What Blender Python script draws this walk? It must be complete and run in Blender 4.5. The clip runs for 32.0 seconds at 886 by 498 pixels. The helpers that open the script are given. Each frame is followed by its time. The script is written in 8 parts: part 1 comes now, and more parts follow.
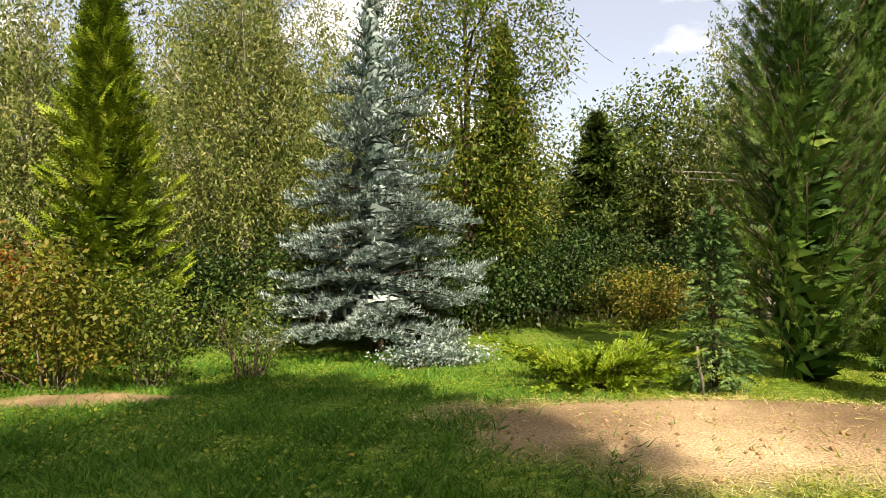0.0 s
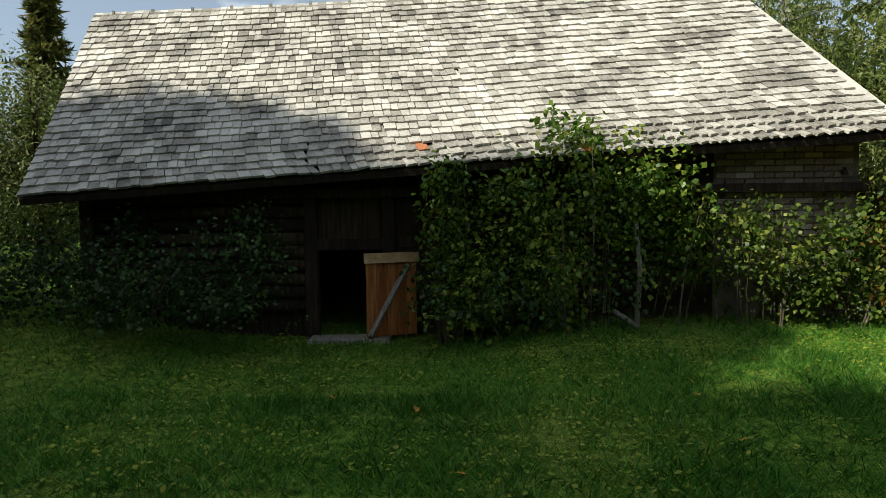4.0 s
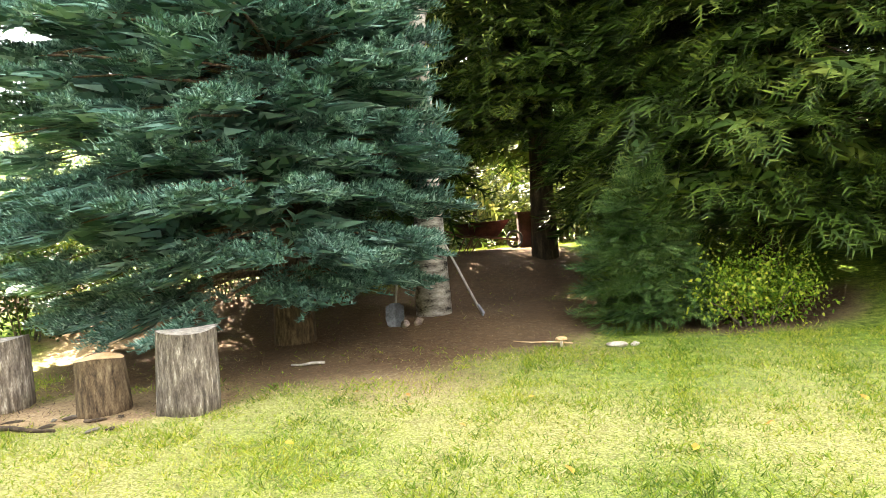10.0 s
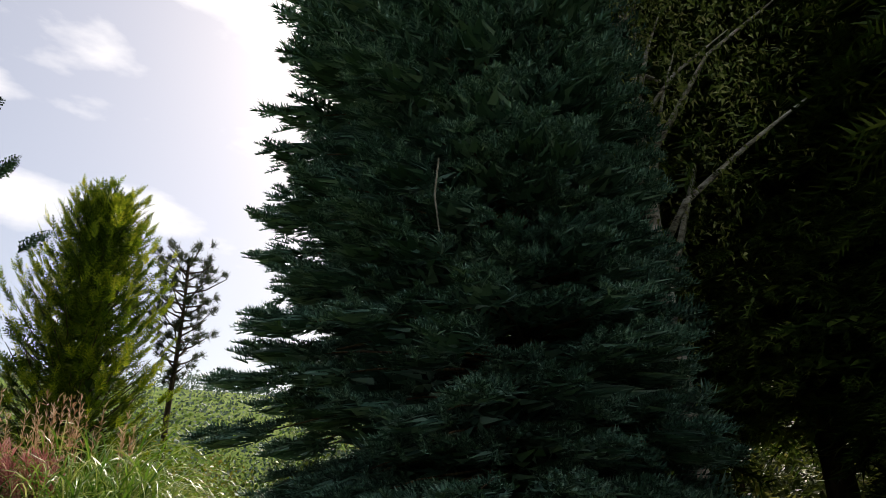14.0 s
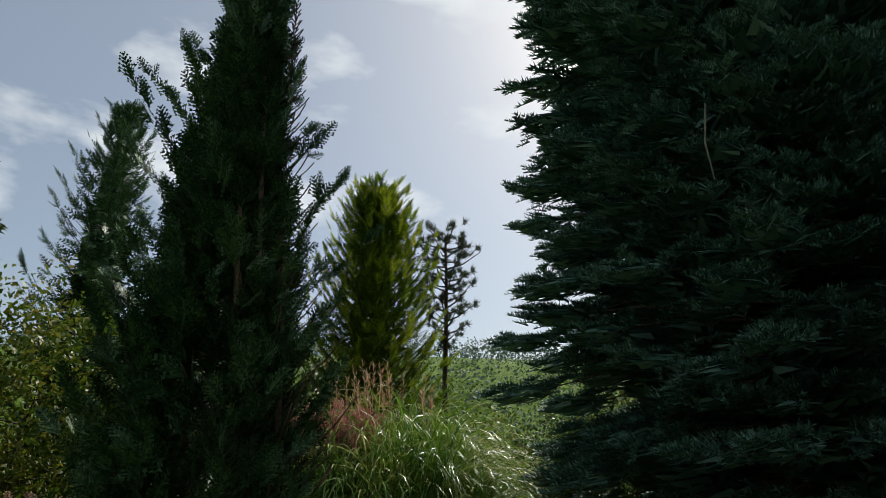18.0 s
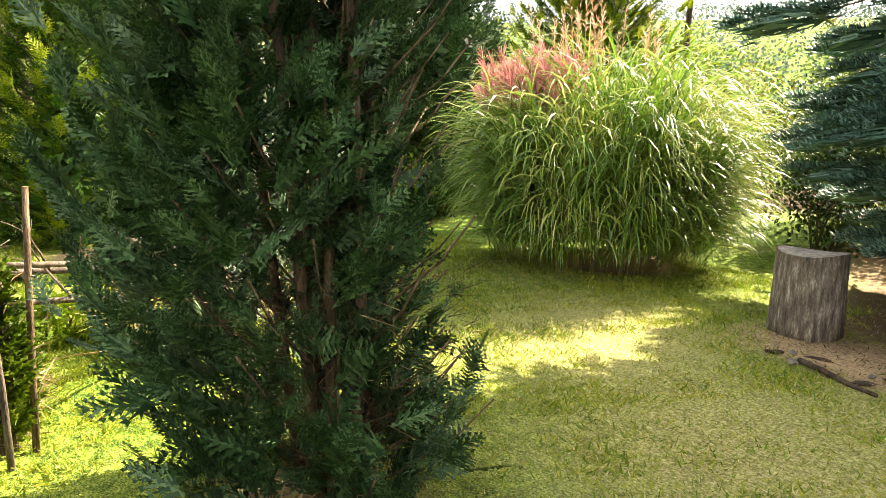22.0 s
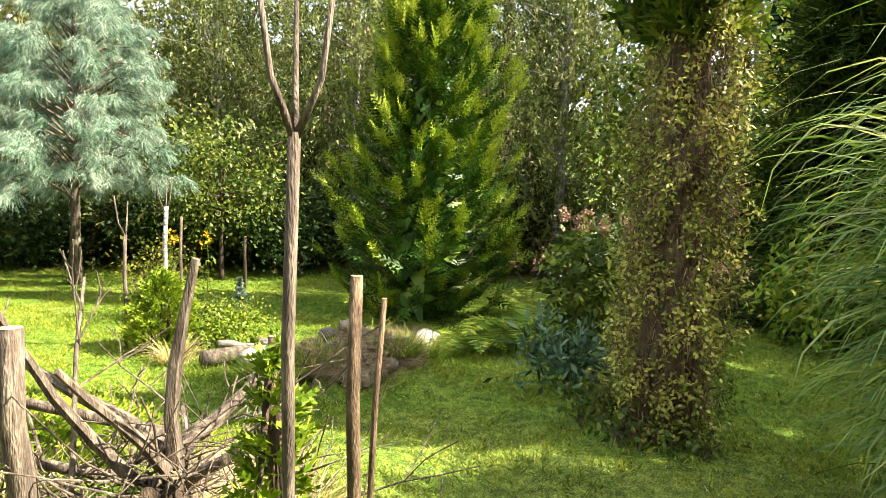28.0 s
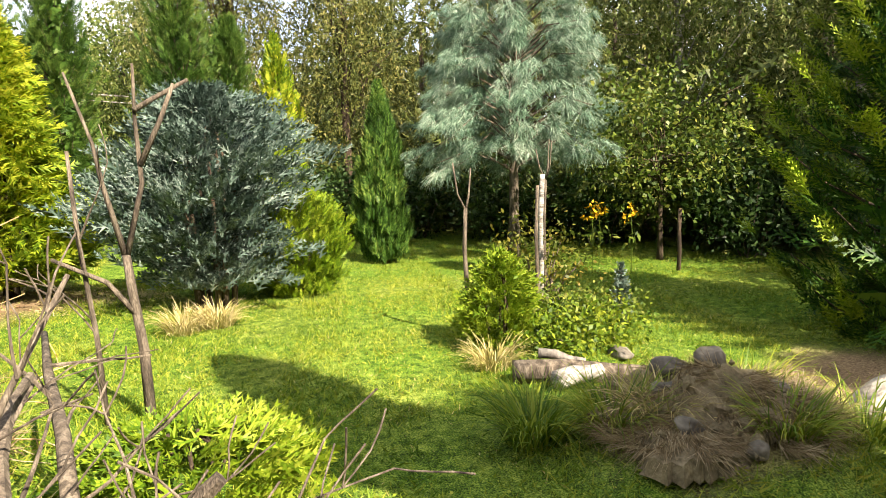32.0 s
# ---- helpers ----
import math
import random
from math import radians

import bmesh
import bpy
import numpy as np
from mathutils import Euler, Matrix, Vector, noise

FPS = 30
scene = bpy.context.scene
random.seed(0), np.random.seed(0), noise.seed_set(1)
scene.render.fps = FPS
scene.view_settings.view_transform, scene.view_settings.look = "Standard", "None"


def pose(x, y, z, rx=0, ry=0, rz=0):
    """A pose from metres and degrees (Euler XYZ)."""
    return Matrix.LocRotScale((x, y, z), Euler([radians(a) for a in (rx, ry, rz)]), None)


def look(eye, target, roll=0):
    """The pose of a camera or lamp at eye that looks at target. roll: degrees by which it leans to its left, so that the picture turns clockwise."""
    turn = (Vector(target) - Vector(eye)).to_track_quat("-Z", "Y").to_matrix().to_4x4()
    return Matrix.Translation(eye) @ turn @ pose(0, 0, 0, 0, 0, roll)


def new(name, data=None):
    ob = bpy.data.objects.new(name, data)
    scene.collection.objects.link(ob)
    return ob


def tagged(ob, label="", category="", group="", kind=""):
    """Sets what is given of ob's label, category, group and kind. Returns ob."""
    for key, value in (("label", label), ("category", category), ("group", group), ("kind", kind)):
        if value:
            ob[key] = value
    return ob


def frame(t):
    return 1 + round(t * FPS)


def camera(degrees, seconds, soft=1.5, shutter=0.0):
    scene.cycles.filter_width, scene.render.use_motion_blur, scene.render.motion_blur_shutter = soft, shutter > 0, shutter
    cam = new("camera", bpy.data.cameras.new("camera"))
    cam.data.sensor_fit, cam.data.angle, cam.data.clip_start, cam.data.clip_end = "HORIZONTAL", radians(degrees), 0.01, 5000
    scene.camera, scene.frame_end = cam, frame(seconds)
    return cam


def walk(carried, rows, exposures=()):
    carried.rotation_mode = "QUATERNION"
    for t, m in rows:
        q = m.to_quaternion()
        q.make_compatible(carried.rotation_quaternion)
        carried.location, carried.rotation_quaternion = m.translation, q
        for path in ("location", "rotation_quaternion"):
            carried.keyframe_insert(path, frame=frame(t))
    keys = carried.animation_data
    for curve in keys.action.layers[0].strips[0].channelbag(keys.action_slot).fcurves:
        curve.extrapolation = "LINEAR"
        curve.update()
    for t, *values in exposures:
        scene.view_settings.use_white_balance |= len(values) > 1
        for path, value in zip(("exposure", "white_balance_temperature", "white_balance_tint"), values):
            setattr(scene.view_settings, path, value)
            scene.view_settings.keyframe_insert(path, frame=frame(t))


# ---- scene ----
# camera and walk
cam = camera(69.5, 32.0, soft=0.65)
PATH = [
    (0, (0.000, -0.000, 1.580), (-0.000, 5.000, 1.627), -1.26),
    (0.5, (0.100, 0.187, 1.578), (-0.261, 5.173, 1.626), -0.74),
    (1, (0.184, 0.478, 1.553), (-1.282, 5.258, 1.644), -1.16),
    (1.5, (0.308, 0.731, 1.516), (-2.302, 4.995, 1.453), -0.72),
    (2, (0.335, 0.938, 1.508), (-2.713, 4.897, 1.321), 0.44),
    (2.5, (0.364, 1.088, 1.545), (-3.450, 4.311, 1.299), -0.75),
    (3, (0.341, 1.250, 1.545), (-4.042, 3.625, 1.154), 0.79),
    (3.5, (0.307, 1.246, 1.532), (-4.449, 2.753, 1.206), -0.12),
    (5.5, (0.098, 0.318, 1.565), (-4.892, 0.269, 1.245), 0.30),
    (6, (0.089, 0.217, 1.566), (-4.866, -0.378, 1.256), 0.07),
    (6.5, (0.087, 0.060, 1.537), (-4.734, -1.220, 1.196), -0.16),
    (7, (0.104, -0.056, 1.529), (-4.500, -1.966, 1.139), -0.41),
    (7.5, (0.114, -0.131, 1.520), (-4.107, -2.786, 1.158), -1.53),
    (8, (0.081, -0.243, 1.493), (-3.523, -3.686, 1.100), -1.96),
    (8.5, (0.034, -0.324, 1.472), (-2.596, -4.563, 1.136), -2.87),
    (9, (0.019, -0.395, 1.448), (-1.524, -5.142, 1.158), -3.47),
    (9.5, (0.061, -0.434, 1.455), (-0.534, -5.394, 1.245), -3.85),
    (10, (0.115, -0.458, 1.467), (0.296, -5.453, 1.325), -3.73),
    (10.5, (0.168, -0.457, 1.481), (0.877, -5.407, 1.497), -3.32),
    (11, (0.227, -0.527, 1.487), (1.707, -5.295, 1.763), -3.80),
    (11.5, (0.298, -0.550, 1.517), (1.938, -5.250, 1.990), -3.76),
    (12, (0.337, -0.583, 1.560), (1.981, -5.236, 2.365), -2.98),
    (12.5, (0.353, -0.617, 1.592), (2.032, -5.204, 2.660), -2.81),
    (13, (0.370, -0.646, 1.629), (2.095, -5.125, 3.031), -2.72),
    (13.5, (0.395, -0.642, 1.673), (2.129, -5.018, 3.360), -1.42),
    (14, (0.384, -0.650, 1.707), (2.064, -4.938, 3.655), -1.52),
    (14.5, (0.389, -0.661, 1.757), (2.015, -4.826, 3.995), -1.06),
    (16.5, (0.248, -0.164, 1.666), (2.126, -3.748, 4.605), 0.44),
    (17, (0.319, -0.144, 1.648), (2.701, -3.638, 4.316), 1.23),
    (17.5, (0.409, -0.173, 1.633), (3.286, -3.595, 3.872), 0.26),
    (18, (0.526, -0.270, 1.617), (3.772, -3.669, 3.324), 0.00),
    (18.5, (0.665, -0.329, 1.617), (4.158, -3.708, 2.793), 0.27),
    (19, (0.772, -0.402, 1.612), (4.443, -3.716, 2.351), 0.46),
    (19.5, (0.877, -0.444, 1.590), (4.684, -3.676, 1.835), 0.09),
    (20, (0.967, -0.505, 1.565), (5.110, -3.305, 1.559), 0.47),
    (20.5, (0.983, -0.687, 1.499), (5.352, -3.108, 1.292), -0.30),
    (21, (1.021, -1.011, 1.486), (5.615, -2.931, 1.027), 0.70),
    (21.5, (1.041, -1.134, 1.469), (5.683, -2.804, 0.658), -1.05),
    (22, (1.261, -1.415, 1.470), (5.706, -3.564, 0.678), 1.37),
    (22.5, (1.462, -1.776, 1.450), (5.861, -4.016, 0.656), -1.86),
    (23, (1.696, -2.133, 1.516), (6.209, -4.120, 0.686), -0.34),
    (23.5, (1.928, -2.339, 1.560), (6.444, -4.296, 0.678), 0.58),
    (24, (2.161, -2.592, 1.554), (6.656, -4.697, 0.958), -1.04),
    (24.5, (2.368, -2.914, 1.600), (6.994, -4.737, 1.073), 1.08),
    (25, (2.602, -3.102, 1.588), (7.347, -4.585, 1.052), 1.36),
    (25.5, (2.927, -3.284, 1.594), (7.683, -4.735, 1.071), 1.02),
    (26, (3.174, -3.506, 1.577), (8.113, -3.789, 0.852), 1.06),
    (26.5, (3.453, -3.658, 1.580), (8.352, -3.051, 0.789), 0.73),
    (28.5, (4.713, -4.031, 1.507), (9.316, -2.110, 1.157), 1.56),
    (29, (5.081, -4.096, 1.457), (9.546, -1.882, 1.056), -0.75),
    (29.5, (5.397, -4.203, 1.502), (9.165, -0.931, 1.199), 1.12),
    (30, (5.709, -4.153, 1.464), (9.292, -0.672, 1.241), 0.78),
    (30.5, (6.042, -4.049, 1.454), (9.171, -0.152, 1.321), -1.73),
    (31, (6.322, -3.992, 1.446), (8.773, 0.363, 1.265), 2.74),
    (31.5, (6.517, -3.820, 1.426), (8.800, 0.597, 0.896), 3.10),
    (32, (6.670, -3.660, 1.433), (8.753, 0.837, 0.776), -1.28),
]
EXPOSURES = [(0, 1.05, 7500, 16), (1.2, 0.85, 7300, 13), (2, 0.65, 6900, 8), (3, 0.3, 6500, 5), (6, 0.25, 6100, 3), (7, 1.05, 6500, 6), (8, 1.85, 7200, 9), (9, 3.6, 8000, 15), (10, 4.2, 7600, 15), (11, 3.8, 7300, 15), (12, 2.6, 7200, 14), (13, 1.6, 7200, 14), (14, 0.45, 7000, 14), (16.5, -0.1, 6400, 5), (18, -0.1, 6400, 5), (19, -0.1, 7200, 12), (20, 1.45, 8600, 20), (21, 2.3, 8200, 20), (22.5, 2.75, 7500, 15), (24, 2.45, 7100, 13), (26, 2.45, 7000, 14), (28, 2.3, 6900, 15), (32, 1.7, 7000, 16)]
walk(cam, [(t, look(eye, target, roll)) for t, eye, target, roll in PATH], EXPOSURES)

# world, sun
SUN_TO = Vector((0.28, -0.96, 0.93)).normalized()      # towards the sun
world = bpy.data.worlds.new("sky")
scene.world = world
world.use_nodes = True
wn, wl = world.node_tree.nodes, world.node_tree.links
wn.clear()
w_out = wn.new("ShaderNodeOutputWorld")
w_bg = wn.new("ShaderNodeBackground")
w_sky = wn.new("ShaderNodeTexSky")
w_sky.sky_type = "NISHITA"
w_sky.sun_disc = False
w_sky.sun_elevation = math.asin(SUN_TO.z)
w_sky.sun_rotation = math.atan2(SUN_TO.x, SUN_TO.y)
w_sky.air_density, w_sky.dust_density, w_sky.ozone_density = 1.0, 1.6, 1.0
w_tc = wn.new("ShaderNodeTexCoord")
w_map = wn.new("ShaderNodeMapping")
w_map.inputs["Scale"].default_value = (1.0, 1.0, 2.6)
w_noise = wn.new("ShaderNodeTexNoise")
w_noise.inputs["Scale"].default_value, w_noise.inputs["Detail"].default_value = 3.1, 8.0
w_ramp = wn.new("ShaderNodeValToRGB")
w_ramp.color_ramp.elements[0].position, w_ramp.color_ramp.elements[1].position = 0.53, 0.66
w_ramp.color_ramp.elements[0].color = (0.2, 0.2, 0.2, 1)
w_mix = wn.new("ShaderNodeMixRGB")
w_mix.inputs["Color2"].default_value = (10.0, 10.2, 10.5, 1)
wl.new(w_tc.outputs["Generated"], w_map.inputs["Vector"])
wl.new(w_map.outputs["Vector"], w_noise.inputs["Vector"])
wl.new(w_noise.outputs["Fac"], w_ramp.inputs["Fac"])
wl.new(w_ramp.outputs["Color"], w_mix.inputs["Fac"])
wl.new(w_sky.outputs["Color"], w_mix.inputs["Color1"])
wl.new(w_mix.outputs["Color"], w_bg.inputs["Color"])
wl.new(w_bg.outputs["Background"], w_out.inputs["Surface"])
w_bg.inputs["Strength"].default_value = 0.092

sun = new("sun", bpy.data.lights.new("sun", "SUN"))
sun.data.energy, sun.data.angle, sun.data.color = 5.0, radians(0.55), (1.0, 0.93, 0.82)
sun.matrix_world = look(SUN_TO * 60, (0, 0, 0))

# materials
def nodes_of(name):
    m = bpy.data.materials.new(name)
    m.use_nodes = True
    return m, m.node_tree.nodes, m.node_tree.links, m.node_tree.nodes["Principled BSDF"]


def ramp(nt, stops):
    r = nt.new("ShaderNodeValToRGB")
    e = r.color_ramp.elements
    while len(e) < len(stops):
        e.new(0.5)
    for el, (p, c) in zip(e, stops):
        el.position, el.color = p, (*c, 1)
    return r


def leaf_mat(name, stops, rough=0.5, glow=0.35, noise_scale=1.2, spec=0.22):
    """Foliage: colour varies leaf by leaf and in broad patches; light passes through."""
    m, n, l, b = nodes_of(name)
    geo = n.new("ShaderNodeNewGeometry")
    rp = ramp(n, stops)
    tc = n.new("ShaderNodeNewGeometry")
    nz = n.new("ShaderNodeTexNoise")
    nz.inputs["Scale"].default_value, nz.inputs["Detail"].default_value = noise_scale, 3
    l.new(tc.outputs["Position"], nz.inputs["Vector"])
    mx = n.new("ShaderNodeMath")
    mx.operation = "MULTIPLY_ADD"
    l.new(nz.outputs["Fac"], mx.inputs[0])
    mx.inputs[1].default_value = 0.9
    ad = n.new("ShaderNodeMath")
    ad.operation = "MULTIPLY_ADD"
    l.new(geo.outputs["Random Per Island"], ad.inputs[0])
    ad.inputs[1].default_value, ad.inputs[2].default_value = 0.62, -0.26
    l.new(ad.outputs[0], mx.inputs[2])
    l.new(mx.outputs[0], rp.inputs["Fac"])
    l.new(rp.outputs["Color"], b.inputs["Base Color"])
    b.inputs["Roughness"].default_value = rough
    b.inputs["Specular IOR Level"].default_value = spec
    tr = n.new("ShaderNodeBsdfTranslucent")
    l.new(rp.outputs["Color"], tr.inputs["Color"])
    ms = n.new("ShaderNodeMixShader")
    ms.inputs["Fac"].default_value = 0.72 * glow
    l.new(b.outputs["BSDF"], ms.inputs[1])
    l.new(tr.outputs["BSDF"], ms.inputs[2])
    l.new(ms.outputs["Shader"], n["Material Output"].inputs["Surface"])
    return m


def rough_mat(name, stops, scale=6.0, fine=60.0, rough=0.85, bump=0.4, stretch=(1, 1, 1), per_piece=0.0, spec=0.3):
    """Earth, bark, timber, stone: two scales of variation and relief."""
    m, n, l, b = nodes_of(name)
    tc = n.new("ShaderNodeTexCoord")
    mp = n.new("ShaderNodeMapping")
    mp.inputs["Scale"].default_value = stretch
    l.new(tc.outputs["Object"], mp.inputs["Vector"])
    n1 = n.new("ShaderNodeTexNoise")
    n1.inputs["Scale"].default_value, n1.inputs["Detail"].default_value = scale, 6
    n2 = n.new("ShaderNodeTexNoise")
    n2.inputs["Scale"].default_value, n2.inputs["Detail"].default_value = fine, 4
    l.new(mp.outputs["Vector"], n1.inputs["Vector"])
    l.new(mp.outputs["Vector"], n2.inputs["Vector"])
    mx = n.new("ShaderNodeMath")
    mx.operation = "MULTIPLY_ADD"
    l.new(n2.outputs["Fac"], mx.inputs[0])
    mx.inputs[1].default_value = 0.5
    ad = n.new("ShaderNodeMath")
    ad.operation = "MULTIPLY_ADD"
    l.new(n1.outputs["Fac"], ad.inputs[0])
    ad.inputs[1].default_value, ad.inputs[2].default_value = 1.0, -0.25
    l.new(ad.outputs[0], mx.inputs[2])
    fac = mx.outputs[0]
    if per_piece:
        info, geo = n.new("ShaderNodeObjectInfo"), n.new("ShaderNodeNewGeometry")
        sm = n.new("ShaderNodeMath")
        l.new(info.outputs["Random"], sm.inputs[0])
        l.new(geo.outputs["Random Per Island"], sm.inputs[1])
        fr = n.new("ShaderNodeMath")
        fr.operation = "FRACT"
        l.new(sm.outputs[0], fr.inputs[0])
        pm = n.new("ShaderNodeMath")
        pm.operation = "MULTIPLY_ADD"
        l.new(fr.outputs[0], pm.inputs[0])
        pm.inputs[1].default_value = per_piece
        l.new(fac, pm.inputs[2])
        sb = n.new("ShaderNodeMath")
        sb.operation = "SUBTRACT"
        l.new(pm.outputs[0], sb.inputs[0])
        sb.inputs[1].default_value = per_piece / 2
        fac = sb.outputs[0]
    rp = ramp(n, stops)
    l.new(fac, rp.inputs["Fac"])
    l.new(rp.outputs["Color"], b.inputs["Base Color"])
    b.inputs["Roughness"].default_value = rough
    b.inputs["Specular IOR Level"].default_value = spec
    bp = n.new("ShaderNodeBump")
    bp.inputs["Strength"].default_value, bp.inputs["Distance"].default_value = bump, 0.02
    l.new(mx.outputs[0], bp.inputs["Height"])
    l.new(bp.outputs["Normal"], b.inputs["Normal"])
    return m


def srgb(h):
    """Linear colour of a six-digit hex."""
    v = [int(h[i:i + 2], 16) / 255 for i in (0, 2, 4)]
    return tuple(c / 12.92 if c < 0.04045 else ((c + 0.055) / 1.055) ** 2.4 for c in v)


def greens(*hexes, warm=1.25, deep=0.5):
    """Colour stops from shaded to young growth; deep scales them to the reflectance of real foliage."""
    k = len(hexes) - 1
    return [(0.12 + 0.76 * i / k, (srgb(h)[0] * warm * deep, srgb(h)[1] * deep, srgb(h)[2] * deep)) for i, h in enumerate(hexes)]


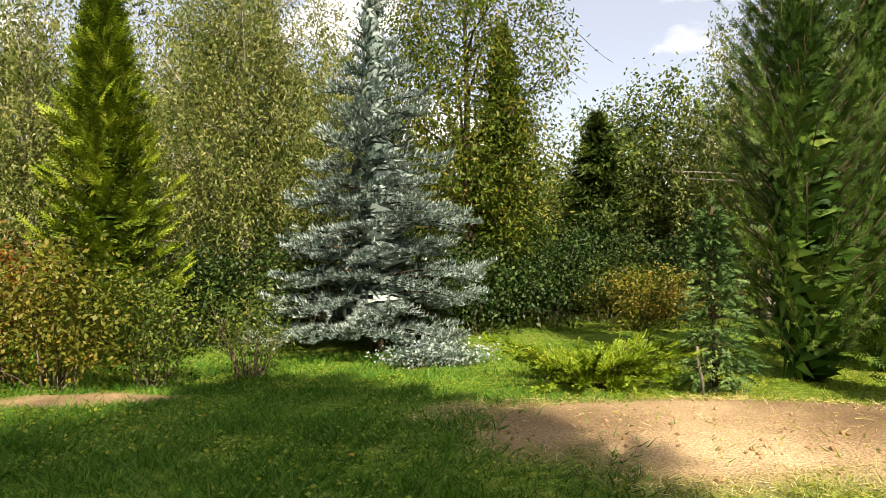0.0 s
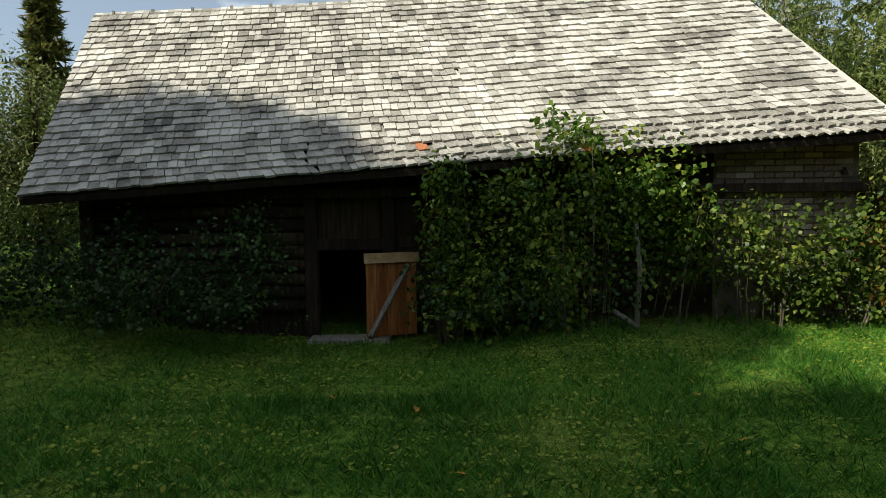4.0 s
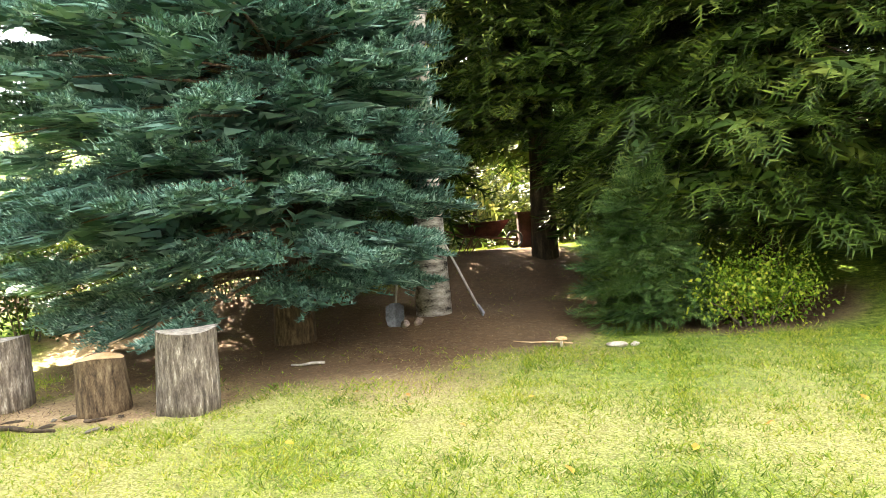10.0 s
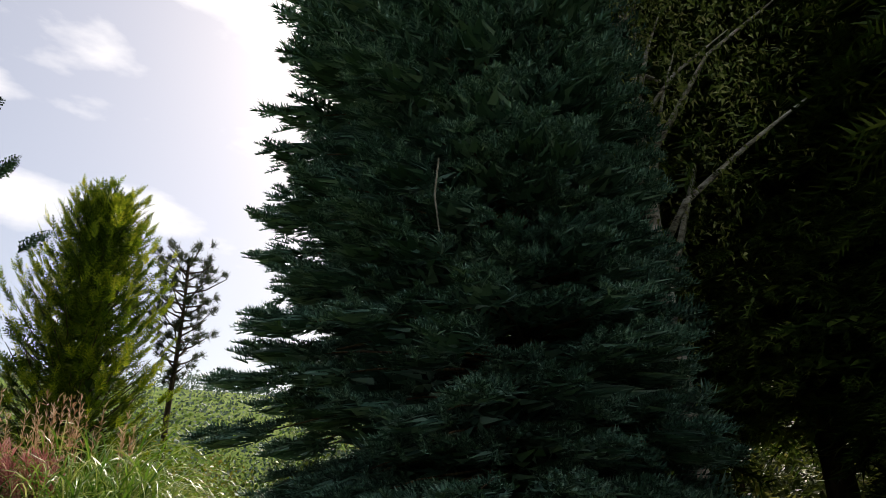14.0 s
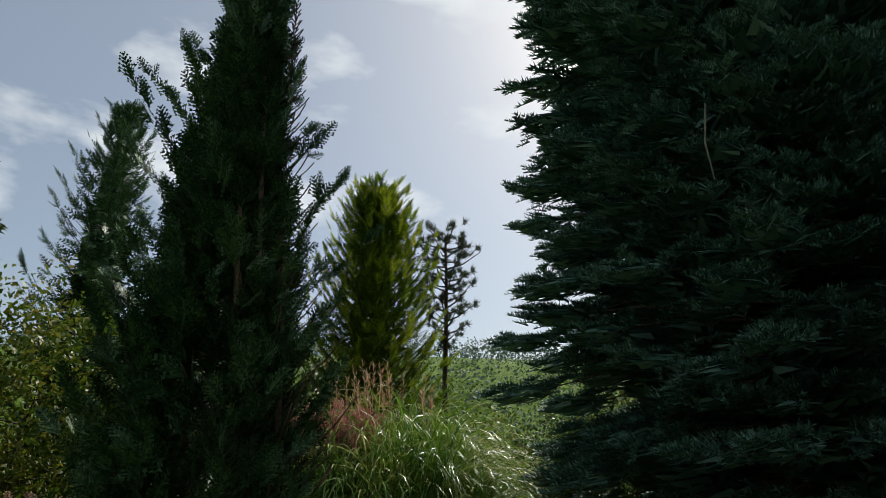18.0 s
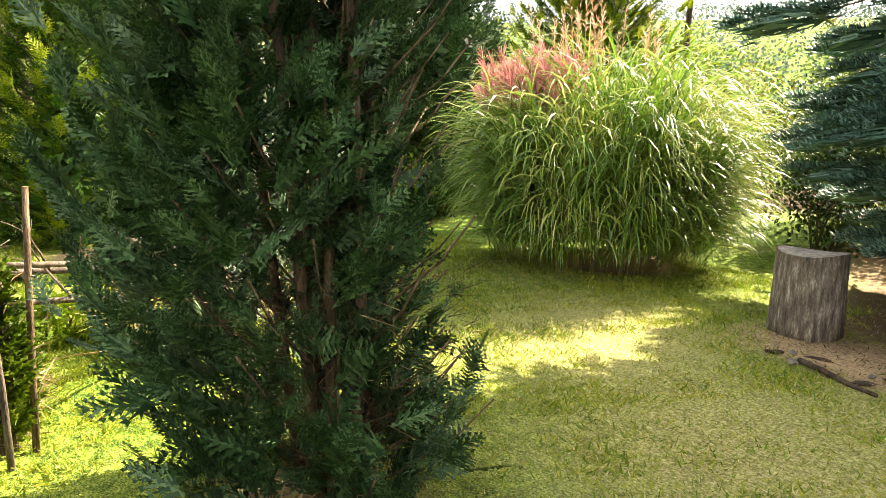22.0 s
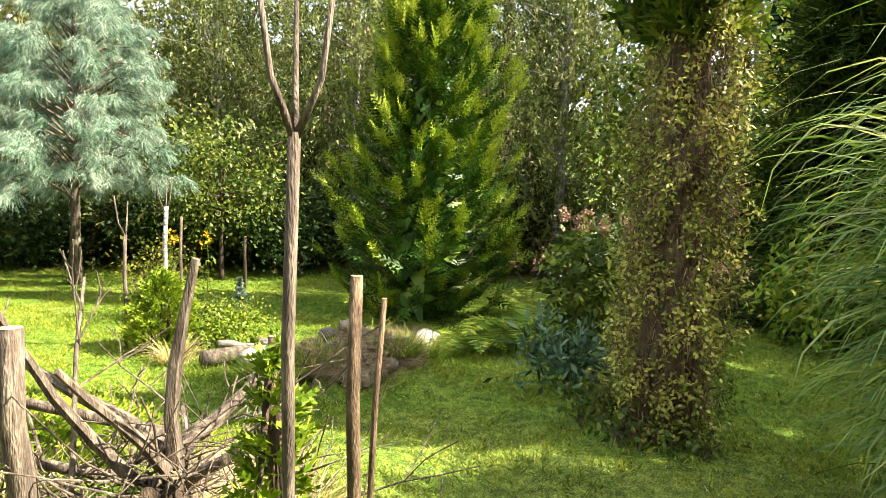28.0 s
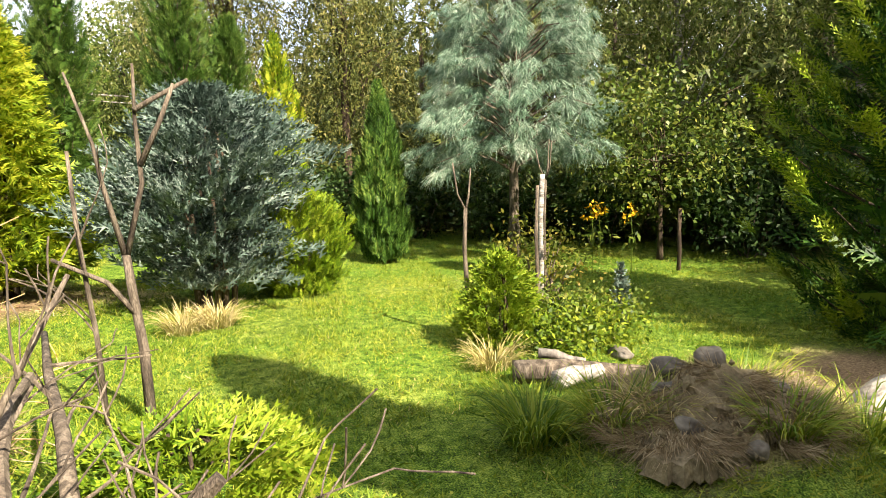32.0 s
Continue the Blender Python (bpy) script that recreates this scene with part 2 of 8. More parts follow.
M = {
    "fir": leaf_mat("fir_needles", greens("2a463a", "446a5a", "688e7c", "9cbca8", warm=1.0, deep=0.92), 0.55, 0.12),
    "blue_spruce": leaf_mat("blue_spruce_needles", greens("3c4f46", "5c7268", "869c94", "b8c8c2", warm=1.05, deep=1.0), 0.55, 0.12),
    "spruce": leaf_mat("spruce_needles", greens("22380f", "3a5a1e", "5a7e2e", "8ea64a", warm=1.12), 0.5, 0.3),
    "spruce_young": leaf_mat("young_spruce_needles", greens("24421c", "3c6030", "587c42", "84a05c", warm=1.1, deep=0.85), 0.5, 0.2),
    "thuja_gold": leaf_mat("golden_thuja_sprays", greens("4c6e14", "769624", "a2b62e", "cccf44", warm=1.05, deep=0.85), 0.5, 0.6),
    "thuja_green": leaf_mat("green_thuja_sprays", greens("33580f", "55821c", "7ba42a", "a8c63c"), 0.5, 0.35),
    "cypress_dark": leaf_mat("grey_green_cypress_sprays", greens("1c3a1e", "30562e", "4c7444", "7ca072", warm=1.1, deep=0.72), 0.5, 0.2),
    "cypress_bright": leaf_mat("bright_cypress_sprays", greens("254f16", "3f7a22", "6aa42c", "aed044", warm=1.05, deep=0.36), 0.5, 0.25),
    "cypress_tip": leaf_mat("yellow_cypress_tips", greens("6c921c", "98ba2a", "c0d83c", "e0ea60", warm=1.0, deep=0.54), 0.5, 0.3),
    "juniper": leaf_mat("juniper_needles", greens("264a16", "3e6a24", "5e8c34", "94b450", warm=1.12, deep=0.55), 0.55, 0.25),
    "juniper_blue": leaf_mat("blue_juniper_needles", greens("34483c", "506858", "788e7e", "a8b8a8", warm=1.0, deep=0.62), 0.55, 0.15),
    "juniper_lime": leaf_mat("lime_juniper_needles", greens("4c7414", "74981e", "98b42c", "bccc48", warm=1.05, deep=0.64), 0.55, 0.3),
    "white_pine": leaf_mat("soft_pine_needles", greens("486c54", "6e9a7a", "9cc2a2", "cce0c8", warm=1.12, deep=0.68), 0.5, 0.25),
    "pine": leaf_mat("dark_pine_needles", greens("28381f", "3d5230", "56704a", "748c66"), 0.55, 0.2),
    "larch": leaf_mat("larch_needles", greens("3f5424", "5c7234", "7d8f46", "a3ab60", deep=0.6), 0.55, 0.35),
    "birch": leaf_mat("birch_leaves", greens("4a6026", "70883a", "9cac58", "cccc8a", warm=1.05, deep=0.58), 0.45, 0.45),
    "walnut": leaf_mat("yellowing_walnut_leaves", greens("42621c", "648626", "8ea036", "b8ac48", warm=1.02), 0.45, 0.45),
    "shrub": leaf_mat("shrub_leaves", greens("2c4a16", "486a24", "688a34", "92a64a", deep=0.62), 0.45, 0.4),
    "shrub_gold": leaf_mat("golden_shrub_leaves", greens("4a601e", "6a7c28", "8c9038", "a89848", warm=1.12, deep=0.62), 0.45, 0.45),
    "shrub_red": leaf_mat("rust_tinged_leaves", greens("4a5a20", "77762a", "a07a34", "b0603a"), 0.45, 0.4),
    "apple": leaf_mat("apple_leaves", greens("3f5a2a", "5f7c3a", "86a058", "b8c88c", deep=0.68), 0.45, 0.4),
    "vine": leaf_mat("vine_leaves", greens("33581a", "55822a", "7ca63a", "b4c850", deep=0.62), 0.4, 0.45),
    "ivy": leaf_mat("small_creeper_leaves", greens("4c6420", "7a8c34", "a4aa4c", "ccc470", warm=1.05, deep=0.9), 0.45, 0.4),
    "nettle": leaf_mat("dark_herb_leaves", greens("1e3a18", "305426", "467034", "688c48", deep=0.55), 0.5, 0.35),
    "hosta": leaf_mat("blue_green_broad_leaves", greens("2c5034", "447048", "649468", "94b890", warm=1.1), 0.45, 0.3),
    "fern": leaf_mat("fern_fronds", greens("3c6a1e", "5f902a", "8db43a", "b9c850", deep=0.8), 0.5, 0.45),
    "miscanthus": leaf_mat("long_grass_blades", greens("3e701c", "629630", "90b848", "d0dc8c", warm=1.15, deep=0.7), 0.38, 0.45, spec=0.55),
    "plume_pink": leaf_mat("pink_plumes", greens("8c5050", "b07472", "c8948e", "dcb8ae", warm=1.1, deep=0.8), 0.7, 0.5),
    "plume_tan": leaf_mat("tan_plumes", greens("86684c", "a88a68", "c4aa88", "dcc8a8", warm=1.1, deep=0.85), 0.7, 0.5),
    "grass": leaf_mat("lawn_grass", greens("46701e", "6e982a", "96b23a", "b6c24e", warm=1.2, deep=0.72), 0.5, 0.4, 0.6),
    "grass_lush": leaf_mat("long_green_grass", greens("2a5814", "468024", "6aa238", "98c254", warm=1.0, deep=0.7), 0.5, 0.4, 0.6),
    "grass_dry": leaf_mat("dry_grass", greens("767c3a", "a09c58", "c4b67a", "dccfa2", warm=1.04, deep=0.95), 0.6, 0.4, 0.8),
    "forest": leaf_mat("far_wood_leaves", greens("2c4018", "48602a", "6c8440", "98a65c", deep=0.62), 0.55, 0.35, 0.4),
    # distance haze put into the leaf colour: paler and greyer-blue than the near wood
    "hill": leaf_mat("hill_leaves_painted_haze", greens("506656", "6a8070", "849888", "a0b0a0", warm=1.0, deep=0.6), 0.7, 0.15, 0.03),
    "faded_petal": leaf_mat("faded_flower_petals", greens("7a5c48", "9c7e64", "b89c80", "d0bc9e", warm=1.0, deep=0.8), 0.6, 0.35),
    "heather": leaf_mat("dead_heather", greens("54462f", "786648", "9a8864", "b8a888", warm=1.0, deep=1.0), 0.7, 0.2),
    "litter": leaf_mat("fallen_leaves", greens("6a4a20", "9a7a30", "c4a444", "d8c070", deep=1.0), 0.6, 0.2),
    "dead_spray": leaf_mat("dead_brown_sprays", greens("42301e", "665036", "8a7250", "a89a74", warm=1.0, deep=0.7), 0.7, 0.2),
    "log_end": rough_mat("weathered_log_ends", [(0.2, srgb("4c3e30")), (0.5, srgb("947c60")), (0.85, srgb("ccb48c"))], 8, 60, 0.9, 0.5, per_piece=0.7),
    "mound_earth": rough_mat("crumbly_grey_earth", [(0.2, srgb("4a4230")), (0.55, srgb("7c7054")), (0.85, srgb("aa9e7e"))], 9, 60, 0.95, 0.9),
    "bark": rough_mat("brown_bark", [(0.2, srgb("1e1812")), (0.55, srgb("463a2c")), (0.85, srgb("74654f"))], 5, 40, 0.9, 0.8, (3, 3, 0.6)),
    "bark_tan": rough_mat("tan_young_bark", [(0.25, srgb("2a2118")), (0.5, srgb("5c4c38")), (0.8, srgb("8c7c60"))], 9, 60, 0.9, 0.8, (3, 3, 0.8)),
    "bark_grey": rough_mat("grey_bark", [(0.25, srgb("2c2620")), (0.5, srgb("5e5446")), (0.8, srgb("968a76"))], 9, 60, 0.9, 0.8, (3, 3, 0.6)),
    "bark_birch": rough_mat("birch_bark", [(0.3, srgb("221e1a")), (0.46, srgb("8a8478")), (0.75, srgb("cfc9bd"))], 4, 30, 0.8, 0.6, (1, 1, 3.0)),
    "stump_bark": rough_mat("silvered_cracked_trunk", [(0.25, srgb("332c24")), (0.45, srgb("5c5348")), (0.62, srgb("7c7264")), (0.8, srgb("b8b0a0"))], 7, 40, 0.9, 1.0, (4.5, 4.5, 0.9), 0.2),
    "wood_grey": rough_mat("weathered_wood", [(0.15, srgb("4a4640")), (0.5, srgb("8c867a")), (0.85, srgb("c0b8a8"))], 4, 50, 0.85, 0.6, (6, 6, 0.5), 0.3),
    "wood_dark": rough_mat("old_dark_timber", [(0.15, srgb("17120e")), (0.5, srgb("33281f")), (0.85, srgb("574838"))], 4, 50, 0.85, 0.6, (6, 6, 0.5), 0.3),
    "wood_orange": rough_mat("reddish_pine_boards", [(0.15, srgb("5a3216")), (0.5, srgb("94582a")), (0.85, srgb("bb8348"))], 4, 50, 0.7, 0.4, (9, 9, 0.6), 0.3),
    "wood_fresh": rough_mat("cut_wood", [(0.15, srgb("8a6a44")), (0.5, srgb("b8966a")), (0.85, srgb("d8bf98"))], 6, 50, 0.8, 0.3, (1, 1, 1), 0.3),
    "shingle": rough_mat("weathered_wooden_shingles", [(0.12, srgb("5e5a53")), (0.36, srgb("958f84")), (0.55, srgb("bab4a8")), (0.85, srgb("dcd6ca"))], 1.6, 34, 0.75, 0.8, (1, 1, 1), 0.36),
    "shingle_rust": rough_mat("rusty_patch_shingle", [(0.15, srgb("7a4a30")), (0.5, srgb("b06a40")), (0.85, srgb("c89070"))], 4, 40, 0.8, 0.4, (1, 1, 1), 0.3),
    "brick": rough_mat("limewashed_brick", [(0.15, srgb("5a4a40")), (0.5, srgb("8e7e70")), (0.85, srgb("b2a698"))], 5, 40, 0.9, 0.6, (1, 1, 1), 0.4),
    "mortar": rough_mat("old_mortar", [(0.2, srgb("4e463e")), (0.8, srgb("857a6c"))], 5, 40, 0.95, 0.5),
    "stone": rough_mat("field_stone", [(0.2, srgb("3e3a32")), (0.5, srgb("6e685c")), (0.85, srgb("9c9686"))], 4, 30, 0.9, 0.7),
    "stone_pale": rough_mat("pale_field_stone", [(0.2, srgb("6e6658")), (0.5, srgb("a49c8c")), (0.85, srgb("cac4b4"))], 5, 40, 0.9, 0.7),
    "soil": rough_mat("bare_sandy_soil", [(0.15, srgb("5e4630")), (0.5, srgb("8f7452")), (0.85, srgb("bda27a"))], 2.5, 45, 0.95, 0.9),
    "iron_rust": rough_mat("rusty_sheet_metal", [(0.15, srgb("241412")), (0.5, srgb("472620")), (0.85, srgb("6a4238"))], 5, 40, 0.7, 0.3),
    "iron": rough_mat("dull_steel", [(0.15, srgb("3a3c3e")), (0.5, srgb("6e7276")), (0.85, srgb("9aa0a4"))], 5, 40, 0.5, 0.2),
    "wire": rough_mat("dark_cable", [(0.2, srgb("2a2c30")), (0.8, srgb("4a4c50"))], 5, 40, 0.6, 0.1),
    "white_fungus": rough_mat("pale_fungus", [(0.2, srgb("a89880")), (0.8, srgb("e0d8c8"))], 8, 40, 0.7, 0.2),
    "petal": rough_mat("yellow_petals", [(0.2, srgb("c08a10")), (0.8, srgb("e8c020"))], 8, 40, 0.6, 0.1),
}

# mesh tools
rng = np.random.default_rng(7)


def quads_mesh(name, quads, mat):
    """A mesh of loose four-cornered blades from an array (n, 4, 3)."""
    q = np.asarray(quads, dtype=np.float32)
    k, c = q.shape[:2]
    me = bpy.data.meshes.new(name)
    me.vertices.add(c * k)
    me.vertices.foreach_set("co", q.ravel())
    me.loops.add(c * k)
    me.loops.foreach_set("vertex_index", np.arange(c * k, dtype=np.int32))
    me.polygons.add(k)
    me.polygons.foreach_set("loop_start", np.arange(0, c * k, c, dtype=np.int32))
    me.materials.append(mat)
    me.update(calc_edges=True)
    return me


def unit(v):
    return v / np.maximum(np.linalg.norm(v, axis=-1, keepdims=True), 1e-9)


def blades(p, d, up, length, width, mid=0.45, fold=0.0):
    """Rhombic blades that start at p, run along d and face up."""
    d = unit(d)
    side = unit(np.cross(d, up))
    face = np.cross(side, d)
    length, width = np.broadcast_to(length, len(p))[:, None], np.broadcast_to(width, len(p))[:, None]
    m = p + d * length * mid
    return np.stack([p, m + side * width / 2 + face * width * fold, p + d * length, m - side * width / 2 + face * width * fold], 1)


def slivers(p, d, up, length, width):
    """Pointed three-cornered needles that start at p, run along d and face up."""
    d = unit(d)
    side = unit(np.cross(d, up))
    length, width = np.broadcast_to(length, len(p))[:, None], np.broadcast_to(width, len(p))[:, None]
    return np.stack([p - side * width / 2, p + side * width / 2, p + d * length], 1)


def rand_dir(k):
    return unit(rng.normal(size=(k, 3)))


def part_mesh(name, me, parent, label=""):
    ob = new(name, me)
    ob.parent = parent
    if name in ("branch_work", "stem", "brushwood", "leaf", "leaf_cover"):
        ob["kind"] = "stuff"
    if label:
        ob["label"] = label
    return ob


def bm_mesh(name, bm, mat, smooth=False):
    me = bpy.data.meshes.new(name)
    bm.to_mesh(me)
    bm.free()
    for m in mat if isinstance(mat, (list, tuple)) else (mat,):
        me.materials.append(m)
    if smooth:
        me.polygons.foreach_set("use_smooth", [True] * len(me.polygons))
    return me


def part(name, bm, mat, parent, label="", smooth=False):
    return part_mesh(name, bm_mesh(name, bm, mat, smooth), parent, label)


def thing(name, x, y, z, label, category, group="", kind="", rz=0.0):
    ob = new(name)
    ob.matrix_world = pose(x, y, z, 0, 0, rz)
    return tagged(ob, label, category, group, kind)


def tube(bm, pts, radii, sides=7, bend=0.0):
    """A tapered limb along pts."""
    pts = [Vector(p) for p in pts]
    rings = []
    for i, p in enumerate(pts):
        t = (pts[min(i + 1, len(pts) - 1)] - pts[max(i - 1, 0)]).normalized()
        a = t.orthogonal().normalized() if abs(t.z) < 0.99 else Vector((1, 0, 0))
        if i and abs(t.z) < 0.99 and rings:
            a = (rings[-1][1] - t * rings[-1][1].dot(t)).normalized()
        b = t.cross(a)
        ring = []
        for s in range(sides):
            g = 2 * math.pi * s / sides
            r = radii[i] * (1 + bend * random.uniform(-1, 1))
            ring.append(bm.verts.new(p + (a * math.cos(g) + b * math.sin(g)) * r))
        rings.append((ring, a))
    for (r0, _), (r1, _) in zip(rings, rings[1:]):
        for s in range(sides):
            bm.faces.new((r0[s], r0[(s + 1) % sides], r1[(s + 1) % sides], r1[s]))
    bm.faces.new(list(reversed(rings[0][0])))
    bm.faces.new(rings[-1][0])


def box(bm, x0, x1, y0, y1, z0, z1, m=None):
    c = [Vector((x, y, z)) for z in (z0, z1) for x, y in ((x0, y0), (x1, y0), (x1, y1), (x0, y1))]
    if m is not None:
        c = [m @ v for v in c]
    v = [bm.verts.new(p) for p in c]
    for f in ((3, 2, 1, 0), (4, 5, 6, 7), (0, 1, 5, 4), (1, 2, 6, 5), (2, 3, 7, 6), (3, 0, 4, 7)):
        bm.faces.new([v[i] for i in f])


def rock_mesh(name, sx, sy, sz, mat, seed=0, rough=0.25):
    """A stone: a ball cut by a few broken faces and roughened."""
    bm = bmesh.new()
    bmesh.ops.create_icosphere(bm, subdivisions=3, radius=1)
    r = random.Random(seed)
    cuts = [(Vector((r.gauss(0, 1), r.gauss(0, 1), r.gauss(0, 1))).normalized(), r.uniform(0.6, 0.85)) for i in range(9)]
    for v in bm.verts:
        for nn, at in cuts:
            over = v.co.dot(nn) - at
            if over > 0:
                v.co -= nn * over * 0.9
        k = 1 + rough * noise.noise(v.co * 1.3 + Vector((seed * 7.1, 0, 0))) + rough * 0.5 * noise.noise(v.co * 3.5 + Vector((0, seed * 3.3, 0)))
        v.co = Vector((v.co.x * sx, v.co.y * sy, v.co.z * sz)) * k
    return bm_mesh(name, bm, mat, True)


# the lie of the land: heights at a few places, blended
LAND = [(0, 0, 0), (-2.5, 3.4, 0.05), (-4.3, -2.7, 0.02), (-4.1, -5.1, 0.02), (-1.2, -5, 0.08), (-7.3, 1.2, 0), (-5.4, 4.8, 0.2),
        (-7.9, -3.5, 0.5), (-9, -8, 0.9), (-1, -8, 0.1), (0, -9.1, 0.3), (2.1, -7.5, 0.2), (4, -5.4, 0.2), (4.7, -4, 0.05), (6.4, -6.2, 0.15),
        (9, -4, 0.05), (12.5, -6.2, 0), (9, -0.3, -0.05), (7.5, 2.9, -0.05), (11.6, -0.8, -0.2), (13, 6, -0.2), (1.2, 6.7, 0), (-1.8, 10, -0.1),
        (0, 16, -0.1), (-0.6, -14, 1.0), (-6, -14, 1.1), (6, -14, 0.9), (11, -12, 0.2), (-14, -4, 0.9), (-12, 8, 0.4)]
LAND = np.array(LAND, float)


def bump(x, y, cx, cy, rx, ry, h, rz=0.0):
    c, s = math.cos(rz), math.sin(rz)
    u, v = ((x - cx) * c + (y - cy) * s) / rx, (-(x - cx) * s + (y - cy) * c) / ry
    return h * np.exp(-(u * u + v * v) ** 1.5)


def land(x, y):
    """Height of the ground, also for arrays."""
    x, y = np.asarray(x, float), np.asarray(y, float)
    w = 1 / ((x[..., None] - LAND[:, 0]) ** 2 + (y[..., None] - LAND[:, 1]) ** 2 + 1.2) ** 2
    z = (w * LAND[:, 2]).sum(-1) / w.sum(-1)
    r = np.hypot(x, y)
    z = z * np.clip((120 - r) / 90, 0, 1)
    valley = np.clip((0.86 * x - 0.5 * y - 22) / 60, 0, 1)
    z = z - 7.0 * valley ** 1.5
    hill = np.clip((0.80 * x - 0.60 * y - 110) / 130, 0, 1)
    z = z + 52.0 * hill * hill * (3 - 2 * hill)
    z = z + bump(x, y, 3.4, 4.9, 3.6, 1.35, 0.20, -0.30) + bump(x, y, 9.2, -1.45, 0.85, 0.7, 0.22) + bump(x, y, 6.9, -1.9, 0.9, 0.8, 0.15)
    return z


def gz(x, y):
    return float(land(x, y))

# ground: one sheet to the horizon
def steps():
    near = np.arange(-22, 22.01, 0.25)
    far = 22 * 1.16 ** np.arange(1, 24)
    return np.concatenate([-far[::-1], near, far])


def soil_mask(x, y):
    """Where the turf is worn to bare earth: the spread sandy mound, the ground under the conifers, the path between them."""
    wob = 0.25 * np.sin(2.3 * x + 1.1 * y) + 0.2 * np.sin(4.1 * y - 2.7 * x + 1) + 0.12 * np.sin(9 * x + 7 * y)

    def spot(cx, cy, rx, ry, rz=0.0):
        c, s = math.cos(rz), math.sin(rz)
        u, v = ((x - cx) * c + (y - cy) * s) / rx, (-(x - cx) * s + (y - cy) * c) / ry
        return np.clip(3.0 * (1.15 - np.sqrt(u * u + v * v) + 0.35 * wob), 0, 1)
    out = spot(3.2, 4.9, 3.3, 1.25, -0.30)
    for a in ((2.2, -8.2, 3.2, 2.5, 0), (3.4, -10, 3.4, 2.2, 0), (0.0, -9.5, 2.2, 1.6, 0), (-0.4, -12, 1.6, 2.5, 0), (-3.4, -8.6, 1.6, 0.9, 0.2), (9.2, -1.45, 0.7, 0.5, 0), (6.9, -2.0, 0.4, 0.35, 0), (-3.9, 6.9, 0.9, 0.45, 0.4), (3.2, -5.6, 1.4, 0.5, 0.1), (3.6, -2.0, 0.3, 0.3, 0), (7.2, -6.5, 0.8, 0.8, 0), (10.9, -0.9, 1.3, 0.5, 0.3)):
        out = np.maximum(out, spot(*a))
    return out


def dry_mask(x, y):
    wob = np.sin(1.7 * x + 0.9 * y) * np.sin(1.3 * y - 0.8 * x + 2)
    d = np.exp(-(((x - 3.5) / 3.5) ** 2 + ((y + 4.6) / 2.0) ** 2)) + 0.8 * np.exp(-(((x + 2.0) / 3.0) ** 2 + ((y + 4.6) / 2.2) ** 2))
    return 0.62 * np.clip(d * (1.0 + 0.5 * wob), 0, 1)


def wood_mask(x, y):
    """Shaded leaf litter under the surrounding woods; open meadow to the west-south-west."""
    r, a = np.hypot(x, y), np.degrees(np.arctan2(-x, y)) % 360
    open_west = (a > 95) & (a < 140)
    out = np.clip((r - 15.5) / 3.0, 0, 1) * np.where(open_west, 0.0, 1.0) * np.clip((70 - r) / 20, 0, 1)
    # needle litter under the conifers
    needles = np.clip((-5.4 - y) / 1.2, 0, 1) * np.clip((5.5 - x) / 1.0, 0, 1) * np.clip((x + 8) / 1.0, 0, 1)
    return np.maximum(out, 0.88 * needles * soil_mask(x, y))


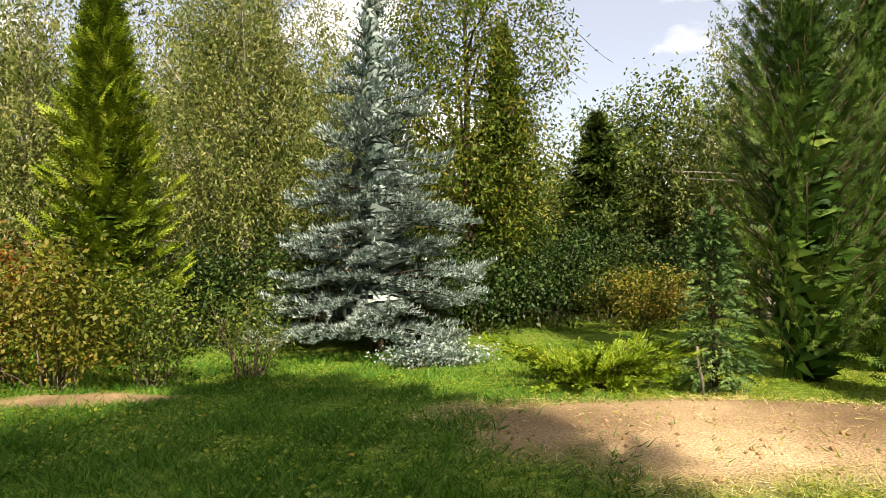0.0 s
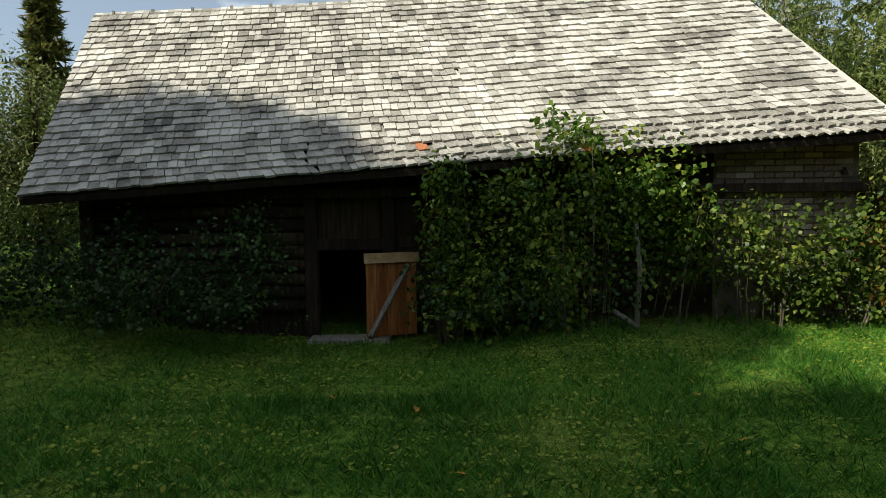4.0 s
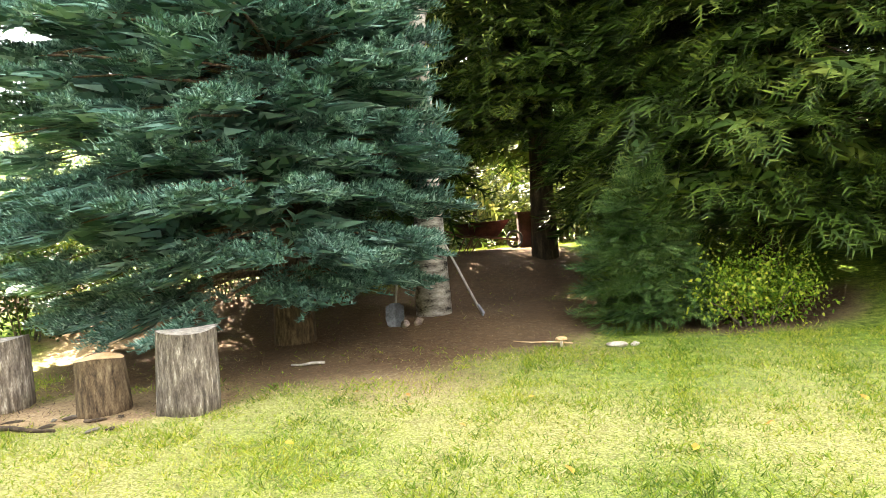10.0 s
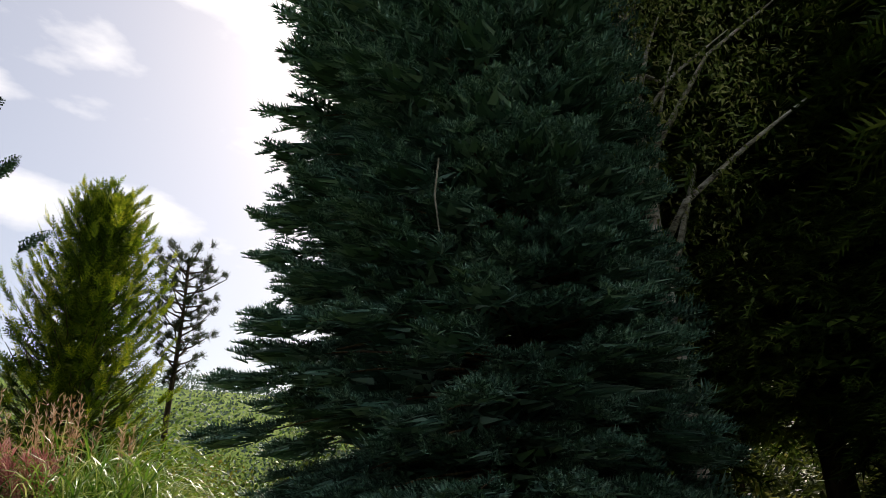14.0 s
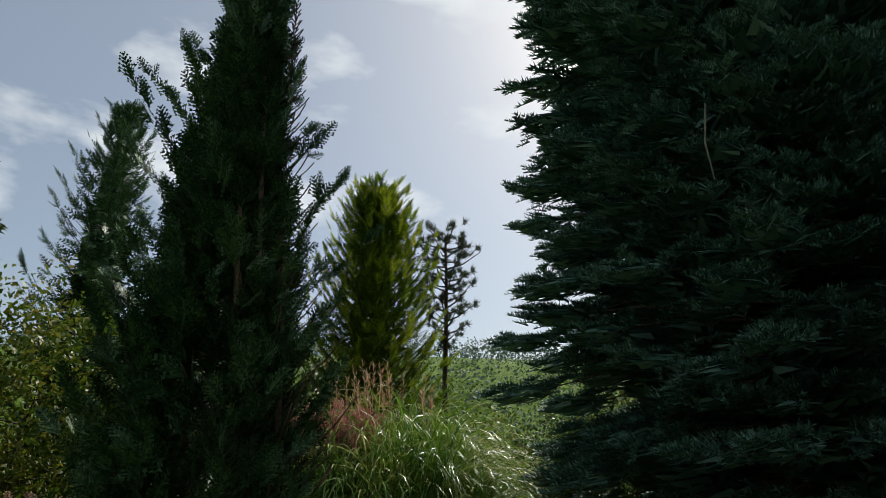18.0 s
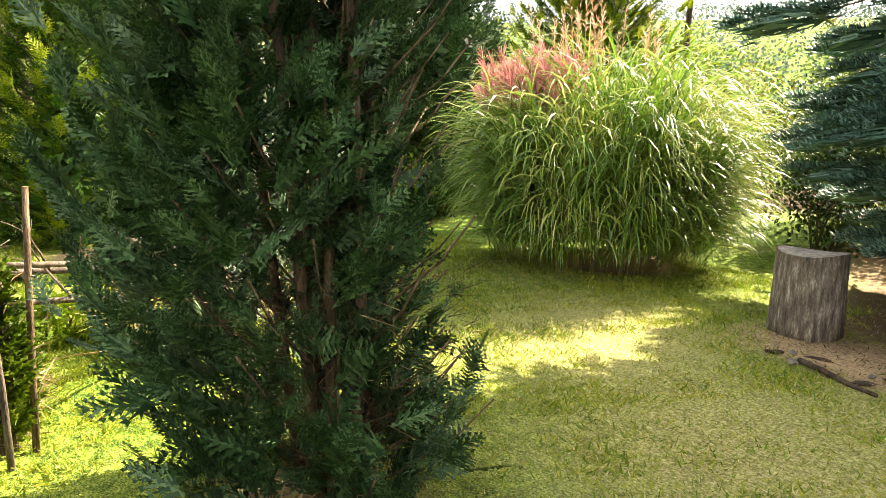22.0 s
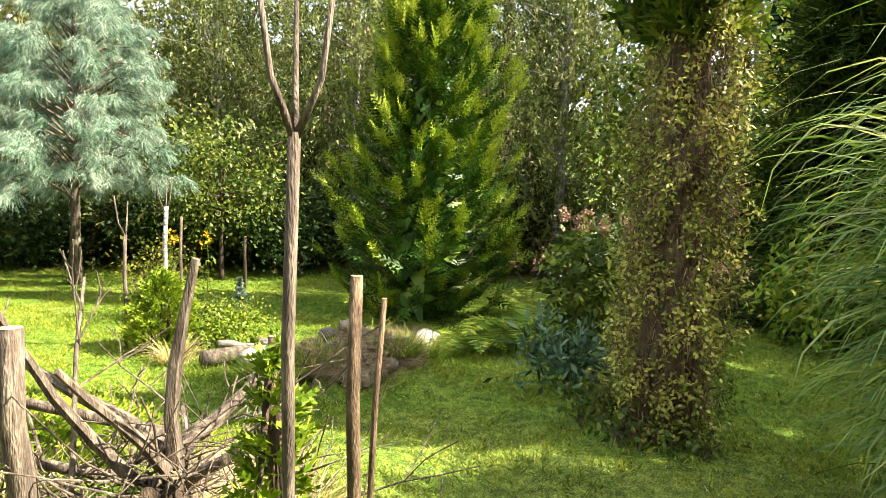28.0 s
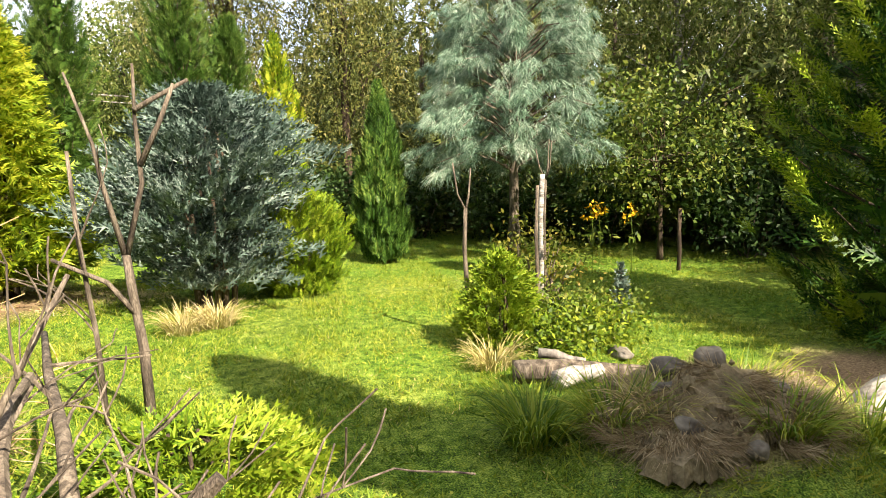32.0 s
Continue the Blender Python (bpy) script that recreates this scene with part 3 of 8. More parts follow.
def ground_material():
    m, n, l, b = nodes_of("turf_and_earth")
    geo = n.new("ShaderNodeNewGeometry")

    def tex(scale, detail=5):
        t = n.new("ShaderNodeTexNoise")
        t.inputs["Scale"].default_value, t.inputs["Detail"].default_value = scale, detail
        l.new(geo.outputs["Position"], t.inputs["Vector"])
        return t

    def mixed(fac, a, bb):
        x = n.new("ShaderNodeMixRGB")
        l.new(fac, x.inputs["Fac"])
        l.new(a, x.inputs["Color1"])
        l.new(bb, x.inputs["Color2"])
        return x.outputs["Color"]

    def attr(name):
        a = n.new("ShaderNodeAttribute")
        a.attribute_name = name
        return a.outputs["Fac"]
    big, mid, fine = tex(0.7), tex(13.0), tex(55.0)
    turf = ramp(n, [(0.39, srgb("1e380a")), (0.5, srgb("4c6e1a")), (0.61, srgb("849a36"))])
    tm = n.new("ShaderNodeMixRGB")
    tm.inputs["Fac"].default_value = 0.62
    blade_tex = tex(110.0, 3)
    l.new(mid.outputs["Fac"], tm.inputs["Color1"])
    l.new(blade_tex.outputs["Fac"], tm.inputs["Color2"])
    l.new(tm.outputs["Color"], turf.inputs["Fac"])
    straw = ramp(n, [(0.3, srgb("716c3c")), (0.5, srgb("a39a62")), (0.7, srgb("cfc092"))])
    l.new(fine.outputs["Fac"], straw.inputs["Fac"])
    earth = ramp(n, [(0.25, srgb("524230")), (0.45, srgb("846e52")), (0.6, srgb("b09874")), (0.8, srgb("d8c6a0"))])
    eb = n.new("ShaderNodeMath")
    eb.operation = "MULTIPLY_ADD"
    l.new(fine.outputs["Fac"], eb.inputs[0])
    eb.inputs[1].default_value = 0.5
    sub = n.new("ShaderNodeMath")
    sub.operation = "MULTIPLY_ADD"
    l.new(big.outputs["Fac"], sub.inputs[0])
    sub.inputs[1].default_value, sub.inputs[2].default_value = 0.7, -0.1
    l.new(sub.outputs[0], eb.inputs[2])
    l.new(eb.outputs[0], earth.inputs["Fac"])
    patch = ramp(n, [(0.46, (0.0, 0.0, 0.0)), (0.64, (0.4, 0.4, 0.4))])
    l.new(big.outputs["Fac"], patch.inputs["Fac"])
    pale = ramp(n, [(0.39, srgb("3e4a16")), (0.5, srgb("788032")), (0.61, srgb("b0aa5e"))])
    l.new(tm.outputs["Color"], pale.inputs["Fac"])
    turf_col = mixed(patch.outputs["Color"], turf.outputs["Color"], pale.outputs["Color"])
    col = mixed(attr("dry"), turf_col, straw.outputs["Color"])
    col = mixed(attr("soil"), col, earth.outputs["Color"])
    duff = ramp(n, [(0.3, srgb("2a1f13")), (0.5, srgb("4a3826")), (0.7, srgb("6e573c"))])
    l.new(tm.outputs["Color"], duff.inputs["Fac"])
    col = mixed(attr("wood"), col, duff.outputs["Color"])
    l.new(col, b.inputs["Base Color"])
    b.inputs["Roughness"].default_value = 0.95
    b.inputs["Specular IOR Level"].default_value = 0.15
    bp = n.new("ShaderNodeBump")
    bp.inputs["Strength"].default_value, bp.inputs["Distance"].default_value = 0.9, 0.03
    l.new(fine.outputs["Fac"], bp.inputs["Height"])
    l.new(bp.outputs["Normal"], b.inputs["Normal"])
    return m


def build_ground():
    gx = steps()
    xx, yy = np.meshgrid(gx, gx)
    zz = land(xx, yy) + 0.012 * np.sin(7 * xx + 3 * yy) * np.sin(6 * yy - 2 * xx)
    k = len(gx)
    me = bpy.data.meshes.new("ground")
    v = np.stack([xx, yy, zz], -1).reshape(-1, 3)
    i = np.arange(k * k).reshape(k, k)
    f = np.stack([i[:-1, :-1], i[:-1, 1:], i[1:, 1:], i[1:, :-1]], -1).reshape(-1, 4)
    me.vertices.add(len(v))
    me.vertices.foreach_set("co", v.astype(np.float32).ravel())
    me.loops.add(f.size)
    me.loops.foreach_set("vertex_index", f.astype(np.int32).ravel())
    me.polygons.add(len(f))
    me.polygons.foreach_set("loop_start", np.arange(0, f.size, 4, dtype=np.int32))
    me.polygons.foreach_set("use_smooth", np.ones(len(f), bool))
    for nm, fn in (("soil", soil_mask), ("dry", dry_mask), ("wood", wood_mask)):
        at = me.attributes.new(nm, "FLOAT", "POINT")
        at.data.foreach_set("value", fn(v[:, 0], v[:, 1]).astype(np.float32))
    me.update(calc_edges=True)
    me.materials.append(ground_material())
    return tagged(new("ground", me), "grassy garden ground with worn and sandy patches", "ground", kind="structure")


build_ground()

# plants
def strips_mesh(name, rows, mat):
    """Ribbons (n, k, 2, 3): each one is a connected strip."""
    r = np.asarray(rows, dtype=np.float32)
    k, s = r.shape[:2]
    me = bpy.data.meshes.new(name)
    me.vertices.add(k * s * 2)
    me.vertices.foreach_set("co", r.ravel())
    i = np.arange(k * s * 2).reshape(k, s, 2)
    f = np.stack([i[:, :-1, 0], i[:, :-1, 1], i[:, 1:, 1], i[:, 1:, 0]], -1).reshape(-1, 4)
    me.loops.add(f.size)
    me.loops.foreach_set("vertex_index", f.astype(np.int32).ravel())
    me.polygons.add(len(f))
    me.polygons.foreach_set("loop_start", np.arange(0, f.size, 4, dtype=np.int32))
    me.materials.append(mat)
    me.update(calc_edges=True)
    return me


def arches(p, az, t0, t1, length, width, k=9, power=2.0):
    """Grass blades that rise and bend over: tilt from the vertical goes from t0 to t1 along the blade."""
    n = len(p)
    u = np.linspace(0, 1, k)
    th = t0[:, None] + (t1 - t0)[:, None] * u[None] ** power
    step = (length / (k - 1))[:, None]
    h = np.cumsum(np.sin(th) * step, 1) - np.sin(th[:, :1]) * step
    z = np.cumsum(np.cos(th) * step, 1) - np.cos(th[:, :1]) * step
    rad = np.stack([np.cos(az), np.sin(az), 0 * az], 1)
    c = p[:, None] + rad[:, None] * h[..., None] + np.array([0, 0, 1.0]) * z[..., None]
    side = unit(np.stack([-np.sin(az), np.cos(az), 0 * az], 1) + rng.normal(size=(n, 3)) * 0.35)[:, None]
    w = (width[:, None] * (1 - u[None] ** 3) * (0.65 + 0.35 * np.minimum(1, 4 * u[None])) + 0.001)[..., None]
    return np.stack([c - side * w / 2, c + side * w / 2], 2)


def trunk_mesh(name, height, r0, r1, mat, lean=(0, 0), sides=9, wave=0.05, sink=0.15):
    bm = bmesh.new()
    k = 7
    pts, rad = [], []
    for i in range(k):
        f = i / (k - 1)
        pts.append((lean[0] * f + wave * random.uniform(-1, 1) * f, lean[1] * f + wave * random.uniform(-1, 1) * f, -sink + (height + sink) * f))
        rad.append((r0 + (r1 - r0) * f) * (1.35 if i == 0 else 1.0))
    tube(bm, pts, rad, sides, 0.06)
    return bm_mesh(name, bm, mat, True)


def bough_tree(H, R, low, gap, per, rise, droop, twig, twig_gap, bl, bw, nb, mat, flare=0.5, hang=0.0, power=0.85, inner=0.22, tip=0.0, face=None, tuft=False, jag=0.25, fill=0, brush=None, pull=(0.0, 0.0), wide=False):
    """Boughs in whorls round a stem. Gives the needle quads and the limb paths."""
    out, limbs = [], []
    nb_full = nb
    h, turn = low, 0.0
    while h < H - 0.12:
        f = (h - low) / (H - low)
        reach = R * max(0.02, (1 - f)) ** power
        if f < 0.12:
            reach *= 0.8 + 1.6 * f
        for b in range(per):
            az = turn + 2 * math.pi * b / per + rng.uniform(-0.35, 0.35)
            L = reach * rng.uniform(1 - jag * 1.6, 1.06) * (1 + pull[0] * math.cos(az - pull[1]))
            near = face is None or math.cos(az - face) > -0.25
            nb = nb_full if face is None or math.cos(az - face) > -0.25 else max(4, nb_full // 3)
            hh = h + rng.uniform(-0.5, 0.5) * gap
            lift = rise + 0.55 * f
            n = max(4, int(L * (1 - inner) / twig_gap))
            s = np.linspace(inner, 1.0, n)
            rad = np.array([math.cos(az), math.sin(az), 0.0])
            sid = np.array([-math.sin(az), math.cos(az), 0.0])
            z = L * (lift * s - droop * s ** 2 + tip * s ** 3)
            p = rad * (s * L)[:, None] + np.array([0, 0, hh]) + np.stack([0 * s, 0 * s, z], 1)
            tg = unit(rad + np.stack([0 * s, 0 * s, lift - 2 * droop * s + 3 * tip * s ** 2], 1))
            if tuft:
                keep = s > 0.45
                p, tg, s = p[keep], tg[keep], s[keep]
            limbs.append((hh, az, L, lift, droop, tip))
            tl = np.minimum(twig * ((1.0 - 0.55 * s ** 5) if wide else (1.08 - 0.75 * s)), 0.45 * L + 0.05)
            sg = np.where(np.arange(len(s)) % 2, 1.0, -1.0)
            for q in (sg, -sg):
                td = unit(sid * q[:, None] * rng.uniform(0.65, 1.0, (len(s), 1)) + tg * flare + [0, 0, -hang] + rng.normal(size=p.shape) * 0.12)
                tlen = tl * rng.uniform(0.7, 1.1, len(s))
                if brush:
                    m = brush[2] if near else 1
                    u = np.linspace(0.15, 1.0, m)[None] + rng.uniform(-0.12, 0.12, (len(s), m))
                    bp = (p[:, None] + td[:, None] * (u * tlen[:, None])[..., None]).reshape(-1, 3)
                    bd = unit(np.repeat(td, m, 0) * 0.8 + np.repeat(tg, m, 0) * 0.5 + rng.normal(size=bp.shape) * 0.38 + [0, 0, 0.12 - hang])
                    bn = rng.normal(size=bp.shape) * 0.75 + [0, 0, 0.8]
                    ln = brush[0] * (1.0 if near else 1.9) * rng.uniform(0.65, 1.15, len(bp))
                    out.append(fans(bp, bd, bn, ln, bw * (1.0 if near else 2.0), brush[1] if near else 3, 1.0, 0.36))
                    continue
                u = rng.uniform(0.0, 1.0, (len(s), nb))
                bp = p[:, None] + td[:, None] * (u * tlen[:, None])[..., None]
                bd = unit(td[:, None] * 0.75 + rng.normal(size=bp.shape) * 0.55 + [0, 0, 0.12 - 0.5 * hang])
                up = rng.normal(size=bp.shape) * 0.6 + [0, 0, 1]
                out.append(slivers(bp.reshape(-1, 3), bd.reshape(-1, 3), up.reshape(-1, 3), bl * rng.uniform(0.7, 1.2, bp.size // 3), bw * rng.uniform(0.7, 1.2, bp.size // 3)))
            # leader of the bough
            u = rng.uniform(0.3, 1.02, 3 * nb)
            bp = rad * (u * L)[:, None] + np.array([0, 0, hh]) + np.stack([0 * u, 0 * u, L * (lift * u - droop * u ** 2 + tip * u ** 3)], 1)
            out.append(slivers(bp, unit(rad + rng.normal(size=bp.shape) * 0.5), rng.normal(size=bp.shape) * 0.6 + [0, 0, 1], bl, bw))
        turn += 2.4
        h += gap * rng.uniform(0.8, 1.2) * (1 - 0.35 * f)
    if fill:
        v = rng.uniform(0, 1, fill)
        rr = R * np.maximum(0.02, 1 - v) ** power * rng.uniform(0.05, 0.7, fill)
        a = rng.uniform(0, 2 * np.pi, fill)
        bp = np.stack([rr * np.cos(a), rr * np.sin(a), low + 0.35 + (H - low - 0.35) * v - droop * rr * 0.5], 1)
        bd = unit(np.stack([np.cos(a), np.sin(a), -0.15 + 0 * a], 1) + rng.normal(size=bp.shape) * 0.5)
        out.append(slivers(bp, bd, rng.normal(size=bp.shape) * 0.8 + [0, 0, 1], 0.32 * rng.uniform(0.6, 1.2, fill), 0.12))
    # leading shoot
    u = rng.uniform(0, 1, 60)
    bp = np.stack([0 * u, 0 * u, H - 0.5 + 0.55 * u], 1)
    out.append(slivers(bp, unit(rand_dir(60) * [1, 1, 0.4] + [0, 0, 0.7]), rand_dir(60), bl, bw))
    return np.concatenate(out), limbs


def stamp(tpl, p, d, nrm, size):
    """Sets one small form (k, corners, 3) at every place p, heading d, facing nrm."""
    d = unit(d)
    nrm = unit(nrm - d * (d * nrm).sum(-1, keepdims=True))
    sd = np.cross(nrm, d)
    s = np.broadcast_to(size, len(p))[:, None, None, None]
    t = np.asarray(tpl, dtype=np.float32)[None]
    q = p[:, None, None] + s * (t[..., :1] * d[:, None, None] + t[..., 1:2] * sd[:, None, None] + t[..., 2:] * nrm[:, None, None])
    return q.reshape(-1, tpl.shape[1], 3)


def lump_form(k=84):
    """A ball of overlapping needle tufts that all sweep forward, one unit in radius."""
    i = np.arange(k) + 0.5
    z, a = 1 - 2 * i / k, 2.39996 * i
    g = np.stack([np.sqrt(1 - z * z) * np.cos(a), np.sqrt(1 - z * z) * np.sin(a), z], 1)
    r = np.random.default_rng(11)
    d = np.array([1.0, 0, 0]) - g * g[:, :1] + g * 0.3 + r.normal(size=g.shape) * 0.25
    return slivers(g * 0.85 - unit(d) * 0.25, d, g + r.normal(size=g.shape) * 0.3, r.uniform(0.5, 0.85, k) * (84 / k) ** 0.5, r.uniform(0.24, 0.4, k) * (84 / k) ** 0.5)


LUMP = lump_form(66)


CORES = []


def bough_core(c, tg, sid, a, w, h):
    """Dense dark inner growth of a bough, kept until its tree is finished."""
    nr = np.cross(tg, sid)
    if a > 0.7:
        # a wide mass is built up of smaller ones
        for i in range(int(7 * a / 0.6)):
            q = rng.uniform(0, 6.283)
            bough_core(c + (tg * math.cos(q) + sid * math.sin(q)) * (a - 0.3) * rng.uniform(0.5, 1.05) + nr * rng.uniform(-0.5, 0.5) * h, tg * math.cos(q) + sid * math.sin(q), sid * math.cos(q) - tg * math.sin(q), rng.uniform(0.32, 0.5), rng.uniform(0.32, 0.5), rng.uniform(0.16, 0.26))
        return
    CORES.append((c + LUMP[..., :1] * tg * a + LUMP[..., 1:2] * sid * w + LUMP[..., 2:] * nr * h).astype(np.float32))


def core_part(t, mat):
    if CORES:
        part_mesh("inner_growth", quads_mesh("inner_growth", np.concatenate(CORES), M[mat]), t)["kind"] = "stuff"
        CORES.clear()


def shoot_form(pairs=6, needle=0.36, width=0.05, lift=0.4, lean=0.75):
    """A twig with needles to both sides and upwards, one unit long."""
    r = np.random.default_rng(3)
    p, d = [(0, 0, 0)], [(1, 0, 0)]
    for i in range(pairs):
        x = 0.05 + 0.9 * i / (pairs - 1)
        for s in (-1, 1):
            p.append((x, 0, 0))
            d.append((lean + r.normal() * 0.1, s * (1.0 - 0.3 * x) + r.normal() * 0.1, lift * r.uniform(0.1, 1.3)))
    p, d = np.array(p, float), np.array(d, float)
    ln = np.where(np.arange(len(p)) == 0, 1.12, needle * r.uniform(0.85, 1.15, len(p)))
    return slivers(p, d, np.array([0.0, 0.12, 1.0]) + 0 * p, ln, np.where(np.arange(len(p)) == 0, width * 1.3, width))


def spray_form(pairs=6, sub=3, width=0.035, spread=0.75):
    """A flat spray of scale-leaved branchlets, two orders deep, one unit long."""
    r = np.random.default_rng(5)
    p, d, ln = [(0, 0, 0)], [(1, 0, 0)], [1.1]
    for i in range(pairs):
        x = 0.08 + 0.84 * i / (pairs - 1)
        for s in (-1, 1):
            a = spread * r.uniform(0.85, 1.15)
            u = np.array([math.cos(a), s * math.sin(a), r.normal() * 0.06])
            l = 0.46 * (1.12 - 0.85 * x) * r.uniform(0.85, 1.15)
            p.append((x, 0, 0))
            d.append(tuple(u))
            ln.append(l)
            for j in range(sub):
                f = 0.3 + 0.55 * j / max(1, sub - 1)
                for q in (-1, 1):
                    b = math.atan2(u[1], u[0]) + q * 0.6
                    p.append(tuple(np.array((x, 0, 0)) + u * l * f))
                    d.append((math.cos(b), math.sin(b), r.normal() * 0.1))
                    ln.append(0.34 * l * (1.2 - 0.5 * f))
    p, d = np.array(p, float), np.array(d, float)
    return slivers(p - d * 0.01, d, np.array([0, 0, 1.0]) + 0 * p, np.array(ln), width)


def plate_tree(H, R, low, gap, wide, thick, shoots, form, size, face, fine, rise=0.1, droop=0.25, power=0.35, pull=(0.0, 0.0), rings=(0.96, 0.66), hang=0.0, up=0.3, core=5, jag=0.14, bot=0.85, tip=0.0, inner=0.42):
    """Tiers of boughs, each ending in a domed cushion of needled shoots; below fine, on the side faced, the shoots are small and many."""
    out, limbs, cores = [], [], []
    h, k = low, 0
    while h < H - 0.4:
        f = (h - low) / (H - low)
        reach = R * max(0.02, 1 - f) ** power * min(1.0, bot + 3.0 * f)
        n = max(5, int(2 * math.pi * reach / (wide * 1.35)))
        for b in range(n):
            az = 2 * math.pi * (b + 0.5 * (k % 2) + rng.uniform(-0.3, 0.3)) / n
            L = reach * (1 + rng.uniform(-jag, 0.07)) * (1 + pull[0] * math.cos(az - pull[1]))
            hh = h + rng.uniform(-0.28, 0.28) * gap
            seen = math.cos(az - face) > -0.3
            near = seen and h < fine
            rad, sid = np.array([math.cos(az), math.sin(az), 0.0]), np.array([-math.sin(az), math.cos(az), 0.0])
            lift = rise + 0.3 * f
            limbs.append((hh, az, L * 0.9, lift, droop, 0.0))
            for s in (rings if seen else rings[:1]):
                s = s * rng.uniform(0.93, 1.03)
                a, w = wide * rng.uniform(0.55, 0.85), wide * rng.uniform(0.6, 0.95) * (0.6 + 0.4 * s)
                a = min(a, 0.5 * L)
                slope = lift - 2 * droop * s
                tg = unit(rad + [0, 0, slope * 0.8])
                c = rad * (s * L - a * 0.8) + [0, 0, hh + L * (lift * s - droop * s * s)]
                m = int((shoots if near else shoots * 0.22) * a * w / (wide * wide * 0.5)) + 4
                big = 1.0 if near else 2.0
                g = rand_dir(3 * m)
                g = g[(g[:, 0] > -0.45) & (g[:, 2] > -0.75)][:m]
                m = len(g)
                u, v, e = g[:, 0], g[:, 1], g[:, 2]
                r = rng.uniform(0.72, 1.0, m)
                z = thick * e * r + tip * np.maximum(0, u) ** 2
                p = c + tg * (u * a * r)[:, None] + sid * (v * w * r)[:, None] + np.array([0, 0, 1.0]) * z[:, None]
                d = tg * (0.45 + 0.55 * u)[:, None] + sid * (v * 0.8)[:, None] + np.array([0, 0, 1.0]) * (up * (0.3 + 1.4 * e) - hang)[:, None] + rng.normal(size=(m, 3)) * 0.2
                nr = np.array([0, 0, 1.0]) + rng.normal(size=(m, 3)) * 0.4 + g * 0.8
                out.append(stamp(form, p, d, nr, size * big * rng.uniform(0.75, 1.2, m)))
                bough_core(c - tg * 0.1, tg, sid, a * 0.85, w * 0.85, thick * 0.68)
                q = core if seen else core // 2
                cu, cv = rng.uniform(-1.2, 0.3, q), rng.uniform(-0.6, 0.6, q)
                cp = c + tg * (cu * a)[:, None] + sid * (cv * w)[:, None] + np.array([0, 0, 1.0]) * (rng.uniform(-0.4, 0.3, q) * thick)[:, None]
                cores.append(stamp(form, cp - tg * 0.15, tg + sid * (cv * 0.8)[:, None] + rng.normal(size=(q, 3)) * 0.2, [0, 0, 1.0] + rng.normal(size=(q, 3)) * 0.4, wide * 0.6))
        h += gap * rng.uniform(0.88, 1.12) * (1 - 0.3 * f)
        k += 1
    for i in range(int((H - low) / 0.45)):
        f = i * 0.45 / (H - low)
        rr = inner * R * max(0.02, 1 - f) ** power
        bough_core(np.array([rng.uniform(-0.1, 0.1), rng.uniform(-0.1, 0.1), low + 0.55 + i * 0.45]), np.array([1.0, 0, 0]), np.array([0, 1.0, 0]), rr * rng.uniform(0.8, 1.1), rr * rng.uniform(0.8, 1.1), 0.42)
    v = rng.uniform(0, 1, 1100)
    rr = R * np.maximum(0.02, 1 - v) ** power * rng.uniform(0.05, 0.5, len(v))
    a = rng.uniform(0, 2 * np.pi, len(v))
    bp = np.stack([rr * np.cos(a), rr * np.sin(a), low + 0.15 + (H - low - 0.3) * v], 1)
    cores.append(stamp(form, bp, unit(rng.normal(size=bp.shape) * [1, 1, 0.5]), rng.normal(size=bp.shape) + [0, 0, 0.4], wide * 0.85))
    return np.concatenate(out + cores), limbs


def brush_form(n=20, needle=0.34, width=0.06, seed=4):
    """A stout shoot set round with needles on its sides and top, one unit long."""
    r = np.random.default_rng(seed)
    x = np.linspace(0.0, 0.95, n)
    a = np.where(np.arange(n) % 3 == 2, r.uniform(1.1, 2.0, n), np.where(np.arange(n) % 2, r.uniform(-0.25, 0.9, n), np.pi - r.uniform(-0.25, 0.9, n)))
    p = np.stack([x, 0 * x, 0 * x], 1)
    d = np.stack([0.3 + 0.45 * x, np.cos(a), np.sin(a)], 1)
    tip = np.array([[1, 0, 0], [1, 0.3, 0.15], [1, -0.3, 0.15], [1, 0, 0.4]], float)
    p, d = np.concatenate([p, np.repeat([[0.85, 0, 0]], 4, 0), [[0, 0, 0]]]), np.concatenate([d, tip, [[1, 0, 0]]])
    ln = np.concatenate([needle * r.uniform(0.8, 1.15, n), np.full(4, needle * 0.9), [1.05]])
    return slivers(p, d, np.array([0.1, 0.05, 1.0]) + r.normal(size=p.shape) * 0.3, ln, np.concatenate([np.full(n + 4, width), [width * 1.4]]))


